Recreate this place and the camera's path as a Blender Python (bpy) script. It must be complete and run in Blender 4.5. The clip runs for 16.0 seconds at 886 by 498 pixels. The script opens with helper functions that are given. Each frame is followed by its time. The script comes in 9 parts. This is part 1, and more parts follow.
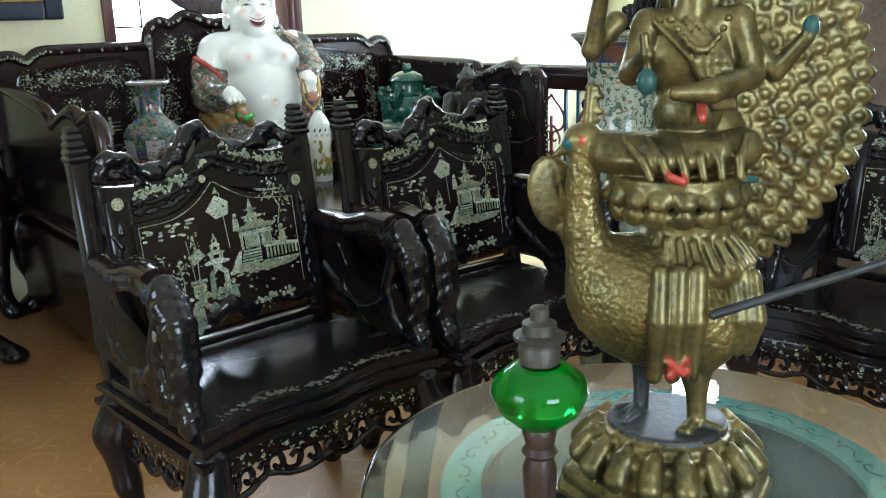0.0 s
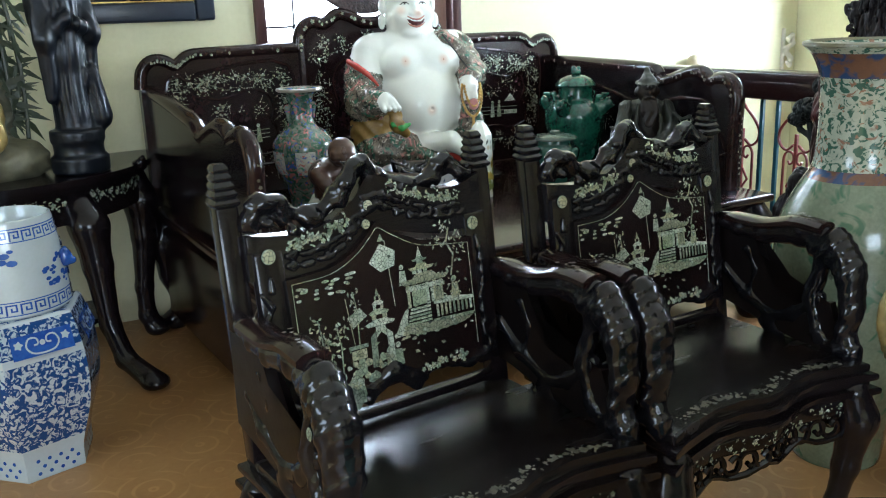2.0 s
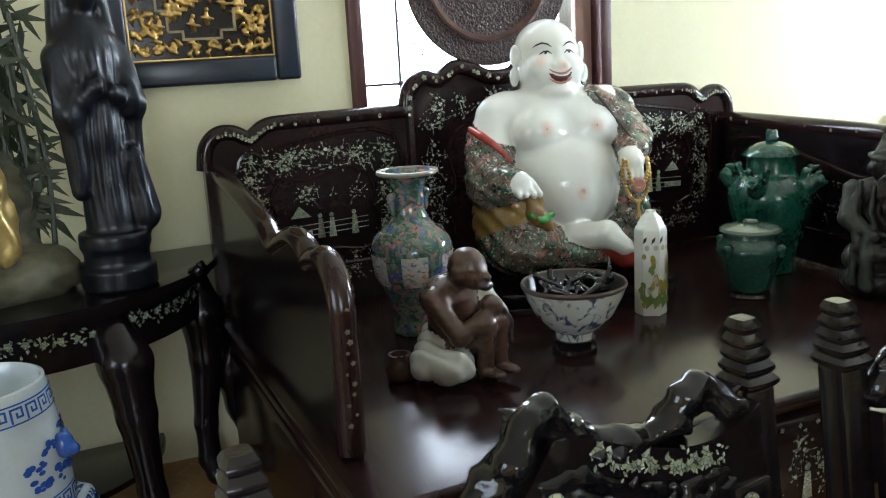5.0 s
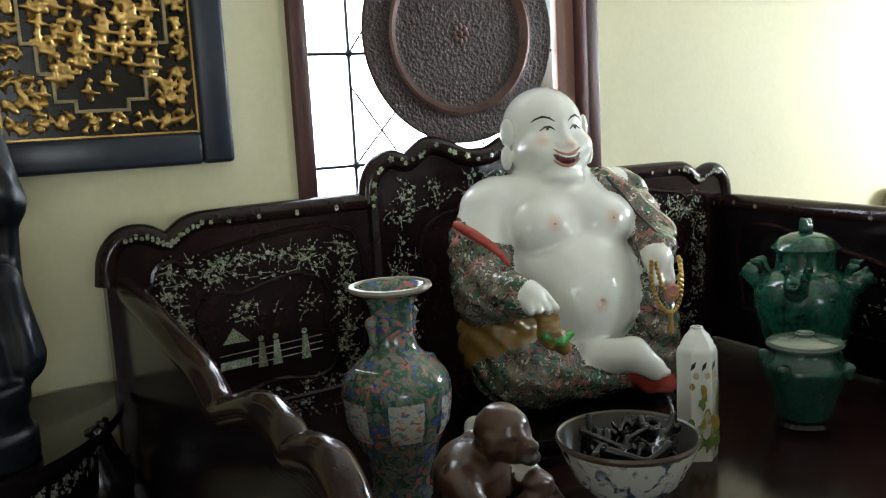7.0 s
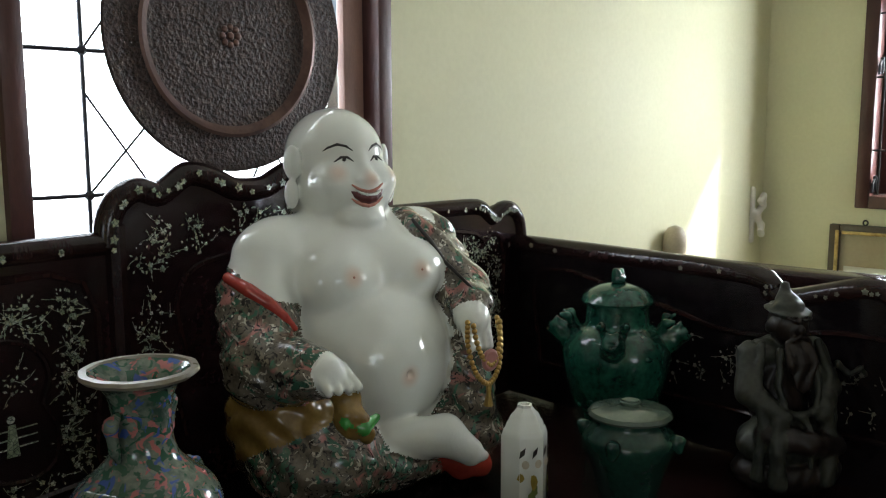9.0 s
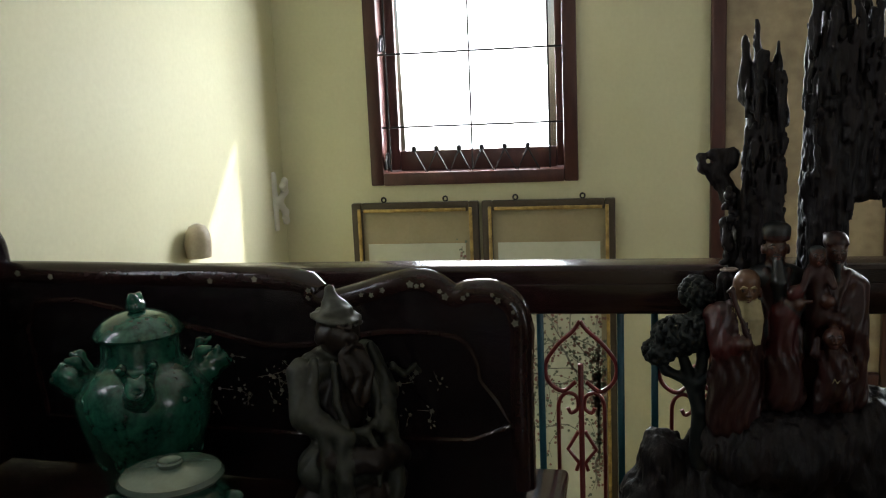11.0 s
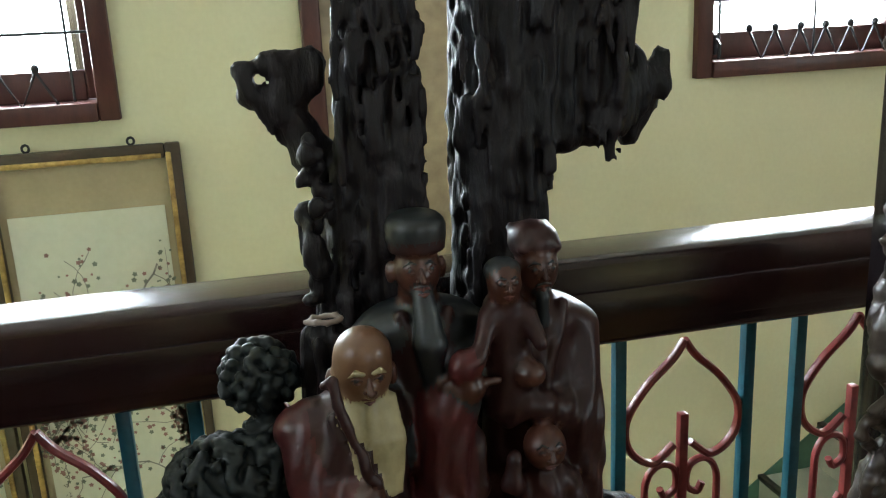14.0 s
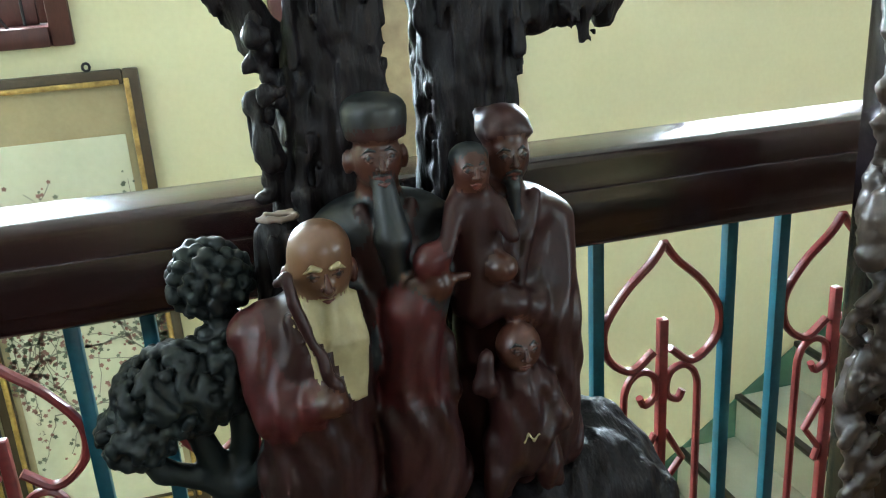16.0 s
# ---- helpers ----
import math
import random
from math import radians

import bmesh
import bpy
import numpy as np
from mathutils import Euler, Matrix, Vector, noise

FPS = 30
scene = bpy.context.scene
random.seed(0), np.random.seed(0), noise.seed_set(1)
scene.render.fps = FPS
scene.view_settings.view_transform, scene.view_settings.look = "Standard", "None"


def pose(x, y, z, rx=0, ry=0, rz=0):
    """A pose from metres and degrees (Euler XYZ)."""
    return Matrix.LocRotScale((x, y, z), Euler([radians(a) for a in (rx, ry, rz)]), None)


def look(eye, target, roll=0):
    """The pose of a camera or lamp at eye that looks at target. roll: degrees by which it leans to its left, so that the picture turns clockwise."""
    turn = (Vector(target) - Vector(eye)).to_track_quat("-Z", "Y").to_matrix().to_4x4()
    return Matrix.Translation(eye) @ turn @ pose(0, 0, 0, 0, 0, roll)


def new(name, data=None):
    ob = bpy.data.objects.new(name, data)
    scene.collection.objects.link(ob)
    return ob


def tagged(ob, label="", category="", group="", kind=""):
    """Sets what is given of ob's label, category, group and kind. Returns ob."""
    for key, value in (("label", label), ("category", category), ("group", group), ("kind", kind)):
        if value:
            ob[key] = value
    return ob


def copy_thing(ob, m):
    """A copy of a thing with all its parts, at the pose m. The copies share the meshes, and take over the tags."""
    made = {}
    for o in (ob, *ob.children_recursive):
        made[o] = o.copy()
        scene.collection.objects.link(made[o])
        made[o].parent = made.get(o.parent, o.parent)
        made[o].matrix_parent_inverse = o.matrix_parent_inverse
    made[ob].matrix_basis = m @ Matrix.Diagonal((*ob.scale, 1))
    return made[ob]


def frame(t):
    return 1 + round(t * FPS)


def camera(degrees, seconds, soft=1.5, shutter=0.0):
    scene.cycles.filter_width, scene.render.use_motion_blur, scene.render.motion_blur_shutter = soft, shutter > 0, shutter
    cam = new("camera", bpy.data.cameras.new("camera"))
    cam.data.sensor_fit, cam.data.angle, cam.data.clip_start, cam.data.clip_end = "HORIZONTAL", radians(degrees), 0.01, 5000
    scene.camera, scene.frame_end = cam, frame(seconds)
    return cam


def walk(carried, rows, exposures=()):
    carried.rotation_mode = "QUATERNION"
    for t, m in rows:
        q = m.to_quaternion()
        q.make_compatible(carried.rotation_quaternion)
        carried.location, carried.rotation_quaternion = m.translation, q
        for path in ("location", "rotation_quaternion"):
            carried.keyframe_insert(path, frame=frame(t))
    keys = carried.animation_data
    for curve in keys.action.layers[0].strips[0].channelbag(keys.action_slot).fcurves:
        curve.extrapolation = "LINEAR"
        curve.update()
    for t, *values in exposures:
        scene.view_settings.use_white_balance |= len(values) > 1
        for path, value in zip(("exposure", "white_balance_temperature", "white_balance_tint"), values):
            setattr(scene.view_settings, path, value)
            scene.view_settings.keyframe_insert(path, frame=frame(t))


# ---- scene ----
cam = camera(53.1, 16.0, 1.1)
PATH = [
    (0, (1.887, 1.226, 1.242), (3.136, 2.704, 0.737), -1.7),
    (0.5, (1.901, 1.243, 1.254), (3.004, 2.835, 0.755), -2.1),
    (1, (1.94, 1.303, 1.27), (2.944, 2.962, 0.782), -2.1),
    (1.5, (1.986, 1.476, 1.302), (2.953, 3.157, 0.812), -2.3),
    (2, (2.036, 1.655, 1.297), (3.045, 3.301, 0.774), -2.0),
    (2.5, (2.137, 1.746, 1.271), (3.182, 3.354, 0.704), -1.6),
    (3, (2.294, 1.851, 1.274), (3.293, 3.482, 0.69), -0.9),
    (3.5, (2.365, 1.961, 1.3), (3.274, 3.658, 0.757), -1.3),
    (4, (2.357, 2.186, 1.331), (3.219, 3.919, 0.83), -2.5),
    (4.5, (2.351, 2.39, 1.34), (3.199, 4.138, 0.865), -3.0),
    (5, (2.414, 2.57, 1.353), (3.237, 4.34, 0.914), -3.2),
    (5.2, (2.477, 2.661, 1.352), (3.288, 4.44, 0.931), -3.6),
    (7.3, (2.502, 3.339, 1.386), (3.621, 4.97, 1.095), -2.3),
    (7.5, (2.53, 3.379, 1.389), (3.686, 4.984, 1.095), -1.5),
    (8, (2.58, 3.472, 1.393), (3.808, 5.025, 1.106), 0.2),
    (8.2, (2.589, 3.529, 1.392), (3.849, 5.057, 1.112), 0.2),
    (10.3, (2.939, 3.796, 1.392), (4.788, 4.487, 1.07), -0.6),
    (10.5, (2.959, 3.814, 1.391), (4.833, 4.428, 1.059), -0.8),
    (11, (3.039, 3.856, 1.403), (4.978, 4.215, 1.068), -2.5),
    (11.5, (3.19, 3.835, 1.386), (5.158, 3.908, 1.036), -3.2),
    (12, (3.391, 3.752, 1.38), (5.352, 3.667, 0.996), -2.4),
    (12.5, (3.574, 3.72, 1.354), (5.507, 3.499, 0.889), -2.2),
    (13, (3.75, 3.75, 1.329), (5.645, 3.399, 0.794), -2.5),
    (13.5, (3.901, 3.743, 1.307), (5.779, 3.324, 0.762), -2.7),
    (14, (4.112, 3.677, 1.307), (5.988, 3.226, 0.78), -2.7),
    (14.5, (4.201, 3.653, 1.309), (6.076, 3.189, 0.791), -2.7),
    (15, (4.2, 3.649, 1.287), (6.059, 3.178, 0.719), -3.1),
    (15.5, (4.165, 3.647, 1.271), (6.007, 3.177, 0.649), -3.5),
    (16, (4.153, 3.657, 1.249), (5.978, 3.175, 0.588), -3.7),
]
EXPOSURE = [(0.0, 2.1, 5450, 6), (1.5, 1.92, 5400, 6), (3.0, 2.38, 5650, 7), (3.5, 2.16, 5650, 7), (5.0, 1.72, 5800, 8), (7.5, 1.08, 6100, 8), (10.5, 0.33, 6250, 9), (11.0, 0.36, 6350, 10), (12.0, 0.55, 6400, 8), (12.5, 1.3, 6350, 7), (13.0, 1.62, 6250, 6), (14.0, 1.42, 5950, 3), (14.5, 1.2, 5900, 3), (15.0, 1.5, 5750, 1), (15.5, 1.84, 5600, 0), (16.0, 2.14, 5550, 0)]
walk(cam, [(t, look(eye, target, roll)) for t, eye, target, roll in PATH], EXPOSURE)

# ---------- world, sun, window light ----------
SUN_DIR = Vector((-0.50, 0.64, -0.58)).normalized()
world = bpy.data.worlds.new("sky")
scene.world = world
world.use_nodes = True
wn, wl = world.node_tree.nodes, world.node_tree.links
sky = wn.new("ShaderNodeTexSky")
sky.sky_type, sky.sun_disc = "NISHITA", False
sky.sun_elevation = math.asin(-SUN_DIR.z)
sky.sun_rotation = math.atan2(-SUN_DIR.x, -SUN_DIR.y)
sky.air_density, sky.dust_density = 1.0, 3.0
wl.new(sky.outputs[0], wn["Background"].inputs[0])
wn["Background"].inputs[1].default_value = 0.075
sun = new("sun", bpy.data.lights.new("sun", "SUN"))
sun.data.energy, sun.data.angle, sun.data.color = 5.0, radians(1.5), (1.0, 0.96, 0.88)
sun.matrix_world = look((12, 0, 10), Vector((12, 0, 10)) + SUN_DIR)


def window_light(name, place, toward, width, height, watts, color=(0.93, 0.97, 1.0)):
    """The sky's light in a window's opening."""
    lamp = new(name, bpy.data.lights.new(name, "AREA"))
    lamp.data.shape, lamp.data.size, lamp.data.size_y = "RECTANGLE", width, height
    lamp.data.energy, lamp.data.color = watts, color
    lamp.matrix_world = look(place, toward)
    return lamp


def wall_y(x):
    """The north wall's inner face runs slightly askew."""
    return 5.5 - 0.07 * (x - 4.0)


WALL_TURN = -math.degrees(math.atan(0.07))
EAST = 6.9
TOP = 2.9
window_light("skylight_east", (EAST + 0.12, 4.42, 1.55), (0, 4.42, 1.1), 0.66, 0.85, 29)
window_light("skylight_stair", (EAST + 0.12, 1.62, 1.55), (0, 1.62, 1.1), 0.75, 0.85, 29)
window_light("skylight_north", (4.0, 5.66, 1.65), (4.0, 0, 1.2), 0.85, 1.1, 15)
window_light("skylight_south", (1.6, -1.68, 1.6), (1.9, 3, 0.9), 1.9, 1.4, 21)
window_light("skylight_west", (-0.88, 2.4, 1.6), (4, 2.6, 0.8), 1.5, 1.3, 10)

# ---------- materials ----------
def mat(name, color, rough=0.5, metal=0.0, other=None, scale=8.0, fine=90.0, vary=0.25, bump=0.1, stretch=(1, 1, 1), coat=0.0,
        spread=(0.35, 0.65), detail=6.0, spec=0.5):
    """A surface whose colour wanders between two tones at a coarse and a fine scale, with relief and uneven gloss."""
    m = bpy.data.materials.new(name)
    m.use_nodes = True
    n, l = m.node_tree.nodes, m.node_tree.links
    b = n["Principled BSDF"]
    other = other or tuple(c * (1 - vary) for c in color)
    where = n.new("ShaderNodeTexCoord")
    place = n.new("ShaderNodeMapping")
    place.inputs["Scale"].default_value = stretch
    l.new(where.outputs["Object"], place.inputs[0])
    big, small = n.new("ShaderNodeTexNoise"), n.new("ShaderNodeTexNoise")
    for tex, s in ((big, scale), (small, fine)):
        tex.inputs["Scale"].default_value, tex.inputs["Detail"].default_value = s, detail
        l.new(place.outputs[0], tex.inputs["Vector"])
    ramp = n.new("ShaderNodeValToRGB")
    ramp.color_ramp.elements[0].position, ramp.color_ramp.elements[1].position = spread
    ramp.color_ramp.elements[0].color, ramp.color_ramp.elements[1].color = (*other, 1), (*color, 1)
    both = n.new("ShaderNodeMath")
    both.operation = "MULTIPLY_ADD"
    both.inputs[1].default_value = 0.35
    l.new(small.outputs["Fac"], both.inputs[0])
    half = n.new("ShaderNodeMath")
    half.operation = "MULTIPLY"
    half.inputs[1].default_value = 0.66
    l.new(big.outputs["Fac"], half.inputs[0])
    l.new(half.outputs[0], both.inputs[2])
    l.new(both.outputs[0], ramp.inputs[0])
    l.new(ramp.outputs[0], b.inputs["Base Color"])
    gloss = n.new("ShaderNodeMapRange")
    gloss.inputs["To Min"].default_value, gloss.inputs["To Max"].default_value = rough * 0.75, min(1, rough * 1.3)
    l.new(big.outputs["Fac"], gloss.inputs[0])
    l.new(gloss.outputs[0], b.inputs["Roughness"])
    b.inputs["Metallic"].default_value, b.inputs["Coat Weight"].default_value = metal, coat
    b.inputs["Coat Roughness"].default_value = 0.08
    b.inputs["Specular IOR Level"].default_value = spec
    relief = n.new("ShaderNodeBump")
    relief.inputs["Strength"].default_value, relief.inputs["Distance"].default_value = bump, 0.01
    l.new(both.outputs[0], relief.inputs["Height"])
    l.new(relief.outputs[0], b.inputs["Normal"])
    return m


def speckled(m, color, scale, width=0.45, kind="F1", soft=0.06, shape="VORONOI"):
    """Lays painted marks of another colour over a material."""
    n, l = m.node_tree.nodes, m.node_tree.links
    b = n["Principled BSDF"]
    under = b.inputs["Base Color"].links[0].from_socket
    where = n.new("ShaderNodeTexCoord")
    if shape == "VORONOI":
        tex = n.new("ShaderNodeTexVoronoi")
        tex.feature = kind
        out = tex.outputs["Distance"]
    else:
        tex = n.new("ShaderNodeTexNoise")
        tex.inputs["Detail"].default_value, tex.inputs["Distortion"].default_value = 2.0, 1.6
        out = tex.outputs["Fac"]
    tex.inputs["Scale"].default_value = scale
    l.new(where.outputs["Object"], tex.inputs["Vector"])
    ramp = n.new("ShaderNodeValToRGB")
    ramp.color_ramp.elements[0].position, ramp.color_ramp.elements[1].position = width - soft, width + soft
    ramp.color_ramp.elements[0].color, ramp.color_ramp.elements[1].color = (1, 1, 1, 1), (0, 0, 0, 1)
    l.new(out, ramp.inputs[0])
    mix = n.new("ShaderNodeMix")
    mix.data_type = "RGBA"
    mix.inputs["B"].default_value = (*color, 1)
    l.new(ramp.outputs[0], mix.inputs["Factor"])
    l.new(under, mix.inputs["A"])
    l.new(mix.outputs["Result"], b.inputs["Base Color"])
    return m


def tinted(m, spots, color, radius):
    """Enamel blushed softly round the given places."""
    n, l = m.node_tree.nodes, m.node_tree.links
    b = n["Principled BSDF"]
    for spot in spots:
        under = b.inputs["Base Color"].links[0].from_socket
        where, far, fade, mix = n.new("ShaderNodeTexCoord"), n.new("ShaderNodeVectorMath"), n.new("ShaderNodeMapRange"), n.new("ShaderNodeMix")
        far.operation = "DISTANCE"
        far.inputs[1].default_value = spot
        l.new(where.outputs["Object"], far.inputs[0])
        fade.interpolation_type = "SMOOTHSTEP"
        fade.inputs["From Min"].default_value, fade.inputs["From Max"].default_value = 0.0, radius
        fade.inputs["To Min"].default_value, fade.inputs["To Max"].default_value = 0.75, 0.0
        l.new(far.outputs["Value"], fade.inputs[0])
        mix.data_type = "RGBA"
        mix.inputs["B"].default_value = (*color, 1)
        l.new(fade.outputs[0], mix.inputs["Factor"])
        l.new(under, mix.inputs["A"])
        l.new(mix.outputs["Result"], b.inputs["Base Color"])
    return m


PLASTER = mat("yellow_plaster", (0.70, 0.68, 0.46), 0.75, other=(0.63, 0.61, 0.40), scale=1.4, fine=60, bump=0.06, coat=0.0)
CEILING = mat("white_ceiling", (0.75, 0.73, 0.66), 0.85, scale=2, vary=0.08, bump=0.05)
LACQUER = mat("black_lacquered_rosewood", (0.011, 0.008, 0.009), 0.17, other=(0.006, 0.004, 0.005), scale=5, fine=40, bump=0.06, stretch=(1, 1, 4), spec=0.38)
ROSEWOOD = mat("dark_rosewood", (0.026, 0.011, 0.010), 0.16, other=(0.011, 0.006, 0.006), scale=4, fine=60, bump=0.06, stretch=(4, 1, 1), spec=0.42)
CARVED = mat("carved_blackwood", (0.009, 0.008, 0.010), 0.12, other=(0.004, 0.004, 0.005), scale=9, fine=70, bump=0.2, spec=0.5)
RAILWOOD = mat("varnished_handrail_wood", (0.026, 0.009, 0.009), 0.2, other=(0.013, 0.006, 0.006), scale=3, fine=50, stretch=(6, 1, 6), bump=0.04, coat=0.1)
PANELWOOD = mat("blackened_panel_wood", (0.027, 0.011, 0.012), 0.17, other=(0.007, 0.004, 0.005), scale=6, fine=60, bump=0.06)
SEATWOOD = mat("worn_black_seat", (0.012, 0.009, 0.009), 0.25, other=(0.006, 0.005, 0.005), scale=5, fine=50, bump=0.05, stretch=(1, 4, 1), spec=0.4)
DULLBLACK = mat("dull_black_panel", (0.009, 0.006, 0.006), 0.34, other=(0.004, 0.003, 0.003), scale=8, fine=60, bump=0.1, spec=0.25)
CHAIRPANEL = mat("dark_red_panel_wood", (0.015, 0.0055, 0.006), 0.22, other=(0.005, 0.004, 0.004), scale=7, fine=70, bump=0.08, spec=0.35)
PEARL = mat("mother_of_pearl", (0.50, 0.53, 0.44), 0.25, other=(0.20, 0.25, 0.18), scale=55, fine=200, bump=0.05)
# Darker second tone of the pearl, for couch sides, arm pads and seat borders.
PEARL_DIM = mat("dim_mother_of_pearl", (0.22, 0.21, 0.16), 0.30, other=(0.08, 0.085, 0.065), scale=45, fine=220, bump=0.05)
PORCELAIN = mat("white_porcelain", (0.78, 0.80, 0.74), 0.10, vary=0.04, scale=3, fine=30, bump=0.012, coat=0.6)
FRAMEWOOD = mat("brown_window_wood", (0.085, 0.030, 0.024), 0.38, other=(0.05, 0.018, 0.016), scale=6, fine=60, stretch=(5, 5, 1), bump=0.08)
IRON = mat("dark_iron", (0.04, 0.04, 0.045), 0.45, 0.6, scale=20, fine=150, bump=0.08)
BLUEPAINT = mat("blue_painted_iron", (0.022, 0.13, 0.19), 0.32, other=(0.013, 0.08, 0.12), scale=14, fine=120, bump=0.06)
REDPAINT = mat("red_painted_iron", (0.29, 0.045, 0.045), 0.32, other=(0.15, 0.025, 0.03), scale=14, fine=120, bump=0.06)
GREENPAINT = mat("green_painted_plaster", (0.115, 0.24, 0.17), 0.55, other=(0.09, 0.19, 0.14), scale=3, fine=50, bump=0.06)
STEP = mat("grey_terrazzo", (0.50, 0.52, 0.45), 0.35, other=(0.38, 0.40, 0.34), scale=6, fine=180, bump=0.03)
STEP_MID = mat("tan_tile", (0.36, 0.20, 0.09), 0.35, other=(0.27, 0.15, 0.07), scale=6, fine=120, bump=0.03)
NOSING = mat("black_nosing", (0.02, 0.02, 0.02), 0.4, scale=20, bump=0.05)


def floor_material():
    """Printed linoleum: warm tan with rings and rosettes in slightly lighter lines."""
    m = mat("tan_linoleum", (0.36, 0.20, 0.075), 0.32, other=(0.28, 0.145, 0.05), scale=3, fine=45, bump=0.04)
    n, l = m.node_tree.nodes, m.node_tree.links
    b = n["Principled BSDF"]
    under = b.inputs["Base Color"].links[0].from_socket
    where = n.new("ShaderNodeTexCoord")
    cell = n.new("ShaderNodeTexVoronoi")
    cell.inputs["Scale"].default_value, cell.inputs["Randomness"].default_value = 5.2, 0.0
    l.new(where.outputs["Object"], cell.inputs["Vector"])
    rings = n.new("ShaderNodeMath")
    rings.operation = "SINE"
    scaled = n.new("ShaderNodeMath")
    scaled.operation = "MULTIPLY"
    scaled.inputs[1].default_value = 27
    l.new(cell.outputs["Distance"], scaled.inputs[0])
    l.new(scaled.outputs[0], rings.inputs[0])
    worn = n.new("ShaderNodeTexNoise")
    worn.inputs["Scale"].default_value, worn.inputs["Detail"].default_value = 7, 5
    l.new(where.outputs["Object"], worn.inputs["Vector"])
    both = n.new("ShaderNodeMath")
    both.operation = "MULTIPLY"
    l.new(rings.outputs[0], both.inputs[0])
    l.new(worn.outputs["Fac"], both.inputs[1])
    ramp = n.new("ShaderNodeValToRGB")
    ramp.color_ramp.elements[0].position, ramp.color_ramp.elements[1].position = 0.38, 0.55
    ramp.color_ramp.elements[0].color, ramp.color_ramp.elements[1].color = (0, 0, 0, 1), (0.55, 0.55, 0.55, 1)
    l.new(both.outputs[0], ramp.inputs[0])
    mix = n.new("ShaderNodeMix")
    mix.data_type = "RGBA"
    mix.inputs["B"].default_value = (0.48, 0.29, 0.12, 1)
    l.new(ramp.outputs[0], mix.inputs["Factor"])
    l.new(under, mix.inputs["A"])
    l.new(mix.outputs["Result"], b.inputs["Base Color"])
    return m


LINOLEUM = floor_material()


def scaled_relief(m, scale, strength):
    """Adds overlapping scale-like dimples to a material's relief."""
    n, l = m.node_tree.nodes, m.node_tree.links
    b = n["Principled BSDF"]
    under = b.inputs["Normal"].links[0].from_socket
    where, cell, relief = n.new("ShaderNodeTexCoord"), n.new("ShaderNodeTexVoronoi"), n.new("ShaderNodeBump")
    cell.inputs["Scale"].default_value = scale
    l.new(where.outputs["Object"], cell.inputs["Vector"])
    relief.inputs["Strength"].default_value, relief.inputs["Distance"].default_value = strength, 0.006
    l.new(cell.outputs["Distance"], relief.inputs["Height"])
    l.new(under, relief.inputs["Normal"])
    l.new(relief.outputs[0], b.inputs["Normal"])
    return m


def glass_material(name, color=(1, 1, 1), rough=0.0, ior=1.45):
    m = mat(name, color, rough, vary=0.03)
    n, l = m.node_tree.nodes, m.node_tree.links
    b = n["Principled BSDF"]
    for socket in ("Normal", "Roughness"):
        for link in list(b.inputs[socket].links):
            l.remove(link)
    b.inputs["Roughness"].default_value, b.inputs["Transmission Weight"].default_value, b.inputs["IOR"].default_value = rough, 1.0, ior
    return m


def tone_by_piece(m, tones):
    """Each inlaid chip takes its own tone."""
    n, l = m.node_tree.nodes, m.node_tree.links
    b = n["Principled BSDF"]
    under = b.inputs["Base Color"].links[0].from_socket
    chip, ramp, mix = n.new("ShaderNodeNewGeometry"), n.new("ShaderNodeValToRGB"), n.new("ShaderNodeMix")
    ramp.color_ramp.interpolation = "CONSTANT"
    for k, tone in enumerate(tones):
        stop = ramp.color_ramp.elements[k] if k < 2 else ramp.color_ramp.elements.new(k / len(tones))
        stop.position, stop.color = k / len(tones), (*tone, 1)
    l.new(chip.outputs["Random Per Island"], ramp.inputs[0])
    mix.data_type, mix.blend_type = "RGBA", "MULTIPLY"
    mix.inputs["Factor"].default_value = 1.0
    l.new(under, mix.inputs["A"])
    l.new(ramp.outputs[0], mix.inputs["B"])
    l.new(mix.outputs["Result"], b.inputs["Base Color"])
    return m


tone_by_piece(PEARL, [(1.2, 1.2, 1.2), (0.85, 0.92, 0.78), (1.1, 1.02, 0.82), (0.62, 0.70, 0.66), (1.35, 1.38, 1.4), (0.8, 0.76, 0.66)])
PANE = glass_material("clear_pane")
speckled(PEARL, (0.06, 0.075, 0.06), 130, 0.05, "DISTANCE_TO_EDGE", 0.03)

# ---------- building helpers ----------
def thing(name, label, category, group="", m=None):
    ob = tagged(new(name), label, category, group)
    ob.empty_display_size = 0.1
    if m is not None:
        ob.matrix_world = m
    return ob


def to_mesh(name, bm, materials, smooth=40):
    me = bpy.data.meshes.new(name)
    bmesh.ops.recalc_face_normals(bm, faces=bm.faces)
    if smooth:
        for f in bm.faces:
            f.smooth = True
        limit = radians(smooth)
        for e in bm.edges:
            if len(e.link_faces) == 2 and e.calc_face_angle(0) > limit:
                e.smooth = False
    bm.to_mesh(me)
    bm.free()
    for one in materials if isinstance(materials, (list, tuple)) else [materials]:
        me.materials.append(one)
    return me


def part(name, bm, material, parent=None, label="", smooth=40, m=None):
    ob = new(name, bm if isinstance(bm, bpy.types.Mesh) else to_mesh(name, bm, material, smooth))
    if parent is not None:
        ob.parent = parent
    if m is not None:
        ob.matrix_local = m
    if label:
        ob["label"] = label
    return ob


def setting(name, bm, material, label, category, smooth=30):
    return tagged(part(name, bm, material, None, smooth=smooth), label, category, "", "structure")


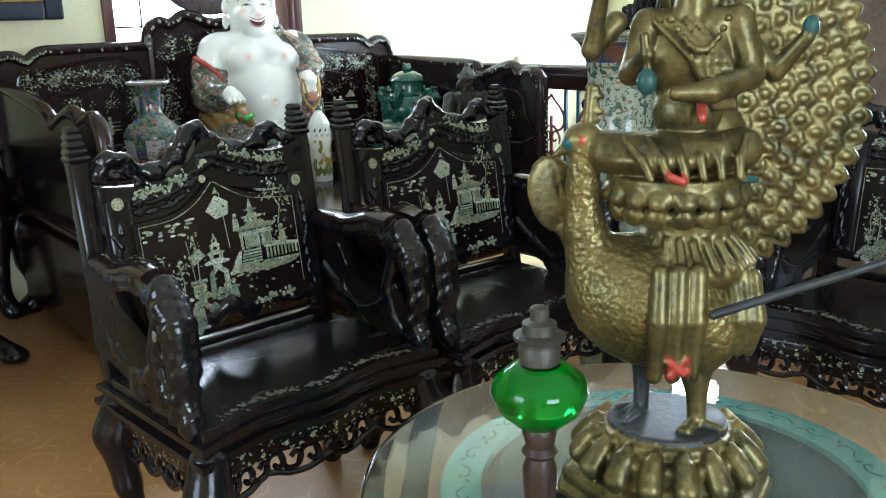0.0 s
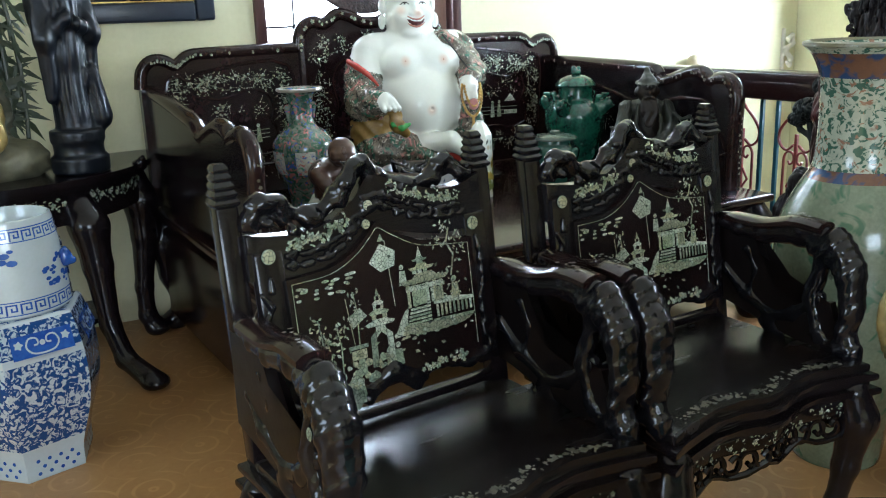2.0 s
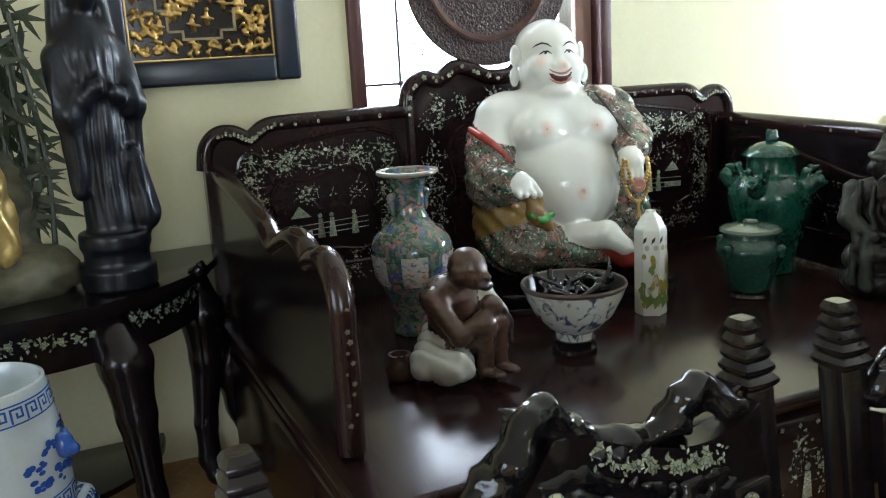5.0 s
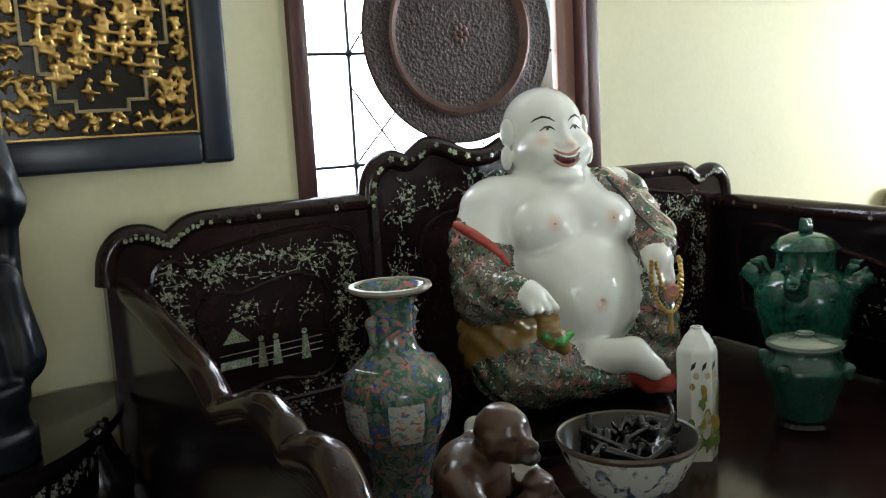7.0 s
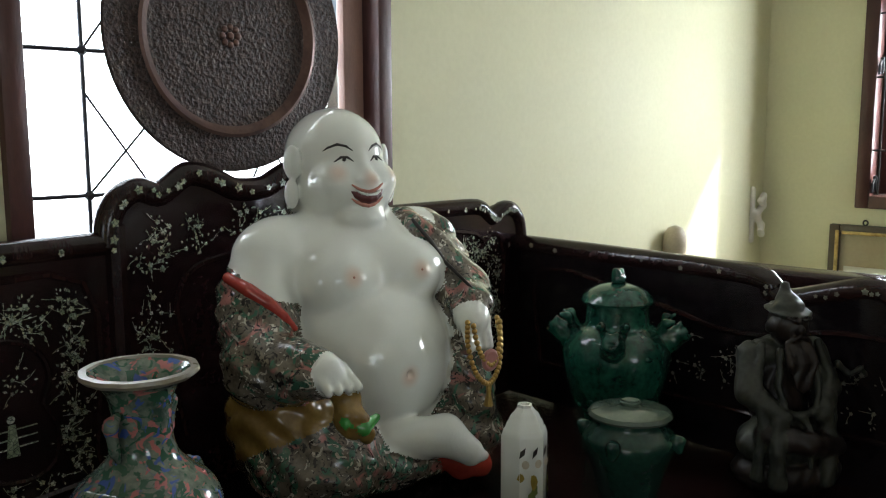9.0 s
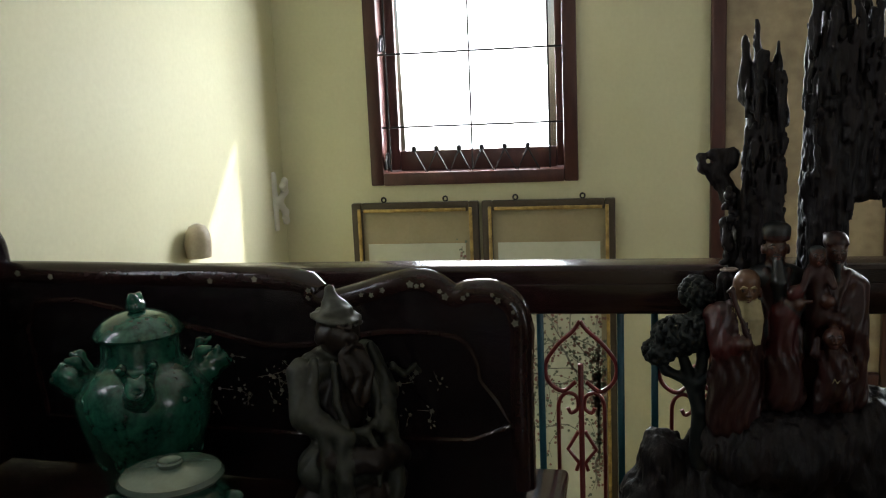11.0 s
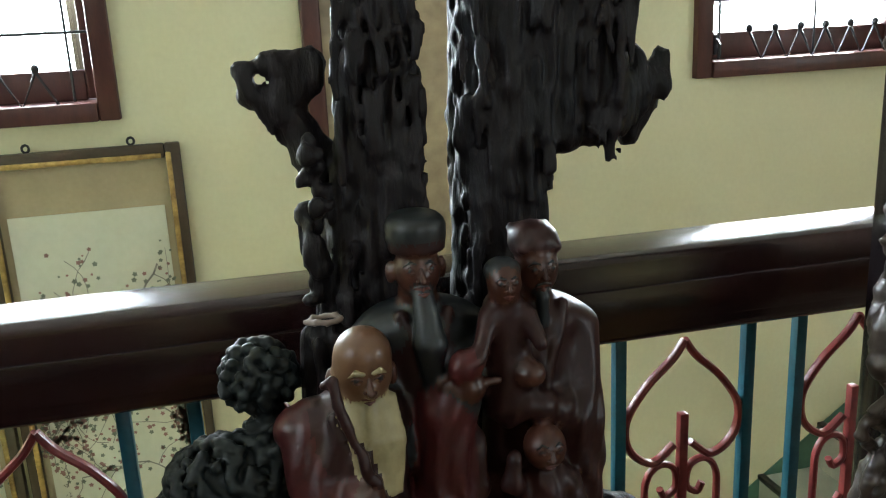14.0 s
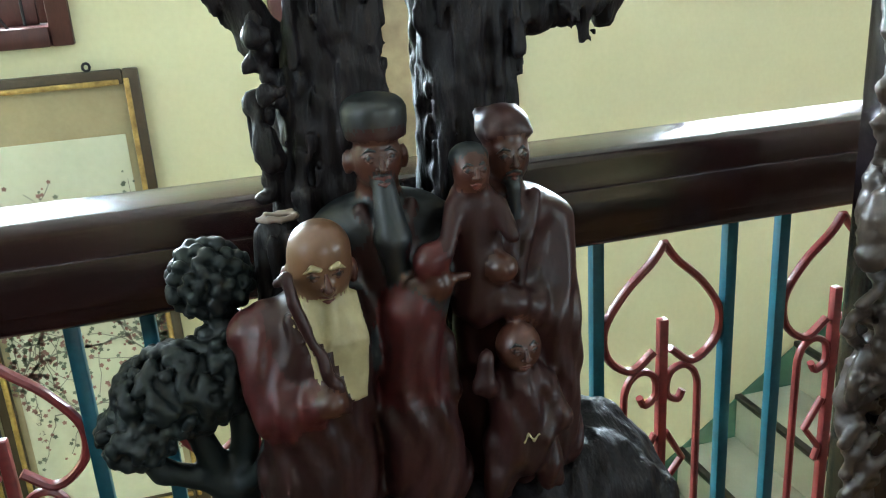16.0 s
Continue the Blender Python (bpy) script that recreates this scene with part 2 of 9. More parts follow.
def box(bm, c, s, bevel=0.0, turn=0.0, segments=2):
    """A block by its centre and size, with rounded edges."""
    made = bmesh.ops.create_cube(bm, size=1.0)["verts"]
    bmesh.ops.scale(bm, verts=made, vec=s)
    if turn:
        bmesh.ops.rotate(bm, verts=made, cent=(0, 0, 0), matrix=Matrix.Rotation(radians(turn), 3, "Z"))
    bmesh.ops.translate(bm, verts=made, vec=c)
    if bevel:
        edges = list({e for v in made for e in v.link_edges})
        bmesh.ops.bevel(bm, geom=edges, offset=min(bevel, min(s) * 0.45), segments=segments, profile=0.5, affect="EDGES")
    return bm


def lathe(bm, profile, segs=40, c=(0, 0, 0), wave=None, mats=None, caps=True):
    """Turns a profile of (radius, height) about z. wave(angle, i) scales the radius."""
    rings = []
    for i, (r, z) in enumerate(profile):
        ring = []
        for k in range(segs):
            a = 2 * math.pi * k / segs
            q = r * (wave(a, i) if wave else 1)
            ring.append(bm.verts.new((c[0] + q * math.cos(a), c[1] + q * math.sin(a), c[2] + z)))
        rings.append(ring)
    for i in range(len(rings) - 1):
        for k in range(segs):
            f = bm.faces.new((rings[i][k], rings[i][(k + 1) % segs], rings[i + 1][(k + 1) % segs], rings[i + 1][k]))
            if mats:
                f.material_index = mats(i)
    if caps:
        bm.faces.new(rings[0][::-1])
        bm.faces.new(rings[-1])
    return bm


def curve_points(points, steps=6):
    """A smooth line through points (Catmull-Rom)."""
    p = [Vector(q) for q in points]
    p = [2 * p[0] - p[1]] + p + [2 * p[-1] - p[-2]]
    out = []
    for i in range(1, len(p) - 2):
        for k in range(steps):
            t = k / steps
            a, b, c, d = p[i - 1], p[i], p[i + 1], p[i + 2]
            out.append(0.5 * (2 * b + (c - a) * t + (2 * a - 5 * b + 4 * c - d) * t * t + (3 * b - a - 3 * c + d) * t ** 3))
    out.append(p[-2])
    return out


def tube(bm, points, radius, segs=8, flat=1.0, side=None):
    """A rod along points; radius one number or one for each point, flat squeezes it across."""
    pts = [Vector(p) for p in points]
    n = len(pts)
    radii = radius if isinstance(radius, (list, tuple)) else [radius] * n
    rings = []
    ref = Vector(side) if side else None
    for i, p in enumerate(pts):
        d = (pts[min(i + 1, n - 1)] - pts[max(i - 1, 0)]).normalized()
        if ref is None:
            ref = d.orthogonal()
        u = (ref - d * ref.dot(d)).normalized()
        v = d.cross(u)
        if side is None:
            ref = u
        r = radii[min(int(i * len(radii) / n), len(radii) - 1)] if len(radii) != n else radii[i]
        rings.append([bm.verts.new(p + r * (u * math.cos(2 * math.pi * k / segs) * flat + v * math.sin(2 * math.pi * k / segs))) for k in range(segs)])
    for i in range(n - 1):
        for k in range(segs):
            bm.faces.new((rings[i][k], rings[i][(k + 1) % segs], rings[i + 1][(k + 1) % segs], rings[i + 1][k]))
    bm.faces.new(rings[0][::-1])
    bm.faces.new(rings[-1])
    return bm


def slab(bm, outline, depth, m=None, bevel=0.0):
    """A flat piece with an outline in (x, z), from y = 0 to depth."""
    verts = [bm.verts.new((x, 0, z)) for x, z in outline]
    back = [bm.verts.new((x, depth, z)) for x, z in outline]
    n = len(outline)
    front_face = bm.faces.new(verts)
    back_face = bm.faces.new(back[::-1])
    for k in range(n):
        bm.faces.new((verts[k], back[k], back[(k + 1) % n], verts[(k + 1) % n]))
    if bevel:
        edges = list(front_face.edges) + list(back_face.edges)
        bmesh.ops.bevel(bm, geom=edges, offset=bevel, segments=2, profile=0.5, affect="EDGES")
        verts = list({v for v in bm.verts})
        back = []
    bmesh.ops.triangulate(bm, faces=[f for f in bm.faces if len(f.verts) > 4])
    if m is not None:
        bmesh.ops.transform(bm, matrix=m, verts=verts + back)
    return bm


def outline(points, steps=5):
    return [(p.x, p.z) for p in curve_points([(x, 0, z) for x, z in points], steps)]


def ball(bm, c, r, u=12, v=8, m=None):
    made = bmesh.ops.create_uvsphere(bm, u_segments=u, v_segments=v, radius=1.0)["verts"]
    r = r if isinstance(r, (list, tuple)) else (r, r, r)
    bmesh.ops.scale(bm, verts=made, vec=r)
    if m is not None:
        bmesh.ops.transform(bm, matrix=m, verts=made)
    bmesh.ops.translate(bm, verts=made, vec=c)
    return bm


class Deco:
    """Inlaid or painted figures in a plane: x to the right, y up, lifted a little above it."""

    def __init__(self, m, lift=0.0012, bm=None):
        self.bm, self.m, self.lift = bm or bmesh.new(), m, lift

    def poly(self, pts, index=0):
        f = self.bm.faces.new([self.bm.verts.new(self.m @ Vector((x, y, self.lift))) for x, y in pts])
        f.material_index = index
        return self

    def rect(self, x0, y0, x1, y1, index=0):
        return self.poly([(x0, y0), (x1, y0), (x1, y1), (x0, y1)], index)

    def disc(self, x, y, rx, ry=None, index=0, n=14):
        ry = ry or rx
        return self.poly([(x + rx * math.cos(6.2832 * k / n), y + ry * math.sin(6.2832 * k / n)) for k in range(n)], index)

    def line(self, pts, w, index=0):
        for (x0, y0), (x1, y1) in zip(pts, pts[1:]):
            d = math.hypot(x1 - x0, y1 - y0) or 1
            a, b = -(y1 - y0) / d * w / 2, (x1 - x0) / d * w / 2
            self.poly([(x0 - a, y0 - b), (x1 - a, y1 - b), (x1 + a, y1 + b), (x0 + a, y0 + b)], index)
        return self

    def leaf(self, x, y, angle, length, width=0.4, index=0):
        c, s = math.cos(angle) * length, math.sin(angle) * length
        return self.poly([(x, y), (x + 0.5 * c - width * s * 0.5, y + 0.5 * s + width * c * 0.5), (x + c, y + s), (x + 0.5 * c + width * s * 0.5, y + 0.5 * s - width * c * 0.5)], index)

    def flower(self, x, y, r, index=0, petals=5, rng=random):
        a0 = rng.random() * 6.28
        for k in range(petals):
            self.leaf(x, y, a0 + 6.2832 * k / petals, r, 0.75, index)
        return self

    def spray(self, x0, y0, x1, y1, size, count, rng, spread=0.25, index=0):
        """A blossoming branch from one point to another."""
        bend = rng.uniform(-0.15, 0.15)
        d = math.hypot(x1 - x0, y1 - y0)
        pts = []
        for k in range(9):
            t = k / 8
            off = bend * math.sin(3.14 * t) * d + rng.uniform(-0.02, 0.02) * d
            pts.append((x0 + (x1 - x0) * t - (y1 - y0) / d * off, y0 + (y1 - y0) * t + (x1 - x0) / d * off))
        self.line(pts, size * 0.08, index)
        size *= 0.72
        for k in range(count * 5):
            x, y = pts[rng.randrange(9)]
            off = rng.gauss(0, spread) * d * 0.42
            x, y = x - (y1 - y0) / d * off + rng.uniform(-1, 1) * size, y + (x1 - x0) / d * off + rng.uniform(-1, 1) * size
            if rng.random() < 0.55:
                self.flower(x, y, size * rng.uniform(0.45, 0.85), index, 5, rng)
            else:
                for j in range(rng.randrange(1, 3)):
                    self.leaf(x, y, rng.random() * 6.28, size * rng.uniform(0.6, 1.1), 0.5, index)
        return self


def plane_at(origin, u, v):
    """A plane's matrix from an origin and its right and up directions."""
    u, v = Vector(u).normalized(), Vector(v).normalized()
    n = u.cross(v)
    return Matrix(((u.x, v.x, n.x, origin[0]), (u.y, v.y, n.y, origin[1]), (u.z, v.z, n.z, origin[2]), (0, 0, 0, 1)))


class Clay:
    """Rounded lumps and limbs that flow into one another, turned into one skin."""

    def __init__(self, k=0.02):
        self.k, self.lumps = k, []

    def ball(self, c, r, index=0, turn=(0, 0, 0), k=None):
        r = r if isinstance(r, (list, tuple)) else (r, r, r)
        rot = np.array(Euler([radians(a) for a in turn]).to_matrix())
        self.lumps.append(("ball", np.array(c, float), np.array(r, float), rot, index, self.k if k is None else k))
        return self

    def limb(self, a, b, ra, rb=None, index=0, k=None):
        self.lumps.append(("limb", np.array(a, float), np.array(b, float), (ra, ra if rb is None else rb), index, self.k if k is None else k))
        return self

    def path(self, points, radii, index=0, k=None):
        for i in range(len(points) - 1):
            self.limb(points[i], points[i + 1], radii[min(i, len(radii) - 1)], radii[min(i + 1, len(radii) - 1)], index, k)
        return self

    def disc(self, c, r, half, soft=0.003, index=0, k=None):
        self.lumps.append(("disc", np.array(c, float), np.array((r, r, half), float), soft, index, self.k if k is None else k))
        return self

    def hole(self, c, r, turn=(0, 0, 0)):
        self.ball(c, r, -1, turn)
        return self

    def moved(self, start, c, f=1.0, by=(0, 0, 0)):
        """Grows the lumps from start on by f about c, then shifts them."""
        c, by = np.array(c, float), np.array(by, float)
        out = []
        for kind, a, b, d, index, k in self.lumps[start:]:
            a = c + (a - c) * f + by
            if kind == "limb":
                b, d = c + (b - c) * f + by, (d[0] * f, d[1] * f)
            else:
                b = b * f
            out.append((kind, a, b, d, index, k * f))
        self.lumps[start:] = out
        return self

    def bounds(self, lump):
        if lump[0] == "ball":
            q = np.abs(lump[3]) @ lump[2]
            return lump[1] - q, lump[1] + q
        if lump[0] == "disc":
            return lump[1] - lump[2], lump[1] + lump[2]
        r = max(lump[3])
        return np.minimum(lump[1], lump[2]) - r, np.maximum(lump[1], lump[2]) + r

    def depth(self, lump, p):
        """How far points p lie outside one lump."""
        if lump[0] == "ball":
            q = (p - lump[1]) @ lump[3]
            k0 = np.linalg.norm(q / lump[2], axis=-1)
            k1 = np.linalg.norm(q / lump[2] ** 2, axis=-1) + 1e-9
            return k0 * (k0 - 1) / k1
        if lump[0] == "disc":
            q = p - lump[1]
            u = np.hypot(q[..., 0], q[..., 1]) - lump[2][0] + lump[3]
            v = np.abs(q[..., 2]) - lump[2][2] + lump[3]
            return np.minimum(np.maximum(u, v), 0) + np.hypot(np.maximum(u, 0), np.maximum(v, 0)) - lump[3]
        w = lump[2] - lump[1]
        t = np.clip(((p - lump[1]) @ w) / max(w @ w, 1e-9), 0, 1)
        return np.linalg.norm(p - lump[1] - t[..., None] * w, axis=-1) - (lump[3][0] + (lump[3][1] - lump[3][0]) * t)

    def onto(self, start, way, out=0.0):
        """The first point of the skin met from start along way, stood off by out."""
        start, way = np.array(start, float), np.array(way, float)
        steps = np.arange(0, 0.5, 0.0005)
        p = start + steps[:, None] * way
        d = np.full(len(p), 1.0)
        for lump in self.lumps:
            if lump[4] < 0:
                continue
            e, k = self.depth(lump, p), max(lump[5], 1e-6)
            f = np.clip(0.5 + 0.5 * (d - e) / k, 0, 1)
            d = d * (1 - f) + e * f - k * f * (1 - f)
        hit = np.argmax(d < 0)
        return tuple(p[hit] - out * way)

    def mesh(self, name, materials, h=0.01, relief=None):
        lo = np.min([self.bounds(q)[0] for q in self.lumps if q[4] >= 0], axis=0) - 3 * h
        hi = np.max([self.bounds(q)[1] for q in self.lumps if q[4] >= 0], axis=0) + 3 * h
        size = np.ceil((hi - lo) / h).astype(int) + 1
        d = np.full(size, 1.0)
        near = np.full(size, 1.0)
        kind = np.zeros(size, int)
        for lump in self.lumps:
            a, b = self.bounds(lump)
            pad = 2.5 * lump[5] + 3 * h
            i0 = np.maximum(((a - pad - lo) / h).astype(int), 0)
            i1 = np.minimum(((b + pad - lo) / h).astype(int) + 2, size)
            cut = tuple(slice(u, v) for u, v in zip(i0, i1))
            axes = [lo[j] + h * np.arange(i0[j], i1[j]) for j in range(3)]
            p = np.stack(np.meshgrid(*axes, indexing="ij"), axis=-1)
            e = self.depth(lump, p)
            if lump[4] < 0:
                d[cut] = np.maximum(d[cut], -e)
                continue
            k = max(lump[5], 1e-6)
            f = np.clip(0.5 + 0.5 * (d[cut] - e) / k, 0, 1)
            closer = e < near[cut]
            kind[cut] = np.where(closer, lump[4], kind[cut])
            near[cut] = np.minimum(near[cut], e)
            d[cut] = d[cut] * (1 - f) + e * f - k * f * (1 - f)
        if relief:
            shell = np.abs(d) < 6 * h
            where = lo + h * np.argwhere(shell)
            d[shell] += relief(where, kind[shell])
        return skin(name, d, kind, lo, h, materials)


def skin(name, d, kind, lo, h, materials):
    """The surface where d changes sign, as one smooth mesh (surface nets)."""
    s = d < 0
    n = np.array(d.shape) - 1
    corner = [(i, j, k) for i in (0, 1) for j in (0, 1) for k in (0, 1)]
    count = sum(s[i:i + n[0], j:j + n[1], k:k + n[2]].astype(int) for i, j, k in corner)
    cells = np.argwhere((count > 0) & (count < 8))
    total, hits = np.zeros((len(cells), 3)), np.zeros(len(cells))
    for a in corner:
        for axis in range(3):
            if a[axis]:
                continue
            b = list(a)
            b[axis] = 1
            pa, pb = cells + a, cells + b
            da, db = d[tuple(pa.T)], d[tuple(pb.T)]
            cross = (da < 0) != (db < 0)
            t = np.where(cross, da / np.where(da == db, 1, da - db), 0)
            total += np.where(cross[:, None], pa + t[:, None] * (pb - pa), 0)
            hits += cross
    points = lo + h * total / hits[:, None]
    number = np.full(n, -1)
    number[tuple(cells.T)] = np.arange(len(cells))
    quads = []
    for axis in range(3):
        u, v = (axis + 1) % 3, (axis + 2) % 3
        step = np.zeros(3, int)
        step[axis] = 1
        inner = [slice(1, -1)] * 3
        other = [slice(1, -1)] * 3
        inner[axis], other[axis] = slice(0, -1), slice(1, None)
        change = s[tuple(inner)] != s[tuple(other)]
        base = np.argwhere(change)
        flip = s[tuple(inner)][change]
        at = base + 1
        at[:, axis] = base[:, axis]
        du, dv = np.zeros(3, int), np.zeros(3, int)
        du[u], dv[v] = 1, 1
        ring = [number[tuple((at - o).T)] for o in (0 * du, du, du + dv, dv)]
        quad = np.stack(ring, axis=1)
        quad[~flip] = quad[~flip][:, ::-1]
        quads.append(quad)
    quads = np.concatenate(quads)
    quads = quads[(quads >= 0).all(axis=1)]
    me = bpy.data.meshes.new(name)
    me.from_pydata(points.tolist(), [], quads.tolist())
    which = kind[tuple(cells.T)][quads[:, 0]]
    for m in materials:
        me.materials.append(m)
    me.polygons.foreach_set("material_index", np.clip(which, 0, len(materials) - 1).astype(np.int32))
    me.polygons.foreach_set("use_smooth", np.ones(len(quads), bool))
    me.update()
    return me


def grain(p, cell, seed=0):
    """Smooth random values between -1 and 1, one for each cell of the given size."""
    q = p / np.array(cell, float)
    base = np.floor(q).astype(np.int64)
    f = q - base
    f = f * f * (3 - 2 * f)
    total = np.zeros(len(p))
    for i in (0, 1):
        for j in (0, 1):
            for k in (0, 1):
                c = base + (i, j, k)
                v = np.sin(c[:, 0] * 127.1 + c[:, 1] * 311.7 + c[:, 2] * 74.7 + seed * 19.3) * 43758.5453
                w = np.abs(1 - i - f[:, 0]) * np.abs(1 - j - f[:, 1]) * np.abs(1 - k - f[:, 2])
                total += w * (2 * (v - np.floor(v)) - 1)
    return total


def folds(amount, around, along=0.0):
    """Drapery: shallow waves, finer round the body than along it."""
    def relief(p, kind):
        a = np.sin(p[:, 0] * around + 2 * np.sin(p[:, 2] * around * 0.3 + p[:, 1] * 9)) + 0.6 * np.sin(p[:, 1] * around * 1.2 + p[:, 2] * along)
        return amount * a
    return relief


def joined(name, meshes):
    """One mesh out of several that share nothing but their place."""
    bm, mats = bmesh.new(), []
    for me in meshes:
        shift = len(mats)
        mats += list(me.materials)
        start = len(bm.faces)
        bm.from_mesh(me)
        bm.faces.ensure_lookup_table()
        for f in bm.faces[start:]:
            f.material_index += shift
    out = bpy.data.meshes.new(name)
    bm.to_mesh(out)
    bm.free()
    for one in mats:
        out.materials.append(one)
    return out

# ---------- the building ----------
NORTH = pose(4.0, 5.5, 0, 0, 0, WALL_TURN)


def wall_with_openings(name, m, length, z0, z1, openings, label, thick=0.22):
    """A wall along local x from length[0] to length[1], its face at local y = 0, with openings (x0, x1, z0, z1)."""
    bm = bmesh.new()
    def piece(x0, x1, a, b):
        if x1 - x0 > 1e-4 and b - a > 1e-4:
            box(bm, ((x0 + x1) / 2, thick / 2, (a + b) / 2), (x1 - x0, thick, b - a))
    x = length[0]
    for o in sorted(openings):
        piece(x, o[0], z0, z1)
        piece(o[0], o[1], z0, o[2])
        piece(o[0], o[1], o[3], z1)
        x = o[1]
    piece(x, length[1], z0, z1)
    bmesh.ops.transform(bm, matrix=m, verts=bm.verts)
    return setting(name, bm, PLASTER, label, "wall")


wall_with_openings("wall_north", NORTH, (-4.9, 2.9), -2.6, TOP, [(-0.525, 0.516, 1.0, 2.35)], "pale yellow plastered wall with a leaded window")
wall_with_openings("wall_east", pose(EAST, 5.6, 0, 0, 0, -90), (0, 7.5), -2.6, TOP, [(0.723, 1.637, 1.03, 2.05), (3.5, 4.42, 1.03, 2.05)],
                   "yellow plastered stairwell wall with two windows")
wall_with_openings("wall_west", pose(-0.9, -1.7, 0, 0, 0, 90), (0, 7.6), 0, TOP, [(3.3, 4.9, 0.9, 2.3)], "pale yellow plastered wall")
wall_with_openings("wall_south", pose(7.0, -1.7, 0, 0, 0, 180), (0, 8.1), -2.6, TOP, [(4.3, 6.4, 0.9, 2.4)], "pale yellow plastered wall")

bm = bmesh.new()
box(bm, (3.0, 1.95, TOP + 0.1), (8.2, 7.7, 0.2))
setting("ceiling", bm, CEILING, "off-white plastered ceiling", "ceiling")

bm = bmesh.new()
box(bm, (2.16, 2.0, -0.1), (6.1, 7.4, 0.2))
box(bm, (6.05, -0.36, -0.1), (1.68, 2.68, 0.2))
setting("floor", bm, LINOLEUM, "tan printed linoleum floor with faint rings", "floor")

bm = bmesh.new()
box(bm, (5.13, 3.3, -1.4), (0.16, 4.6, 2.4))
setting("stairwell_wall", bm, PLASTER, "yellow plastered wall below the railing", "wall")

# stairs down along the east wall, with a painted band beside them
for j in range(13):
    stair = tagged(new("stair_step"), "grey and tan tiled stair step with a black edge", "stair step", "flight of stairs", "structure")
    y, z = 0.98 + 0.258 * j, -0.186 * (j + 1)
    b = bmesh.new()
    box(b, (6.06, y + 0.129, z - 0.14), (1.68, 0.258, 0.27))
    part("riser_block", b, STEP, stair)
    b = bmesh.new()
    box(b, (6.66, y + 0.125, z - 0.002), (0.47, 0.25, 0.012), 0.002)
    part("tread_tile", b, STEP, stair)
    b = bmesh.new()
    box(b, (5.80, y + 0.125, z - 0.002), (1.24, 0.25, 0.012), 0.002)
    part("tread_tile", b, STEP_MID, stair, "tan tile")
    b = bmesh.new()
    box(b, (6.06, y + 0.252, z + 0.001), (1.68, 0.03, 0.022), 0.004)
    part("nosing", b, NOSING, stair, "black edge strip")
bm = bmesh.new()
box(bm, (6.06, 4.95, -2.5), (1.68, 1.3, 0.16))
setting("landing", bm, STEP, "grey terrazzo stair landing", "floor")
bm = bmesh.new()
slab(bm, [(-0.95, -0.186 + 0.20), (-4.35, -2.62 + 0.20), (-5.4, -2.42 + 0.2 - 0.2), (-5.4, -2.6), (-4.35, -2.9), (-0.95, -0.5)], 0.004, pose(EAST - 0.004, 0, 0, 0, 0, -90))
setting("painted_band", bm, GREENPAINT, "green painted band along the stairs", "wall paint", 0)


def casement(name, m, width, z0, z1, grille=True):
    """A brown wooden window in its opening; local x along the wall from its middle, y outward."""
    w = tagged(new(name), "brown wooden window with an iron grille and bright sky", "window", "", "structure")
    w.matrix_world = m
    h, mid = z1 - z0, (z0 + z1) / 2
    def bar(n, c, s, mt=FRAMEWOOD, parent=w, bevel=0.006):
        b = bmesh.new()
        box(b, c, s, bevel)
        return part(n, b, mt, parent)
    for s in (-1, 1):
        bar("jamb", (s * (width / 2 - 0.03), 0.05, mid), (0.06, 0.16, h))
    bar("sill", (0, 0.045, z0 + 0.028), (width - 0.12, 0.17, 0.056))
    bar("head", (0, 0.05, z1 - 0.03), (width - 0.12, 0.16, 0.06))
    sash = bar("sash", (-width / 2 + 0.085, 0.09, mid), (0.06, 0.04, h - 0.12))
    bar("sash", (width / 2 - 0.075, 0.09, mid), (0.04, 0.04, h - 0.12))
    bar("bottom_rail", (0.01, 0.095, z0 + 0.10), (width - 0.21, 0.035, 0.09))
    bar("top_rail", (0.01, 0.095, z1 - 0.10), (width - 0.21, 0.035, 0.09))
    b = bmesh.new()
    box(b, (0.0, 0.098, mid), (width - 0.2, 0.004, h - 0.28))
    p = part("pane", b, PANE, w)
    p.visible_shadow = False
    if grille:
        for x in (-width / 2 + 0.09, 0.0, width / 2 - 0.12):
            b = bmesh.new()
            tube(b, [(x, -0.012, z0 + 0.06), (x, -0.012, z1 - 0.06)], 0.0045, 6)
            part("grille_bar", b, IRON, w)
        for z in (z0 + 0.045, z0 + 0.255, z0 + 0.57, z0 + 0.84):
            b = bmesh.new()
            tube(b, [(-width / 2 + 0.05, -0.018, z), (width / 2 - 0.05, -0.018, z)], 0.0045, 6)
            part("grille_bar", b, IRON, w)
        n = 6
        for k in range(n):
            x = -width / 2 + 0.20 + k * 0.1
            b = bmesh.new()
            tube(b, [(x, -0.02, z0 + 0.15), (x + 0.052, -0.02, z0 + 0.05), (x + 0.1, -0.02, z0 + 0.15)][: 3 if k < n - 1 else 2], 0.0045, 6)
            part("zigzag_rod", b, IRON, w)
            b = bmesh.new()
            ball(b, (x, -0.02, z0 + 0.158), (0.012, 0.012, 0.014))
            part("grille_knob", b, IRON, w)
        for z in (z0 + 0.11, z0 + 0.62):
            b = bmesh.new()
            box(b, (-width / 2 + 0.075, -0.012, z), (0.016, 0.02, 0.07), 0.006)
            tube(b, [(-width / 2 + 0.075, -0.02, z + 0.02), (-width / 2 + 0.075, -0.045, z), (-width / 2 + 0.075, -0.045, z - 0.04)], 0.006, 6)
            part("latch", b, IRON, w, "dark iron latch")
    return w


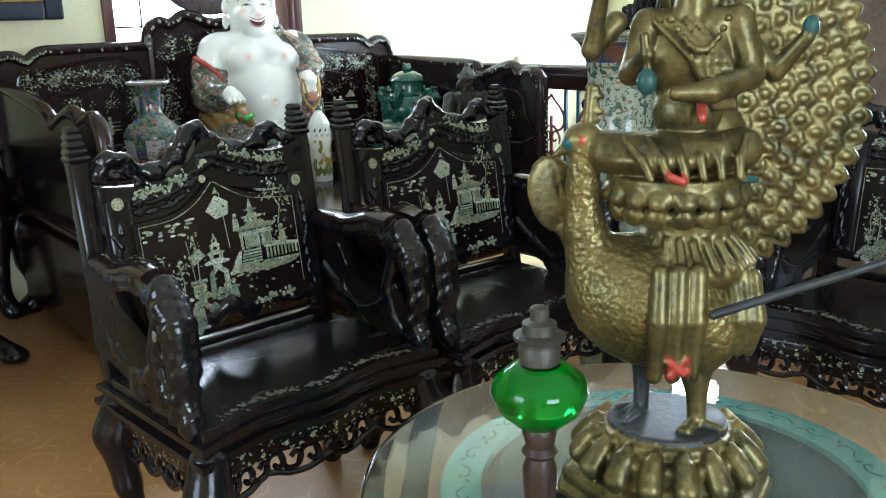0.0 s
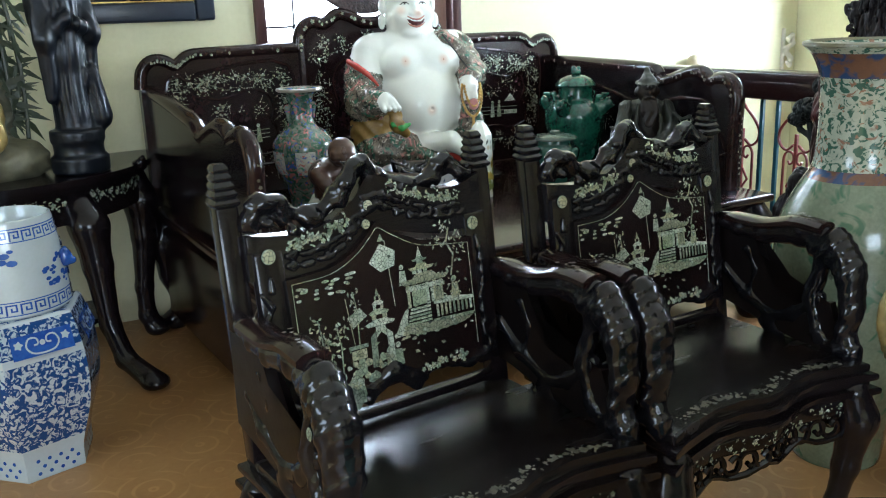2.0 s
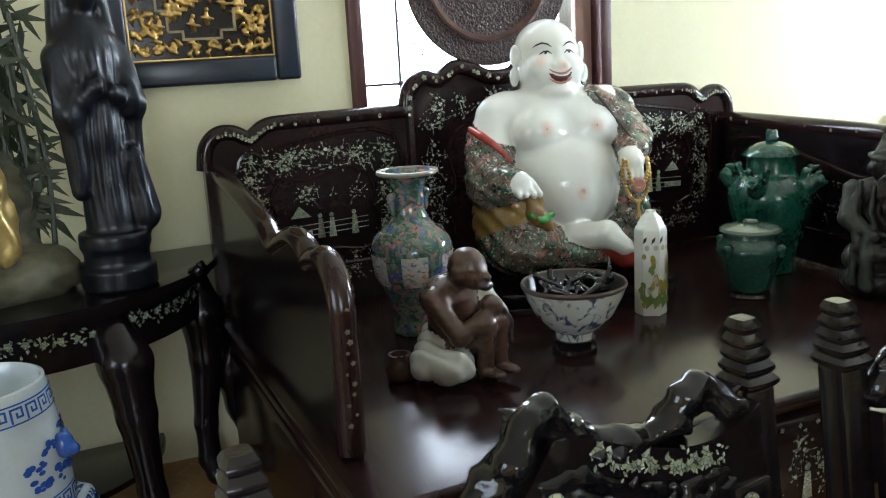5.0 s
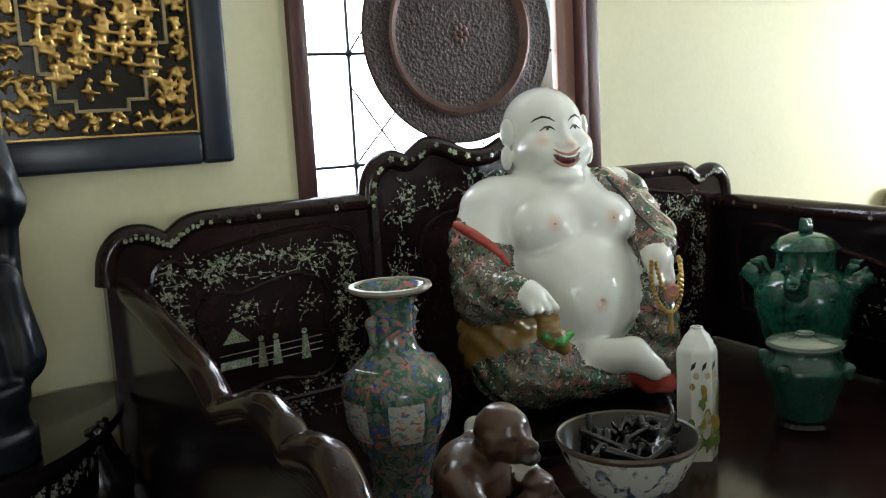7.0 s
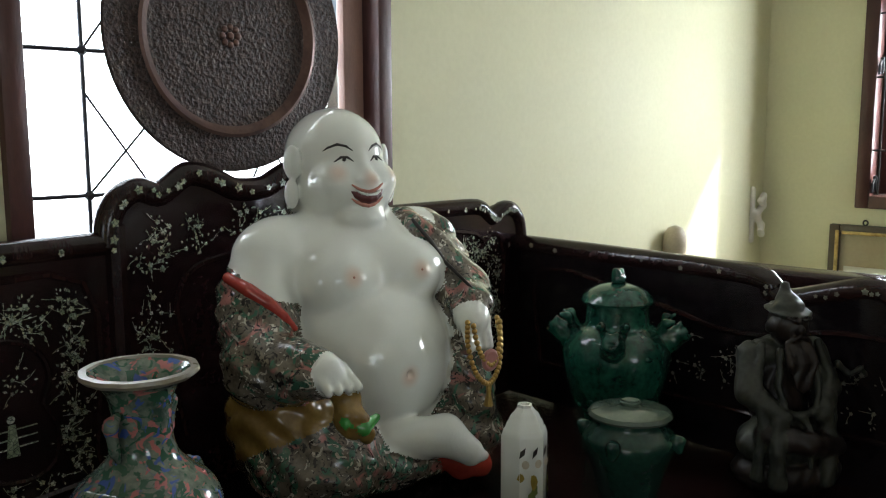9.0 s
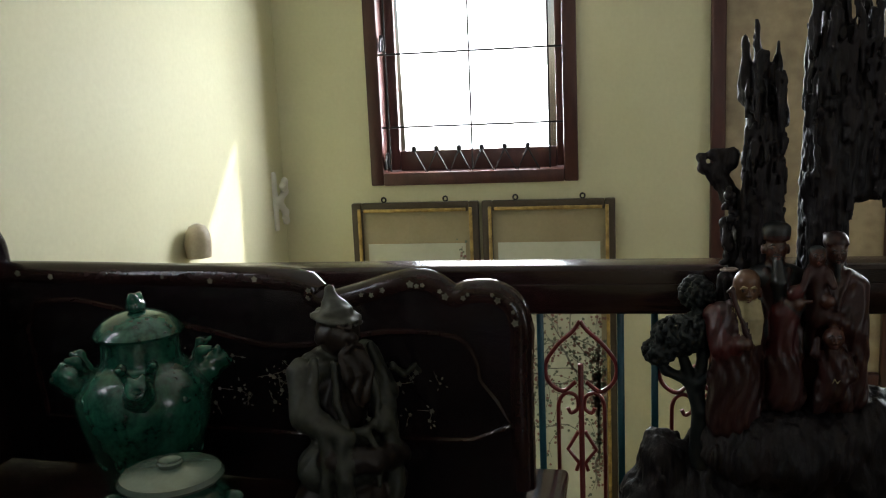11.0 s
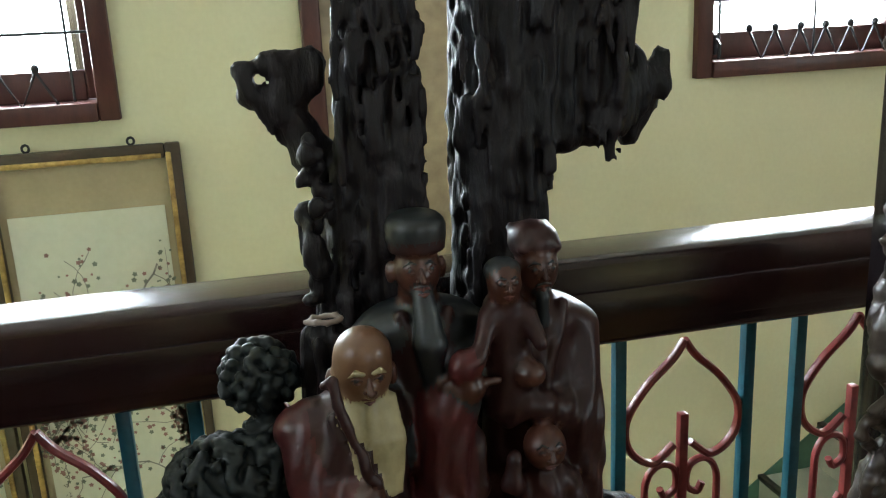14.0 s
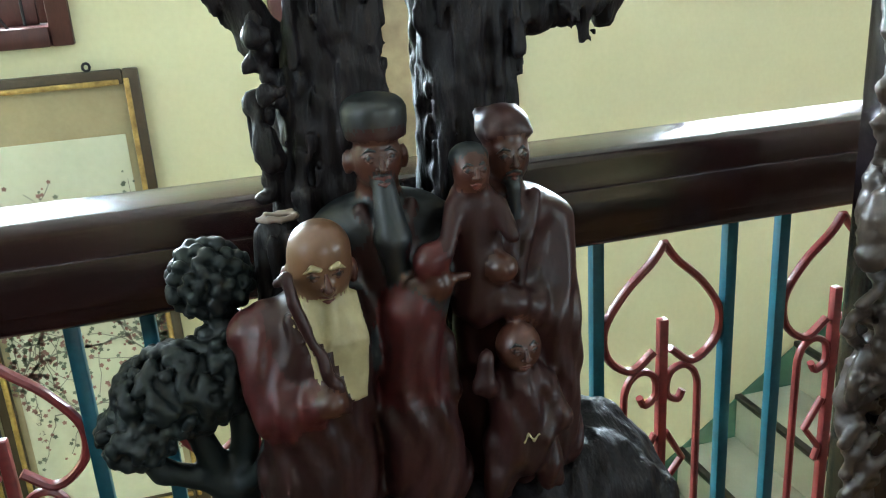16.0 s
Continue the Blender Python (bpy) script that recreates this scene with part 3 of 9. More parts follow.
casement("window_1", pose(EAST, 4.42, 0, 0, 0, -90), 0.914, 1.03, 2.05)
casement("window_2", pose(EAST, 1.64, 0, 0, 0, -90), 0.92, 1.03, 2.05)

# the leaded north window
w = tagged(new("window_3"), "brown window with leaded clear panes behind a couch", "window", "", "structure")
w.matrix_world = NORTH
for s, wd in ((-1, 0.05), (1, 0.05)):
    b = bmesh.new()
    box(b, (-0.0045 + s * (0.52 - wd / 2), 0.04, 1.675), (wd, 0.13, 1.35), 0.008)
    part("window_frame", b, FRAMEWOOD, w)
for z in (1.025, 2.325):
    b = bmesh.new()
    box(b, (-0.0045, 0.04, z), (0.94, 0.12, 0.05), 0.008)
    part("window_frame", b, FRAMEWOOD, w)
b = bmesh.new()
box(b, (0.425, 0.05, 1.675), (0.07, 0.03, 1.25), 0.004)
part("side_board", b, mat("pinkish_board", (0.34, 0.20, 0.16), 0.5, scale=5, stretch=(4, 4, 1)), w)
b = bmesh.new()
box(b, (-0.04, 0.075, 1.675), (0.88, 0.004, 1.25))
part("pane", b, PANE, w).visible_shadow = False
lead = [((x, 1.05), (x, 2.3)) for x in (-0.32, -0.04, 0.24)] + [((-0.47, z), (0.39, z)) for z in (1.24, 1.56, 1.9)]
for (x0, z0), (x1, z1) in lead:
    b = bmesh.new()
    tube(b, [(x0, 0.068, z0), (x1, 0.068, z1)], 0.005, 6)
    part("lead_came", b, IRON, w)
for x0, z0, x1, z1 in ((-0.32, 1.24, -0.06, 1.52), (-0.32, 1.47, -0.16, 1.24), (-0.32, 1.56, -0.20, 1.72), (0.24, 1.24, 0.08, 1.46), (0.24, 1.5, 0.1, 1.24)):
    b = bmesh.new()
    tube(b, [(x0, 0.069, z0), (x1, 0.069, z1)], 0.0028, 6)
    part("lead_came", b, IRON, w)
for x, z in ((-0.32, 1.24), (-0.32, 1.56), (0.24, 1.56), (0.24, 1.24)):
    b = bmesh.new()
    ball(b, (x, 0.066, z), 0.012, 8, 6)
    part("lead_joint", b, IRON, w)

# ---------- railing above the stairs ----------
def railing():
    r = thing("stair_railing", "dark varnished handrail on blue bars with red scrollwork", "railing", "", pose(5.1, 0, 0))
    b = bmesh.new()
    box(b, (0, 3.1, 0.954), (0.10, 4.35, 0.116), 0.014, segments=3)
    part("handrail", b, RAILWOOD, r)
    b = bmesh.new()
    box(b, (-0.052, 3.1, 0.945), (0.006, 4.34, 0.05), 0.002)
    part("rail_moulding", b, RAILWOOD, r)
    b = bmesh.new()
    box(b, (0, 3.1, 0.05), (0.05, 4.35, 0.02), 0.003)
    part("bottom_rail", b, BLUEPAINT, r)
    bar = bmesh.new()
    box(bar, (0, 0, 0.48), (0.016, 0.016, 0.84), 0.002)
    bar = to_mesh("bar", bar, BLUEPAINT)
    pieces = {}
    def strip(name, pts, rad, flat=0.45):
        b = bmesh.new()
        tube(b, pts, rad, 8, flat, (1, 0, 0))
        pieces.setdefault(name, []).append(to_mesh(name, b, REDPAINT))
    for s in (-1, 1):
        strip("spade_strap", curve_points([(0, 0, 0.87), (0, s * 0.018, 0.845), (0, s * 0.055, 0.81), (0, s * 0.083, 0.765), (0, s * 0.078, 0.722), (0, s * 0.045, 0.697), (0, s * 0.012, 0.72)], 5), 0.0055, 1.3)
        strip("scroll_strap", curve_points([(0, s * 0.055, 0.07), (0, s * 0.055, 0.4), (0, s * 0.055, 0.62), (0, s * 0.052, 0.672), (0, s * 0.034, 0.692), (0, s * 0.012, 0.684), (0, s * 0.008, 0.655), (0, s * 0.024, 0.642), (0, s * 0.032, 0.655)], 4), 0.005, 1.2)
        for z in (0.55, 0.36, 0.2):
            strip("diamond_strap", [(0, s * 0.008, z + 0.045), (0, s * 0.034, z), (0, s * 0.008, z - 0.035), (0, s * 0.014, z - 0.055)], 0.005, 1.2)
    b = bmesh.new()
    box(b, (0, 0, 0.41), (0.013, 0.013, 0.71), 0.002)
    spine = to_mesh("spine", b, REDPAINT)
    for k in range(-7, 8):
        y = 3.118 + 0.266 * k
        if not 1.0 < y < 5.2:
            continue
        for s in (-1, 1):
            part("bar", bar, None, r, m=pose(0, y + s * 0.094, 0))
        part("spine", spine, None, r, "red iron spine", m=pose(0, y, 0))
        for name, meshes in pieces.items():
            for me in meshes:
                part(name, me, None, r, m=pose(0, y, 0))
    b = bmesh.new()
    for y in (1.0, 5.24):
        box(b, (0, y, 0.45), (0.05, 0.05, 0.9), 0.006)
    part("end_post", b, RAILWOOD, r)
    return r


railing()

# ---------- inlaid furniture ----------
def blossoms(d, x0, z0, x1, z1, n, rng):
    """Small sprigs of petals and leaves strewn over an oblong."""
    for k in range(n):
        x, z, a = rng.uniform(x0, x1), rng.uniform(z0, z1), rng.random() * 6.28
        d.flower(x, z, rng.uniform(0.004, 0.0085), 0, 5, rng)
        for j in range(rng.randint(2, 5)):
            a += rng.uniform(0.6, 1.6)
            r = rng.uniform(0.008, 0.022)
            d.leaf(x + r * math.cos(a), z + r * math.sin(a), a, rng.uniform(0.005, 0.011), 0.5)
        d.line([(x, z), (x + 0.02 * math.cos(a), z + 0.012 * math.sin(a)), (x + 0.035 * math.cos(a), z + 0.03 * math.sin(a))], 0.0012)


def couch():
    """A wide blackwood daybed with a three-part back and scrolled sides."""
    c = thing("daybed_couch", "black lacquered daybed couch inlaid with mother-of-pearl blossoms", "couch", "", pose(2.925, 5.42, 0, 0, 0, -1.2))
    rng = random.Random(4)
    b = bmesh.new()
    box(b, (1.06, -0.70, 0.512), (2.16, 1.46, 0.034), 0.014, segments=3)
    part("seat", b, ROSEWOOD, c)
    b = bmesh.new()
    box(b, (1.06, -0.70, 0.48), (2.08, 1.38, 0.035), 0.01)
    part("waist", b, ROSEWOOD, c)
    # Side aprons are extended downward, closing the ends nearly to the floor.
    for n, ce, s in (("front_apron", (1.06, -1.385, 0.335), (1.90, 0.05, 0.255)), ("side_apron", (0.02, -0.7, 0.27), (0.05, 1.25, 0.385)), ("side_apron", (2.10, -0.7, 0.27), (0.05, 1.25, 0.385))):
        b = bmesh.new()
        box(b, ce, s, 0.022, segments=3)
        part(n, b, ROSEWOOD, c)
    for x in (0.05, 2.07):
        for y in (-1.35, -0.05):
            leg = Clay(0.03)
            fx, fy = (1 if x > 1 else -1), (-1 if y < -0.5 else 1)
            leg.path([(x, y, 0.45), (x + 0.02 * fx, y + 0.02 * fy, 0.38), (x + 0.015 * fx, y + 0.015 * fy, 0.24), (x - 0.01 * fx, y - 0.01 * fy, 0.10), (x + 0.02 * fx, y + 0.02 * fy, 0.035)], [0.075, 0.085, 0.055, 0.04, 0.048])
            leg.ball((x + 0.03 * fx, y + 0.03 * fy, 0.03), (0.055, 0.055, 0.03))
            part("leg", leg.mesh("leg", [LACQUER], 0.010), None, c)
    for x0, flip in ((0.0, 1), (2.12, -1)):
        shape = [(0.0, 0.53), (0.0, 1.03), (0.012, 1.10), (0.05, 1.14), (0.10, 1.142), (0.145, 1.12), (0.17, 1.13), (0.21, 1.155), (0.30, 1.162), (0.70, 1.165)]
        pts = [(x0 + flip * x, z) for x, z in outline(shape[1:], 4)]
        b = bmesh.new()
        slab(b, [(x0, 0.53)] + pts + [(x0 + flip * 0.70, 0.53)], 0.045, None)
        panel = part("back_panel", b, PANELWOOD, c)
        b = bmesh.new()
        tube(b, [(x, 0.01, z - 0.012) for x, z in pts], 0.026, 10)
        tube(b, curve_points([(x0 + flip * x, -0.002, z) for x, z in ((0.12, 0.66), (0.10, 1.0), (0.15, 1.06), (0.20, 1.04), (0.28, 1.075), (0.64, 1.08), (0.65, 0.72), (0.64, 0.66), (0.12, 0.655))], 4), 0.008, 6)
        tube(b, curve_points([(x0 + flip * x, -0.003, z) for x, z in ((0.20, 0.72), (0.19, 0.80), (0.22, 0.84), (0.20, 0.90), (0.24, 0.965), (0.32, 0.955), (0.40, 0.975), (0.48, 0.985), (0.54, 0.955), (0.56, 0.90), (0.545, 0.85), (0.57, 0.80), (0.56, 0.725), (0.50, 0.70), (0.40, 0.715), (0.28, 0.695), (0.20, 0.72))], 3), 0.006, 6)
        part("moulding", b, ROSEWOOD, panel)
        d = Deco(plane_at((x0, -0.0035, 0), (flip, 0, 0), (0, 0, 1)) if flip > 0 else plane_at((x0 - 0.7, -0.0035, 0), (1, 0, 0), (0, 0, 1)))
        mx = lambda x: x if flip > 0 else 0.7 - x
        for u0, v0, u1, v1, n in ((0.125, 0.985, 0.63, 1.055, 80), (0.12, 0.70, 0.185, 0.98, 44), (0.58, 0.70, 0.635, 0.98, 44), (0.17, 0.60, 0.6, 0.69, 40)):
            blossoms(d, min(mx(u0), mx(u1)), v0, max(mx(u0), mx(u1)), v1, n, rng)
        for k in range(3):
            d.line([(mx(0.25), 0.765 + 0.018 * k), (mx(0.53), 0.775 + 0.018 * k)], 0.003)
        d.rect(min(mx(0.25), mx(0.33)), 0.765, max(mx(0.25), mx(0.33)), 0.785).poly([(mx(0.26), 0.83), (mx(0.29), 0.87), (mx(0.33), 0.83)])
        for x in (0.36, 0.40, 0.48):
            d.poly([(mx(x - 0.012), 0.755), (mx(x + 0.014), 0.755), (mx(x + 0.008), 0.82), (mx(x - 0.006), 0.82)]).disc(mx(x), 0.83, 0.008)
        blossoms(d, min(mx(0.26), mx(0.52)), 0.87, max(mx(0.26), mx(0.52)), 0.94, 14, rng)
        part("inlay", d.bm, PEARL, panel, "mother-of-pearl blossoms", 0)["kind"] = "stuff"
        d = Deco(plane_at((x0, -0.018, 0), (1, 0, 0), (0, 0, 1)), 0.0)
        for k in range(46):
            x, z = pts[8 + (k * 5) % (len(pts) - 9)]
            d.flower(x - x0, z - 0.016 + rng.uniform(-0.005, 0.004), rng.uniform(0.004, 0.008), 0, 5, rng)
        part("inlay", d.bm, PEARL, panel, "", 0)["kind"] = "stuff"
    shape = [(0.0, 1.16), (0.005, 1.21), (0.03, 1.255), (0.075, 1.275), (0.12, 1.262), (0.15, 1.275), (0.20, 1.303), (0.26, 1.292), (0.32, 1.265), (0.37, 1.26)]
    half = outline(shape, 4)
    pts = half + [(0.74 - x, z) for x, z in half[::-1]][1:]
    pts = [(0.70 + x * 0.97, z) for x, z in pts]
    b = bmesh.new()
    slab(b, [(0.70, 0.53)] + pts + [(1.418, 0.53)], 0.05, None)
    panel = part("back_panel", b, PANELWOOD, c, "taller middle back panel")
    b = bmesh.new()
    tube(b, [(x, 0.008, z - 0.014) for x, z in pts], 0.028, 10)
    for x in (0.715, 1.403):
        tube(b, [(x, 0.004, 0.6), (x, 0.004, 1.19)], 0.024, 8)
    tube(b, curve_points([(0.86, -0.003, 0.7), (0.84, -0.003, 0.82), (0.87, -0.003, 0.88), (0.85, -0.003, 1.0), (0.9, -0.003, 1.08), (1.06, -0.003, 1.1), (1.2, -0.003, 1.08), (1.26, -0.003, 1.0), (1.24, -0.003, 0.88), (1.27, -0.003, 0.8), (1.25, -0.003, 0.7)], 4), 0.007, 6)
    part("moulding", b, ROSEWOOD, panel)
    d = Deco(plane_at((0.70, -0.0035, 0), (1, 0, 0), (0, 0, 1)))
    for x in (0.09, 0.63):
        blossoms(d, x - 0.045, 0.62, x + 0.045, 1.17, 62, rng)
    blossoms(d, 0.10, 1.12, 0.62, 1.20, 44, rng)
    part("inlay", d.bm, PEARL, panel, "mother-of-pearl blossoms", 0)["kind"] = "stuff"
    d = Deco(plane_at((0, -0.024, 0), (1, 0, 0), (0, 0, 1)), 0.0)
    for k in range(26):
        x, z = pts[(k * 7) % len(pts)]
        d.flower(x, z - 0.014 + rng.uniform(-0.006, 0.006), rng.uniform(0.006, 0.012), 0, 5, rng)
    part("inlay", d.bm, PEARL, panel, "", 0)["kind"] = "stuff"
    # scrolled sides, in planes across the seat
    left = [(0.0, 1.02), (-0.25, 0.995), (-0.48, 0.965), (-0.60, 0.945), (-0.70, 0.905), (-0.79, 0.93), (-0.90, 0.962), (-0.99, 0.955), (-1.03, 0.934), (-1.07, 0.945), (-1.145, 0.955), (-1.20, 0.92), (-1.22, 0.86)]
    right = [(0.0, 1.03), (-0.4, 1.028), (-0.85, 1.02), (-0.90, 0.985), (-0.95, 0.972), (-1.03, 0.992), (-1.13, 1.02), (-1.19, 1.018), (-1.24, 0.988), (-1.28, 0.998), (-1.335, 0.998), (-1.375, 0.97), (-1.39, 0.92)]
    right = [(y * 0.968, z) for y, z in right]
    for x, shape, face in ((0.02, left, 1), (2.06, right, -1)):
        pts = outline(shape, 4)
        front = pts[-1][0]
        b = bmesh.new()
        slab(b, [(0.0, 0.53)] + pts + [(front, 0.53)], 0.045, Matrix.Translation((x + 0.045, 0, 0)) @ Matrix.Rotation(radians(90), 4, "Z"))
        side = part("side_panel", b, LACQUER, c)
        b = bmesh.new()
        line = [(x + 0.022, y, z - 0.012) for y, z in pts] + [(x + 0.022, front + 0.005, z) for z in (0.82, 0.74, 0.66, 0.60, 0.55)]
        tube(b, line, 0.030, 10)
        inner = x + (0.047 if face > 0 else -0.002)
        tube(b, curve_points([(inner, y * (front / -1.22), z) for y, z in ((-0.12, 0.66), (-0.12, 0.95), (-0.5, 0.90), (-0.68, 0.86), (-0.82, 0.87), (-0.95, 0.90), (-1.1, 0.89), (-1.14, 0.80), (-1.12, 0.66), (-0.12, 0.655))], 3), 0.007, 6)
        part("moulding", b, ROSEWOOD, side)
        u = (0, -1, 0) if face < 0 else (0, 1, 0)
        d = Deco(plane_at((inner, 0, 0), u, (0, 0, 1)), 0.0015)
        sg = 1 if face < 0 else -1
        blossoms(d, min(sg * 0.2, sg * 0.9), 0.70, max(sg * 0.2, sg * 0.9), 0.84, 34, rng)
        e0, e1 = sorted((sg * 0.9, sg * 1.08 * (front / -1.22)))
        blossoms(d, e0, 0.67, e1, 0.86, 18, rng)
        part("inlay", d.bm, PEARL_DIM, side, "", 0)["kind"] = "stuff"
        d = Deco(plane_at((x + 0.022 + 0.031 * face, 0, 0), u, (0, 0, 1)), 0.0)
        for k in range(26):
            y, z = pts[(k * 5) % len(pts)]
            d.flower(sg * -y, z - 0.012 + rng.uniform(-0.006, 0.006), rng.uniform(0.005, 0.010), 0, 5, rng)
        d2 = Deco(plane_at((x + 0.022, front - 0.0255, 0), (1, 0, 0), (0, 0, 1)), 0.0, d.bm)
        for k in range(12):
            d2.flower(rng.uniform(-0.008, 0.008), 0.62 + 0.022 * k, rng.uniform(0.004, 0.008), 0, 5, rng)
        part("inlay", d.bm, PEARL_DIM, side, "", 0)["kind"] = "stuff"
        if face < 0:
            swing = Matrix.Translation((x, 0, 0)) @ Matrix.Rotation(radians(-4.2), 4, "Z") @ Matrix.Translation((-x, 0, 0))
            for ob in [side] + list(side.children):
                ob.data.transform(swing)
    d = Deco(plane_at((1.06, -1.411, 0.405), (1, 0, 0), (0, 0, 1)), 0.001)
    for k in range(34):
        x = -0.93 + 0.056 * k
        d.flower(x, 0.035, 0.008, 0, 4, rng)
        if k % 2:
            d.spray(x - 0.02, -0.04, x + 0.03, 0.01, 0.010, 5, rng, 0.3)
    blossoms(d, -0.90, -0.165, 0.90, -0.02, 90, rng)
    for k in range(14):
        x = -0.86 + 0.13 * k
        d.poly([(x - 0.016, -0.16), (x + 0.018, -0.16), (x + 0.010, -0.09), (x - 0.008, -0.088)]).disc(x, -0.076, 0.010)
    part("inlay", d.bm, PEARL, c, "mother-of-pearl star flowers", 0)["kind"] = "stuff"
    return c


couch()


FLAT = Matrix.Rotation(radians(-90), 4, "X")


def plate(bm, shape, top, thick, bevel=0.004):
    """A level board with an outline in (x, y)."""
    return slab(bm, shape, thick, Matrix.Translation((0, 0, top)) @ FLAT, bevel)


def grown(shape, by):
    return [(x * (1 + by / 0.33), (y + 0.215) * (1 + by / 0.235) - 0.215) for x, y in shape]


def seat_outline():
    """Straight at the sides and back, wavy in front."""
    front = outline([(-0.32, -0.45), (-0.24, -0.425), (-0.12, -0.405), (0, -0.432), (0.12, -0.405), (0.24, -0.425), (0.32, -0.45)], 4)
    return [(0.318, 0.02), (-0.318, 0.02)] + front


def chair_scene(rng):
    """Landscape of pearl: towers, gate, trees, banner and figures."""
    d = Deco(plane_at((0, -0.0505, 0), (1, 0, 0), (0, 0, 1)), 0.001)
    # pavilion on its terrace, with stairs, balustrade and a tiered spire
    for x in (0.056, 0.072, 0.104, 0.124, 0.14):
        d.rect(x - 0.004, 0.688, x + 0.004, 0.735)
    d.rect(0.05, 0.722, 0.146, 0.733).rect(0.112, 0.69, 0.12, 0.72)
    for x0, x1, z, h in ((0.034, 0.166, 0.736, 0.022), (0.062, 0.128, 0.764, 0.014), (0.072, 0.112, 0.783, 0.010)):
        mid, half = (x0 + x1) / 2, (x1 - x0) / 2
        d.poly([(x0, z + h * 0.45), (x0 + half * 0.2, z), (x1 - half * 0.2, z), (x1, z + h * 0.45), (mid + half * 0.5, z + h * 0.5), (mid + half * 0.3, z + h), (mid - half * 0.3, z + h), (mid - half * 0.5, z + h * 0.5)])
    for x in (0.076, 0.09, 0.104):
        d.rect(x - 0.005, 0.757, x + 0.005, 0.765)
    d.rect(0.084, 0.777, 0.10, 0.784).poly([(0.086, 0.793), (0.098, 0.793), (0.092, 0.815)])
    for k in range(6):
        d.line([(0.042 + 0.003 * k, 0.646 + 0.0075 * k), (0.108, 0.646 + 0.0075 * k)], 0.0052)
    for k in range(9):
        d.rect(0.122 + 0.011 * k, 0.655, 0.128 + 0.011 * k, 0.683)
    d.poly([(0.116, 0.684), (0.224, 0.676), (0.222, 0.684), (0.15, 0.695), (0.118, 0.693)]).poly([(0.112, 0.652), (0.222, 0.648), (0.218, 0.641), (0.11, 0.645)])
    d.poly([(0.01, 0.632), (0.03, 0.668), (0.042, 0.684), (0.052, 0.69), (0.046, 0.66), (0.05, 0.635)])
    d.lift += 0.0006
    d.poly([(0.064, 0.69), (0.064, 0.722), (0.10, 0.722), (0.10, 0.69)]).poly([(0.124, 0.69), (0.124, 0.72), (0.14, 0.72), (0.14, 0.69)])
    d.poly([(0.03, 0.640), (0.05, 0.652), (0.12, 0.648), (0.215, 0.640), (0.19, 0.630), (0.12, 0.626), (0.06, 0.630)])
    for k in range(26):
        x, z, w = rng.uniform(0.03, 0.215), rng.uniform(0.622, 0.65), rng.uniform(0.005, 0.012)
        d.poly([(x + w * rng.uniform(0.5, 1.1) * math.cos(6.283 * i / 7), z + 0.5 * w * rng.uniform(0.5, 1.1) * math.sin(6.283 * i / 7)) for i in range(7)])
    for k in range(40):
        d.leaf(0.165 + rng.gauss(0, 0.018), 0.705 + rng.uniform(-0.01, 0.06), rng.random() * 6.28, rng.uniform(0.006, 0.013), 0.5)
    d.lift -= 0.0006
    # gate tower with an arch
    d.poly([(-0.05, 0.585), (-0.047, 0.648), (-0.034, 0.66), (-0.034, 0.585)]).poly([(0.008, 0.585), (0.006, 0.648), (-0.008, 0.66), (-0.008, 0.585)]).poly([(-0.033, 0.645), (-0.033, 0.668), (-0.009, 0.668), (-0.009, 0.645), (-0.021, 0.655)])
    for x0, x1, z, h in ((-0.058, 0.016, 0.669, 0.014), (-0.046, 0.004, 0.692, 0.012), (-0.036, -0.006, 0.712, 0.010)):
        mid, half = (x0 + x1) / 2, (x1 - x0) / 2
        d.poly([(x0, z + h * 0.4), (x0 + half * 0.2, z), (x1 - half * 0.2, z), (x1, z + h * 0.4), (mid + half * 0.35, z + h), (mid - half * 0.35, z + h)])
        d.rect(mid - half * 0.5, z + h, mid - half * 0.2, z + h + 0.009).rect(mid + half * 0.2, z + h, mid + half * 0.5, z + h + 0.009)
    d.poly([(-0.026, 0.73), (-0.016, 0.73), (-0.021, 0.748)])
    # rocks and folk at the waterside
    for k in range(34):
        x, z, w = rng.uniform(-0.175, 0.0), rng.uniform(0.545, 0.605), rng.uniform(0.006, 0.015)
        d.poly([(x + w * rng.uniform(0.5, 1.0) * math.cos(6.283 * i / 8), z + 0.8 * w * rng.uniform(0.5, 1.1) * math.sin(6.283 * i / 8)) for i in range(8)])
    d.rect(-0.095, 0.61, -0.06, 0.63).rect(-0.10, 0.632, -0.055, 0.64)
    for x, y, s in ((-0.13, 0.565, 1.0), (-0.09, 0.55, 1.0), (-0.075, 0.60, 0.8), (-0.005, 0.585, 1.1), (0.015, 0.60, 0.8), (0.045, 0.76, 0.7), (0.175, 0.71, 0.8)):
        d.poly([(x - 0.014 * s, y - 0.03 * s), (x + 0.015 * s, y - 0.03 * s), (x + 0.011 * s, y + 0.012 * s), (x - 0.008 * s, y + 0.014 * s)]).disc(x, y + 0.024 * s, 0.008 * s)
    for x, y, w in ((-0.16, 0.555, 0.05), (-0.13, 0.58, 0.04), (-0.17, 0.535, 0.03), (-0.1, 0.535, 0.06), (-0.05, 0.565, 0.03)):
        n = 9
        d.poly([(x + w * rng.uniform(0.4, 0.6) * math.cos(6.283 * k / n), y + 0.45 * w * rng.uniform(0.5, 1.1) * math.sin(6.283 * k / n)) for k in range(n)])
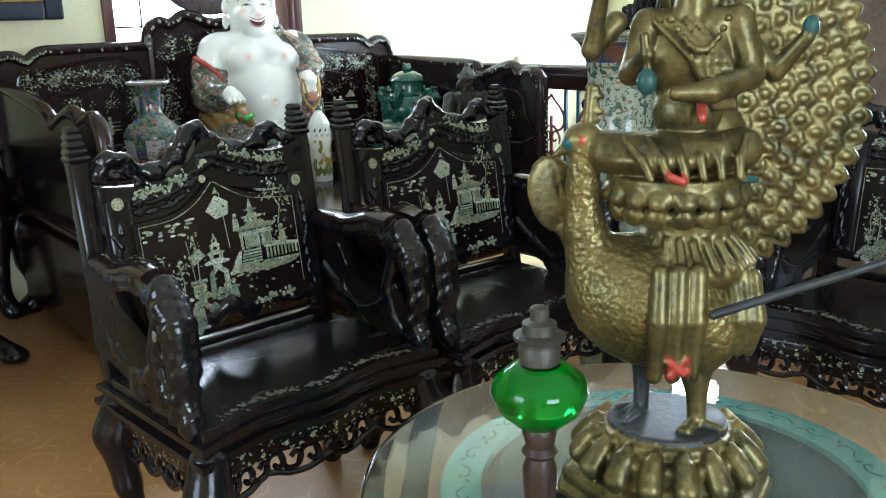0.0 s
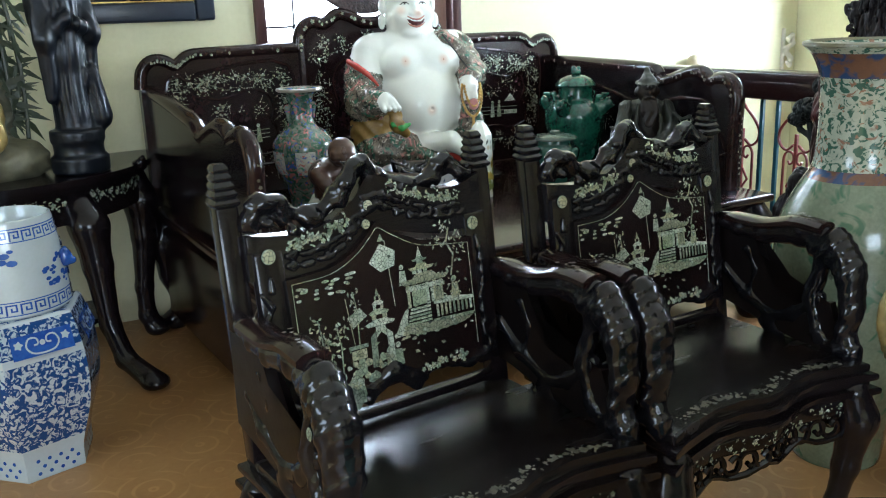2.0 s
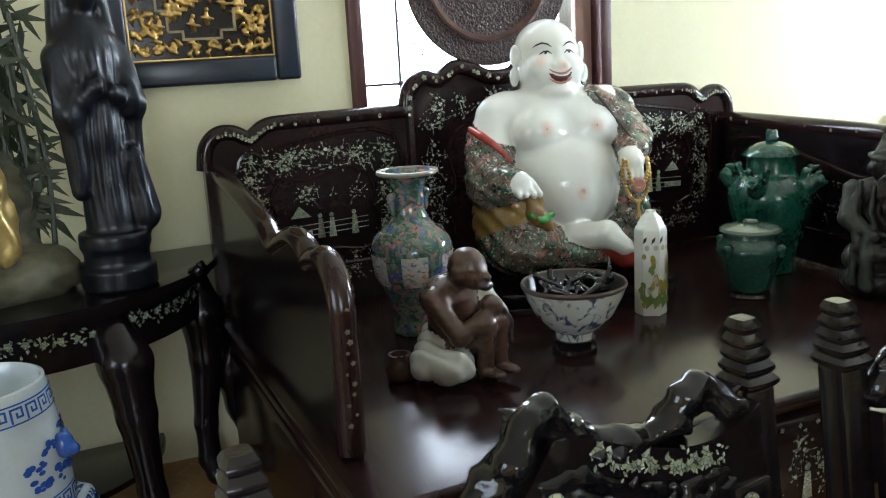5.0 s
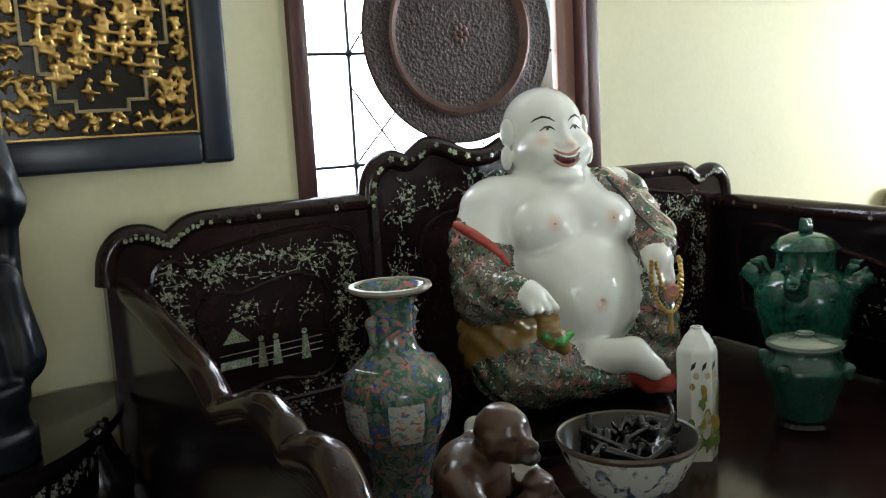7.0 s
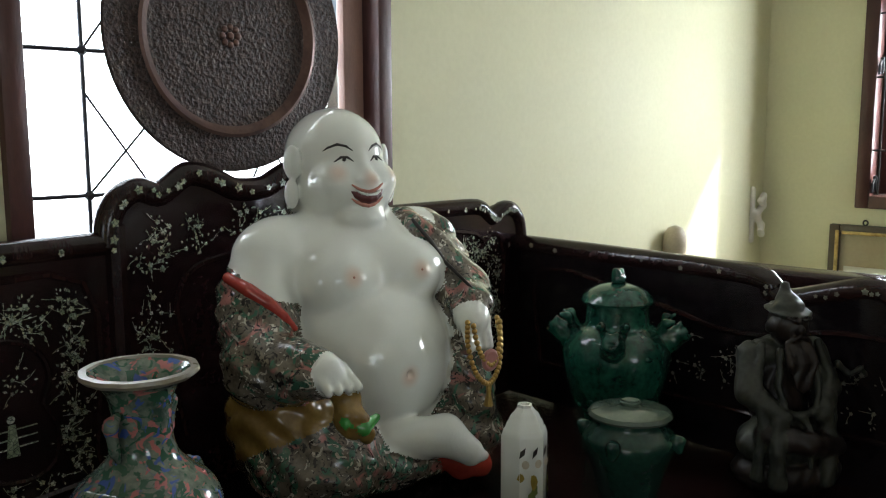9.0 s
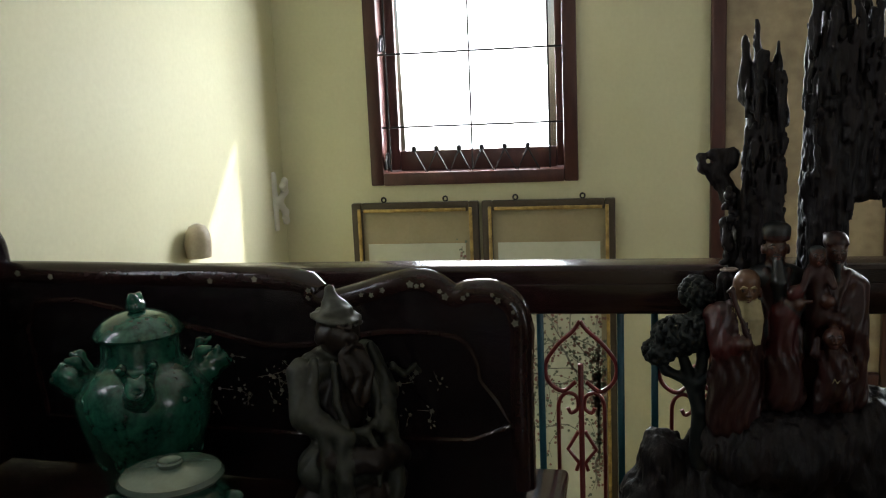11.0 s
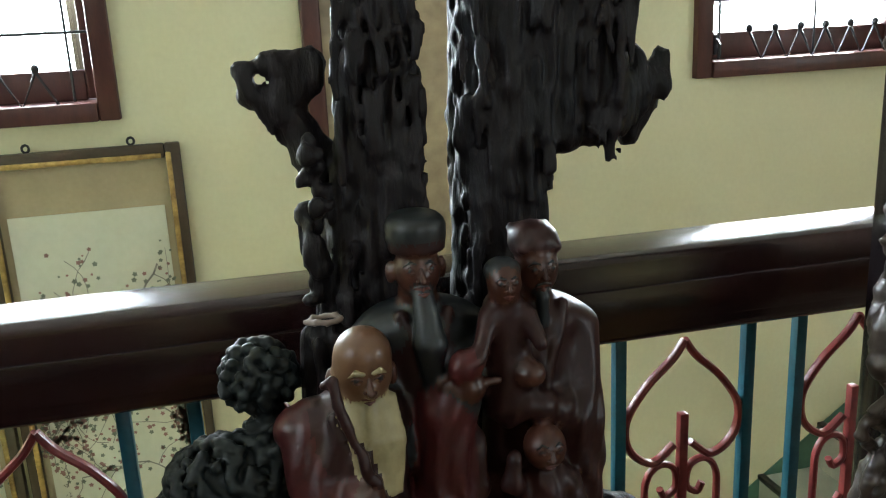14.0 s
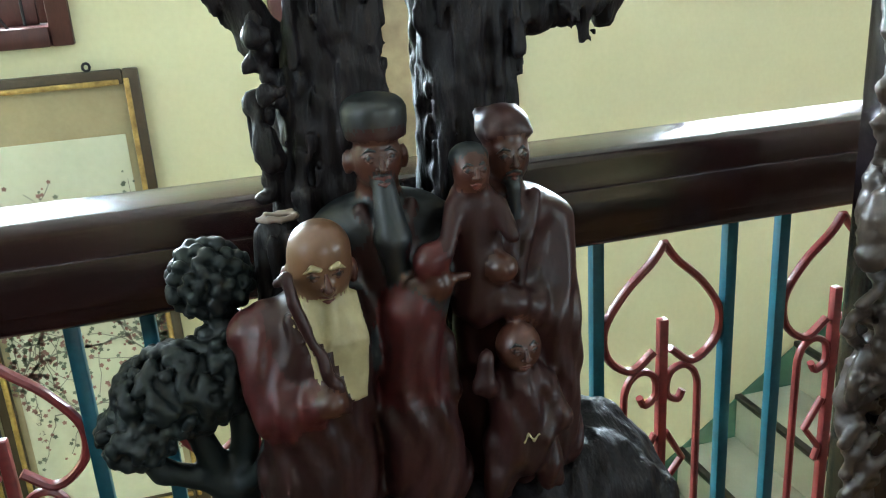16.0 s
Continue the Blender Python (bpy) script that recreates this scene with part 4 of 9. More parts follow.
    for x, z in ((-0.145, 0.60), (-0.17, 0.585), (-0.12, 0.615), (-0.16, 0.64), (-0.075, 0.68)):
        d.line([(x, z - 0.05), (x + 0.004, z + 0.03), (x - 0.002, z + 0.07)], 0.003)
        for k in range(26):
            d.leaf(x + rng.gauss(0, 0.013), z + rng.uniform(-0.01, 0.075), rng.random() * 6.28, rng.uniform(0.006, 0.014), 0.5)
    d.line([(0.02, 0.70), (0.012, 0.84)], 0.002).line([(-0.085, 0.64), (-0.095, 0.74)], 0.002)
    d.poly([(-0.03, 0.80), (0.0, 0.835), (0.035, 0.815), (0.03, 0.785), (-0.005, 0.777)]).poly([(-0.005, 0.84), (0.004, 0.855), (0.012, 0.838)])
    d.poly([(-0.095, 0.70), (-0.065, 0.715), (-0.05, 0.695), (-0.085, 0.675)])
    d.line([(0.17, 0.74), (0.18, 0.78), (0.165, 0.81), (0.175, 0.84)], 0.004)
    for k in range(60):
        a = rng.choice(((0.165, 0.845), (0.19, 0.82), (0.145, 0.815), (0.2, 0.79)))
        d.leaf(a[0] + rng.gauss(0, 0.010), a[1] + rng.gauss(0, 0.006), rng.random() * 6.28, rng.uniform(0.006, 0.013), 0.4)
    for k in range(22):
        d.disc(rng.uniform(-0.2, -0.05), rng.uniform(0.75, 0.79), rng.uniform(0.004, 0.010), 0.003)
    for k in range(20):
        d.leaf(rng.uniform(-0.17, 0.2), rng.uniform(0.565, 0.635), rng.random() * 6.28, rng.uniform(0.006, 0.016), 0.5)
    d.line([(-0.205, 0.55), (-0.205, 0.79)], 0.0016).line([(0.222, 0.575), (0.222, 0.80)], 0.0016)
    left = outline([(-0.205, 0.79), (-0.12, 0.795), (-0.06, 0.82), (-0.02, 0.852), (0.0, 0.868), (0.03, 0.85), (0.1, 0.815), (0.222, 0.80)], 4)
    return d.line(left, 0.0016).bm


def armchair(m):
    c = thing("armchair", "black lacquered armchair with carved crest and pearl inlaid landscape", "chair", "inlaid armchairs", m)
    rng = random.Random(11)
    shape = seat_outline()
    for n, top, th, by in (("seat", 0.456, 0.022, 0.0), ("seat_moulding", 0.4325, 0.018, 0.016), ("seat_frame", 0.413, 0.014, 0.002), ("seat_moulding", 0.3975, 0.018, 0.022)):
        b = bmesh.new()
        plate(b, grown(shape, by), top, th, 0.005)
        part(n, b, SEATWOOD if n == "seat" else LACQUER, c)
    for x in (-1, 1):
        for y, fy in ((-0.42, -1), (-0.01, 1)):
            leg = Clay(0.02)
            leg.path([(x * 0.300, y, 0.376), (x * 0.315, y + 0.012 * fy, 0.31), (x * 0.305, y, 0.18), (x * 0.293, y - 0.012 * fy, 0.075), (x * 0.305, y + 0.01 * fy, 0.025)], [0.045, 0.048, 0.030, 0.024, 0.032])
            part("leg", leg.mesh("leg", [LACQUER], 0.007), None, c)
    # pierced aprons: a band above, scrolls below
    def apron(pts):
        band, scroll = bmesh.new(), bmesh.new()
        n = len(pts)
        tube(band, [(x, y, 0.351) for x, y in pts], 0.0115, 12, 2.5, (0, 0, 1))
        total = [0.0]
        for p, q in zip(pts, pts[1:]):
            total.append(total[-1] + math.hypot(q[0] - p[0], q[1] - p[1]))
        def at(s, z):
            s = min(max(s, 0), total[-1] - 1e-5)
            i = max(k for k in range(n - 1) if total[k] <= s)
            t = (s - total[i]) / (total[i + 1] - total[i])
            return Vector((pts[i][0] + (pts[i + 1][0] - pts[i][0]) * t, pts[i][1] + (pts[i + 1][1] - pts[i][1]) * t, z))
        s = 0.05
        k = 0
        while s < total[-1] - 0.05:
            up = 1 if k % 2 else -1
            tube(scroll, curve_points([at(s - 0.03, 0.301 - 0.022 * up), at(s - 0.015, 0.301 + 0.018 * up), at(s + 0.012, 0.301 + 0.02 * up), at(s + 0.022, 0.301), at(s + 0.01, 0.301 - 0.014 * up), at(s - 0.003, 0.301 - 0.004 * up)], 4), 0.0065, 6)
            s += 0.042
            k += 1
        tube(scroll, curve_points([at(total[-1] * q / 12, 0.274 + 0.012 * math.cos(q * 2.1)) for q in range(13)], 2), 0.008, 6)
        p = part("apron", band, LACQUER, c)
        part("openwork", scroll, LACQUER, p, "pierced scrollwork")["kind"] = "stuff"
    front = [(x, y + 0.012) for x, y in shape[3:-1]]
    apron(front)
    apron([(-0.308, -0.40), (-0.308, -0.22), (-0.308, -0.03)])
    apron([(0.308, -0.40), (0.308, -0.22), (0.308, -0.03)])
    # back
    for s in (-1, 1):
        b = bmesh.new()
        box(b, (s * 0.30, -0.005, 0.70), (0.046, 0.04, 0.505), 0.006)
        post = part("back_post", b, LACQUER, c)
        b = bmesh.new()
        square = lambda a, i: 1.0 / max(abs(math.cos(a)), abs(math.sin(a))) ** 0.7
        for k in range(5):
            q = 1 - 0.10 * k
            lathe(b, [(0.024 * q, 0.951 + 0.0155 * k), (0.028 * q, 0.956 + 0.0155 * k), (0.028 * q, 0.960 + 0.0155 * k), (0.020 * q, 0.968 + 0.0155 * k)], 16, (s * 0.30, -0.005, 0), square)
        part("finial", b, CARVED, post, "tiered carved finial")
    low = [(0.235, 0.545), (-0.215, 0.53)]
    top = outline([(-0.215, 0.80), (-0.12, 0.806), (-0.06, 0.83), (-0.02, 0.862), (0.0, 0.88), (0.03, 0.86), (0.1, 0.826), (0.235, 0.81)], 4)
    b = bmesh.new()
    slab(b, low + top, 0.016, Matrix.Translation((0, -0.05, 0)))
    part("back_panel", b, CHAIRPANEL, c, "dark panel")
    for s in (-1, 1):
        b = bmesh.new()
        box(b, (s * 0.248 + 0.008, -0.03, 0.69), (0.06, 0.028, 0.34), 0.006)
        stile = part("stile", b, LACQUER, c)
        lump = Clay(0.008)
        for k in range(9):
            z = 0.56 + 0.028 * k
            lump.limb((s * 0.255 + rng.uniform(-0.012, 0.012), -0.046, z), (s * 0.255 + rng.uniform(-0.012, 0.012), -0.046, z + 0.025), 0.008, 0.005)
        part("carving", lump.mesh("carving", [CARVED], 0.004), None, stile)
    upper = outline([(-0.28, 0.895), (-0.2, 0.885), (-0.13, 0.888), (-0.06, 0.915), (-0.015, 0.962), (0.0, 0.975), (0.03, 0.968), (0.09, 0.945), (0.16, 0.925), (0.22, 0.925), (0.28, 0.945)], 4)
    band = [(x, z - 0.035) for x, z in upper[::-1]]
    b = bmesh.new()
    slab(b, upper + band, 0.034, Matrix.Translation((0, -0.042, 0)), 0.004)
    part("crest_rail", b, LACQUER, c)
    b = bmesh.new()
    mid = [(x, z - 0.03) for x, z in upper]
    under = [(x, max(0.79, 0.80 + 0.85 * (z - 0.885) * 0.8)) for x, z in upper[::-1]]
    slab(b, mid + under, 0.02, Matrix.Translation((0, -0.036, 0)))
    web = part("carved_web", b, LACQUER, c)
    lump = Clay(0.007)
    for x, z in mid[4:-4]:
        for k in range(2):
            zz = z - 0.012 - 0.02 * k
            lump.limb((x, -0.037, zz), (x + rng.uniform(-0.02, 0.02), -0.04, zz + rng.uniform(-0.008, 0.008)), 0.007, 0.005)
    part("carving", lump.mesh("carving", [CARVED], 0.004), None, web)
    d = Deco(plane_at((0, -0.0425, 0), (1, 0, 0), (0, 0, 1)), 0.001)
    for x0, x1, n in ((-0.2, -0.06, 80), (0.04, 0.22, 90)):
        for k in range(n):
            x = rng.uniform(x0, x1)
            z = min(upper, key=lambda q: abs(q[0] - x))[1] - 0.018 + rng.gauss(0, 0.006)
            if rng.random() < 0.4:
                d.flower(x, z, rng.uniform(0.005, 0.009), 0, 5, rng)
            else:
                d.leaf(x, z, rng.random() * 6.28, rng.uniform(0.005, 0.013), 0.5)
    part("inlay", d.bm, PEARL, c, "mother-of-pearl blossom sprays", 0)["kind"] = "stuff"
    for x, z, r in ((-0.242, 0.851, 0.015), (0.245, 0.838, 0.015), (-0.012, 0.915, 0.011), (-0.022, 0.878, 0.010)):
        b = bmesh.new()
        lathe(b, [(r * 0.9, 0), (r, 0.001), (r * 0.9, 0.003)], 18)
        bmesh.ops.transform(b, matrix=Matrix.Translation((x, -0.046 if z < 0.87 else -0.044, z)) @ Matrix.Rotation(radians(90), 4, "X"), verts=b.verts)
        part("medallion", b, PEARL, c, "round mother-of-pearl medallion")
    part("landscape_inlay", chair_scene(rng), PEARL, c, "mother-of-pearl landscape with towers and trees", 0)["kind"] = "stuff"
    # crest of twisting carved beasts
    crest = Clay(0.012)
    ridge = outline([(-0.27, 0.925), (-0.23, 0.955), (-0.18, 0.94), (-0.12, 0.92), (-0.07, 0.965), (-0.03, 1.01), (0.0, 1.015), (0.05, 0.985), (0.12, 0.955), (0.17, 0.975), (0.21, 0.99), (0.25, 0.965)], 3)
    for i in range(len(ridge) - 1):
        (x0, z0), (x1, z1) = ridge[i], ridge[i + 1]
        crest.limb((x0, -0.022, z0 - 0.015), (x1, -0.022, z1 - 0.015), 0.014 + 0.005 * math.sin(i * 1.7), 0.014 + 0.005 * math.sin(i * 1.7 + 1.7))
    for k in range(40):
        x, z = ridge[rng.randrange(len(ridge))]
        y = -0.022 + rng.uniform(-0.022, 0.012)
        z -= rng.uniform(0.0, 0.05)
        crest.limb((x, y, z), (x + rng.uniform(-0.03, 0.03), y + rng.uniform(-0.01, 0.01), z + rng.uniform(-0.02, 0.018)), rng.uniform(0.006, 0.012), 0.004)
    crest.path([(-0.07, -0.035, 0.93), (-0.055, -0.045, 0.98), (-0.03, -0.04, 1.02), (-0.005, -0.03, 1.03), (0.012, -0.035, 1.005)], [0.014, 0.018, 0.014, 0.012, 0.006])
    crest.path([(0.15, -0.03, 0.95), (0.175, -0.035, 0.99), (0.20, -0.03, 1.0), (0.23, -0.03, 0.97)], [0.012, 0.016, 0.014, 0.010])
    crest.path([(-0.26, -0.03, 0.93), (-0.24, -0.035, 0.962), (-0.20, -0.03, 0.955), (-0.19, -0.03, 0.92)], [0.016, 0.02, 0.016, 0.012])
    wob = lambda p, kind: 0.0014 * np.sin(p[:, 0] * 210 + 3 * np.sin(p[:, 2] * 90)) * np.sin(p[:, 2] * 190)
    part("crest", crest.mesh("crest", [CARVED], 0.005, wob), None, c, "deeply carved crest of twisting beasts")
    low_rail = Clay(0.01)
    for s in (-1, 1):
        low_rail.path([(0, -0.035, 0.565), (s * 0.05, -0.035, 0.545), (s * 0.12, -0.035, 0.55), (s * 0.2, -0.035, 0.535), (s * 0.27, -0.035, 0.555)], [0.026, 0.018, 0.012, 0.016, 0.014])
        low_rail.path([(s * 0.03, -0.035, 0.54), (s * 0.06, -0.03, 0.515), (s * 0.09, -0.03, 0.525)], [0.014, 0.012, 0.007])
    part("lower_carving", low_rail.mesh("lower_carving", [CARVED], 0.006, wob), None, c, "carved lower rail")
    d = Deco(plane_at((0, -0.052, 0), (1, 0, 0), (0, 0, 1)), 0.001)
    for k in range(46):
        s = rng.choice((-1, 1))
        d.flower(s * rng.uniform(0.07, 0.19), 0.558 + rng.gauss(0, 0.006), rng.uniform(0.004, 0.009), 0, 5, rng)
    part("inlay", d.bm, PEARL, c, "", 0)["kind"] = "stuff"
    b = bmesh.new()
    box(b, (0, -0.01, 0.475), (0.56, 0.03, 0.022), 0.006)
    part("back_foot_rail", b, LACQUER, c)
    # the whole back leans away from the seat
    for ob in list(c.children):
        if ob.name.split(".")[0] in ("back_post", "back_panel", "stile", "crest_rail", "carved_web", "medallion", "landscape_inlay", "crest", "lower_carving", "inlay", "back_foot_rail"):
            for one in [ob] + list(ob.children):
                for v in one.data.vertices:
                    if ob.name.startswith("crest") and "rail" not in ob.name and v.co.z > 0.93:
                        v.co.z = 0.93 + 0.78 * (v.co.z - 0.93)
                    v.co.y += 0.14 * max(0.0, v.co.z - 0.5)
                one.data.update()
    # arms
    for s in (-1, 1):
        arm = Clay(0.014)
        arm.path([(s * 0.300, 0.05, 0.73), (s * 0.305, -0.02, 0.725), (s * 0.308, -0.07, 0.71), (s * 0.312, -0.16, 0.703), (s * 0.315, -0.28, 0.71), (s * 0.315, -0.36, 0.705)], [0.020, 0.020, 0.021, 0.022, 0.024, 0.026])
        a = part("arm", arm.mesh("arm", [LACQUER], 0.006), None, c)
        b = bmesh.new()
        tube(b, curve_points([(s * 0.306, -0.04, 0.735), (s * 0.31, -0.16, 0.722), (s * 0.314, -0.28, 0.729), (s * 0.315, -0.36, 0.726)], 4), 0.034, 10, 0.35, (0, 0, 1))
        part("arm_pad", b, ROSEWOOD, a)
        d = Deco(plane_at((s * 0.312, -0.28, 0.7425), (1, 0, 0), (0, 1, 0)), 0.001)
        for k in range(7):
            d.flower(rng.uniform(-0.012, 0.012), rng.uniform(-0.05, 0.05), rng.uniform(0.004, 0.008), 0, 5, rng)
        part("inlay", d.bm, PEARL_DIM, a, "", 0)["kind"] = "stuff"
        scroll = Clay(0.016)
        scroll.path([(s * 0.315, -0.33, 0.70), (s * 0.317, -0.40, 0.695), (s * 0.318, -0.445, 0.655), (s * 0.318, -0.455, 0.60), (s * 0.317, -0.44, 0.555), (s * 0.316, -0.455, 0.52)], [0.028, 0.034, 0.036, 0.030, 0.024, 0.026])
        scroll.path([(s * 0.316, -0.36, 0.67), (s * 0.316, -0.33, 0.60), (s * 0.316, -0.36, 0.54), (s * 0.316, -0.40, 0.52)], [0.022, 0.024, 0.02, 0.02])
        for k in range(6):
            scroll.ball((s * 0.318, -0.43 - 0.028 * math.sin(k * 0.62), 0.69 - 0.033 * k), (0.038, 0.018, 0.014))
        scroll.ball((s * 0.318, -0.47, 0.516), 0.026)
        part("arm_scroll", scroll.mesh("arm_scroll", [CARVED], 0.006, lambda p, kind: 0.0016 * np.sin(p[:, 2] * 240 + p[:, 1] * 160)), None, a, "scrolled carved arm front")
        b = bmesh.new()
        side = [(-0.41, 0.512), (-0.425, 0.56), (-0.40, 0.60), (-0.31, 0.585), (-0.21, 0.60), (-0.16, 0.655), (-0.12, 0.705), (0.03, 0.715), (0.03, 0.52)]
        slab(b, side, 0.022, Matrix.Translation((s * 0.313 + 0.011, 0, 0)) @ Matrix.Rotation(radians(90), 4, "Z"))
        bmesh.ops.subdivide_edges(b, edges=list(b.edges), cuts=3)
        part("arm_panel", b, DULLBLACK, a, "solid black panel below the arm")
        low = Clay(0.012)
        low.path([(s * 0.303, 0.025, 0.615), (s * 0.308, -0.03, 0.60), (s * 0.312, -0.10, 0.56), (s * 0.315, -0.2, 0.54), (s * 0.315, -0.28, 0.56), (s * 0.315, -0.36, 0.60)], [0.016, 0.016, 0.02, 0.016, 0.018, 0.016])
        low.path([(s * 0.312, -0.12, 0.56), (s * 0.312, -0.14, 0.62), (s * 0.312, -0.11, 0.66), (s * 0.312, -0.06, 0.66)], [0.012, 0.012, 0.012, 0.01])
        low.ball((s * 0.315, -0.2, 0.515), (0.02, 0.05, 0.018))
        part("arm_bracket", low.mesh("arm_bracket", [CARVED], 0.007), None, a)
        b = bmesh.new()
        lathe(b, [(0.008, 0), (0.009, 0.002), (0.007, 0.004)], 14)
        bmesh.ops.transform(b, matrix=Matrix.Translation((s * 0.336, -0.37, 0.64)) @ Matrix.Rotation(radians(90 * s), 4, "Y"), verts=b.verts)
        part("medallion", b, PEARL, a)
    d = Deco(plane_at((0, 0, 0.456), (1, 0, 0), (0, 1, 0)), 0.0012)
    for k in range(170):
        x = rng.uniform(-0.26, 0.26)
        y = min(shape[2:], key=lambda q: abs(q[0] - x))[1] + 0.028 + rng.gauss(0, 0.006)
        if rng.random() < 0.4:
            d.flower(x, y, rng.uniform(0.005, 0.009), 0, 5, rng)
        else:
            d.leaf(x, y, rng.random() * 6.28, rng.uniform(0.005, 0.013), 0.5)
    part("inlay", d.bm, PEARL_DIM, c, "pearl flower border on the seat", 0)["kind"] = "stuff"
    bm = bmesh.new()
    for i in range(len(front) - 1):
        (x0, y0), (x1, y1) = front[i], front[i + 1]
        d = Deco(plane_at(((x0 + x1) / 2, (y0 + y1) / 2 - 0.0115, 0.351), (x1 - x0, y1 - y0, 0), (0, 0, 1)), 0.001, bm)
        for k in range(7):
            d.leaf(rng.uniform(-0.012, 0.012), rng.uniform(-0.022, 0.022), rng.random() * 6.28, rng.uniform(0.004, 0.012), 0.5)
        if i % 2:
            d.flower(0, rng.uniform(-0.012, 0.012), 0.008, 0, 5, rng)
    part("inlay", bm, PEARL, c, "", 0)["kind"] = "stuff"
    bm = bmesh.new()
    d = Deco(plane_at((-0.3195, -0.215, 0.351), (0, -1, 0), (0, 0, 1)), 0.0012, bm)
    for k in range(70):
        d.leaf(rng.uniform(-0.18, 0.18), rng.uniform(-0.022, 0.022), rng.random() * 6.28, rng.uniform(0.005, 0.012), 0.5)
    part("inlay", bm, mat("gilt_inlay", (0.25, 0.17, 0.07), 0.35, scale=40), c, "gilt inlay on the side apron", 0)["kind"] = "stuff"
    # the arms rise a little to the front and stand on the seat
    for ob in c.children:
        if ob.name.split(".")[0] == "arm":
            for one in [ob] + list(ob.children):
                for v in one.data.vertices:
                    w = min(1.0, max(0.0, -v.co.y / 0.25))
                    v.co.z += w * (0.455 + (v.co.z - 0.51) * 1.40 - v.co.z)
                    v.co.y *= 0.86 if v.co.y < 0 else 1.0
                one.data.update()
    return c


chair = armchair(pose(2.846, 3.232, 0, 0, 0, 3.5))
copy_thing(chair, pose(3.580, 3.236, 0))
copy_thing(chair, pose(4.45, 2.15, 0, 0, 0, -90))
copy_thing(chair, pose(4.45, 1.40, 0, 0, 0, -90))

# ---------- what stands on the couch ----------
SEAT_Z = 0.530
ROBE = speckled(speckled(speckled(speckled(mat("flowered_enamel", (0.20, 0.17, 0.13), 0.16, other=(0.07, 0.065, 0.05), scale=30, fine=110, bump=0.08, coat=0.3), (0.05, 0.13, 0.085), 17, 0.45, shape="NOISE", soft=0.03), (0.50, 0.46, 0.38), 44, 0.38, shape="NOISE", soft=0.02), (0.38, 0.16, 0.14), 13, 0.37, shape="NOISE", soft=0.04), (0.03, 0.026, 0.025), 60, 0.40, shape="NOISE", soft=0.03)
OCHRE = mat("ochre_enamel", (0.30, 0.19, 0.05), 0.18, other=(0.18, 0.11, 0.03), scale=10, bump=0.06, coat=0.3)
RED = mat("red_enamel", (0.45, 0.06, 0.04), 0.2, other=(0.32, 0.04, 0.03), scale=12, bump=0.04, coat=0.3)
INK = mat("dark_enamel", (0.025, 0.02, 0.018), 0.3, scale=20)
JADE = mat("green_enamel", (0.07, 0.36, 0.06), 0.15, other=(0.04, 0.22, 0.04), scale=20, coat=0.3)
BLUSH = mat("blush_porcelain", (0.78, 0.70, 0.60), 0.12, vary=0.08, scale=6, bump=0.012, coat=0.5)
GOLD = mat("gold_leaf", (0.62, 0.42, 0.14), 0.32, 0.85, other=(0.34, 0.21, 0.06), scale=16, fine=120, bump=0.12)
GREENGLAZE = mat("green_glaze", (0.019, 0.105, 0.066), 0.18, other=(0.004, 0.028, 0.019), scale=20, fine=80, bump=0.10, coat=0.4)
DARKGLAZE = mat("dark_green_glaze", (0.018, 0.07, 0.048), 0.16, other=(0.008, 0.032, 0.024), scale=10, fine=80, bump=0.08, coat=0.3)


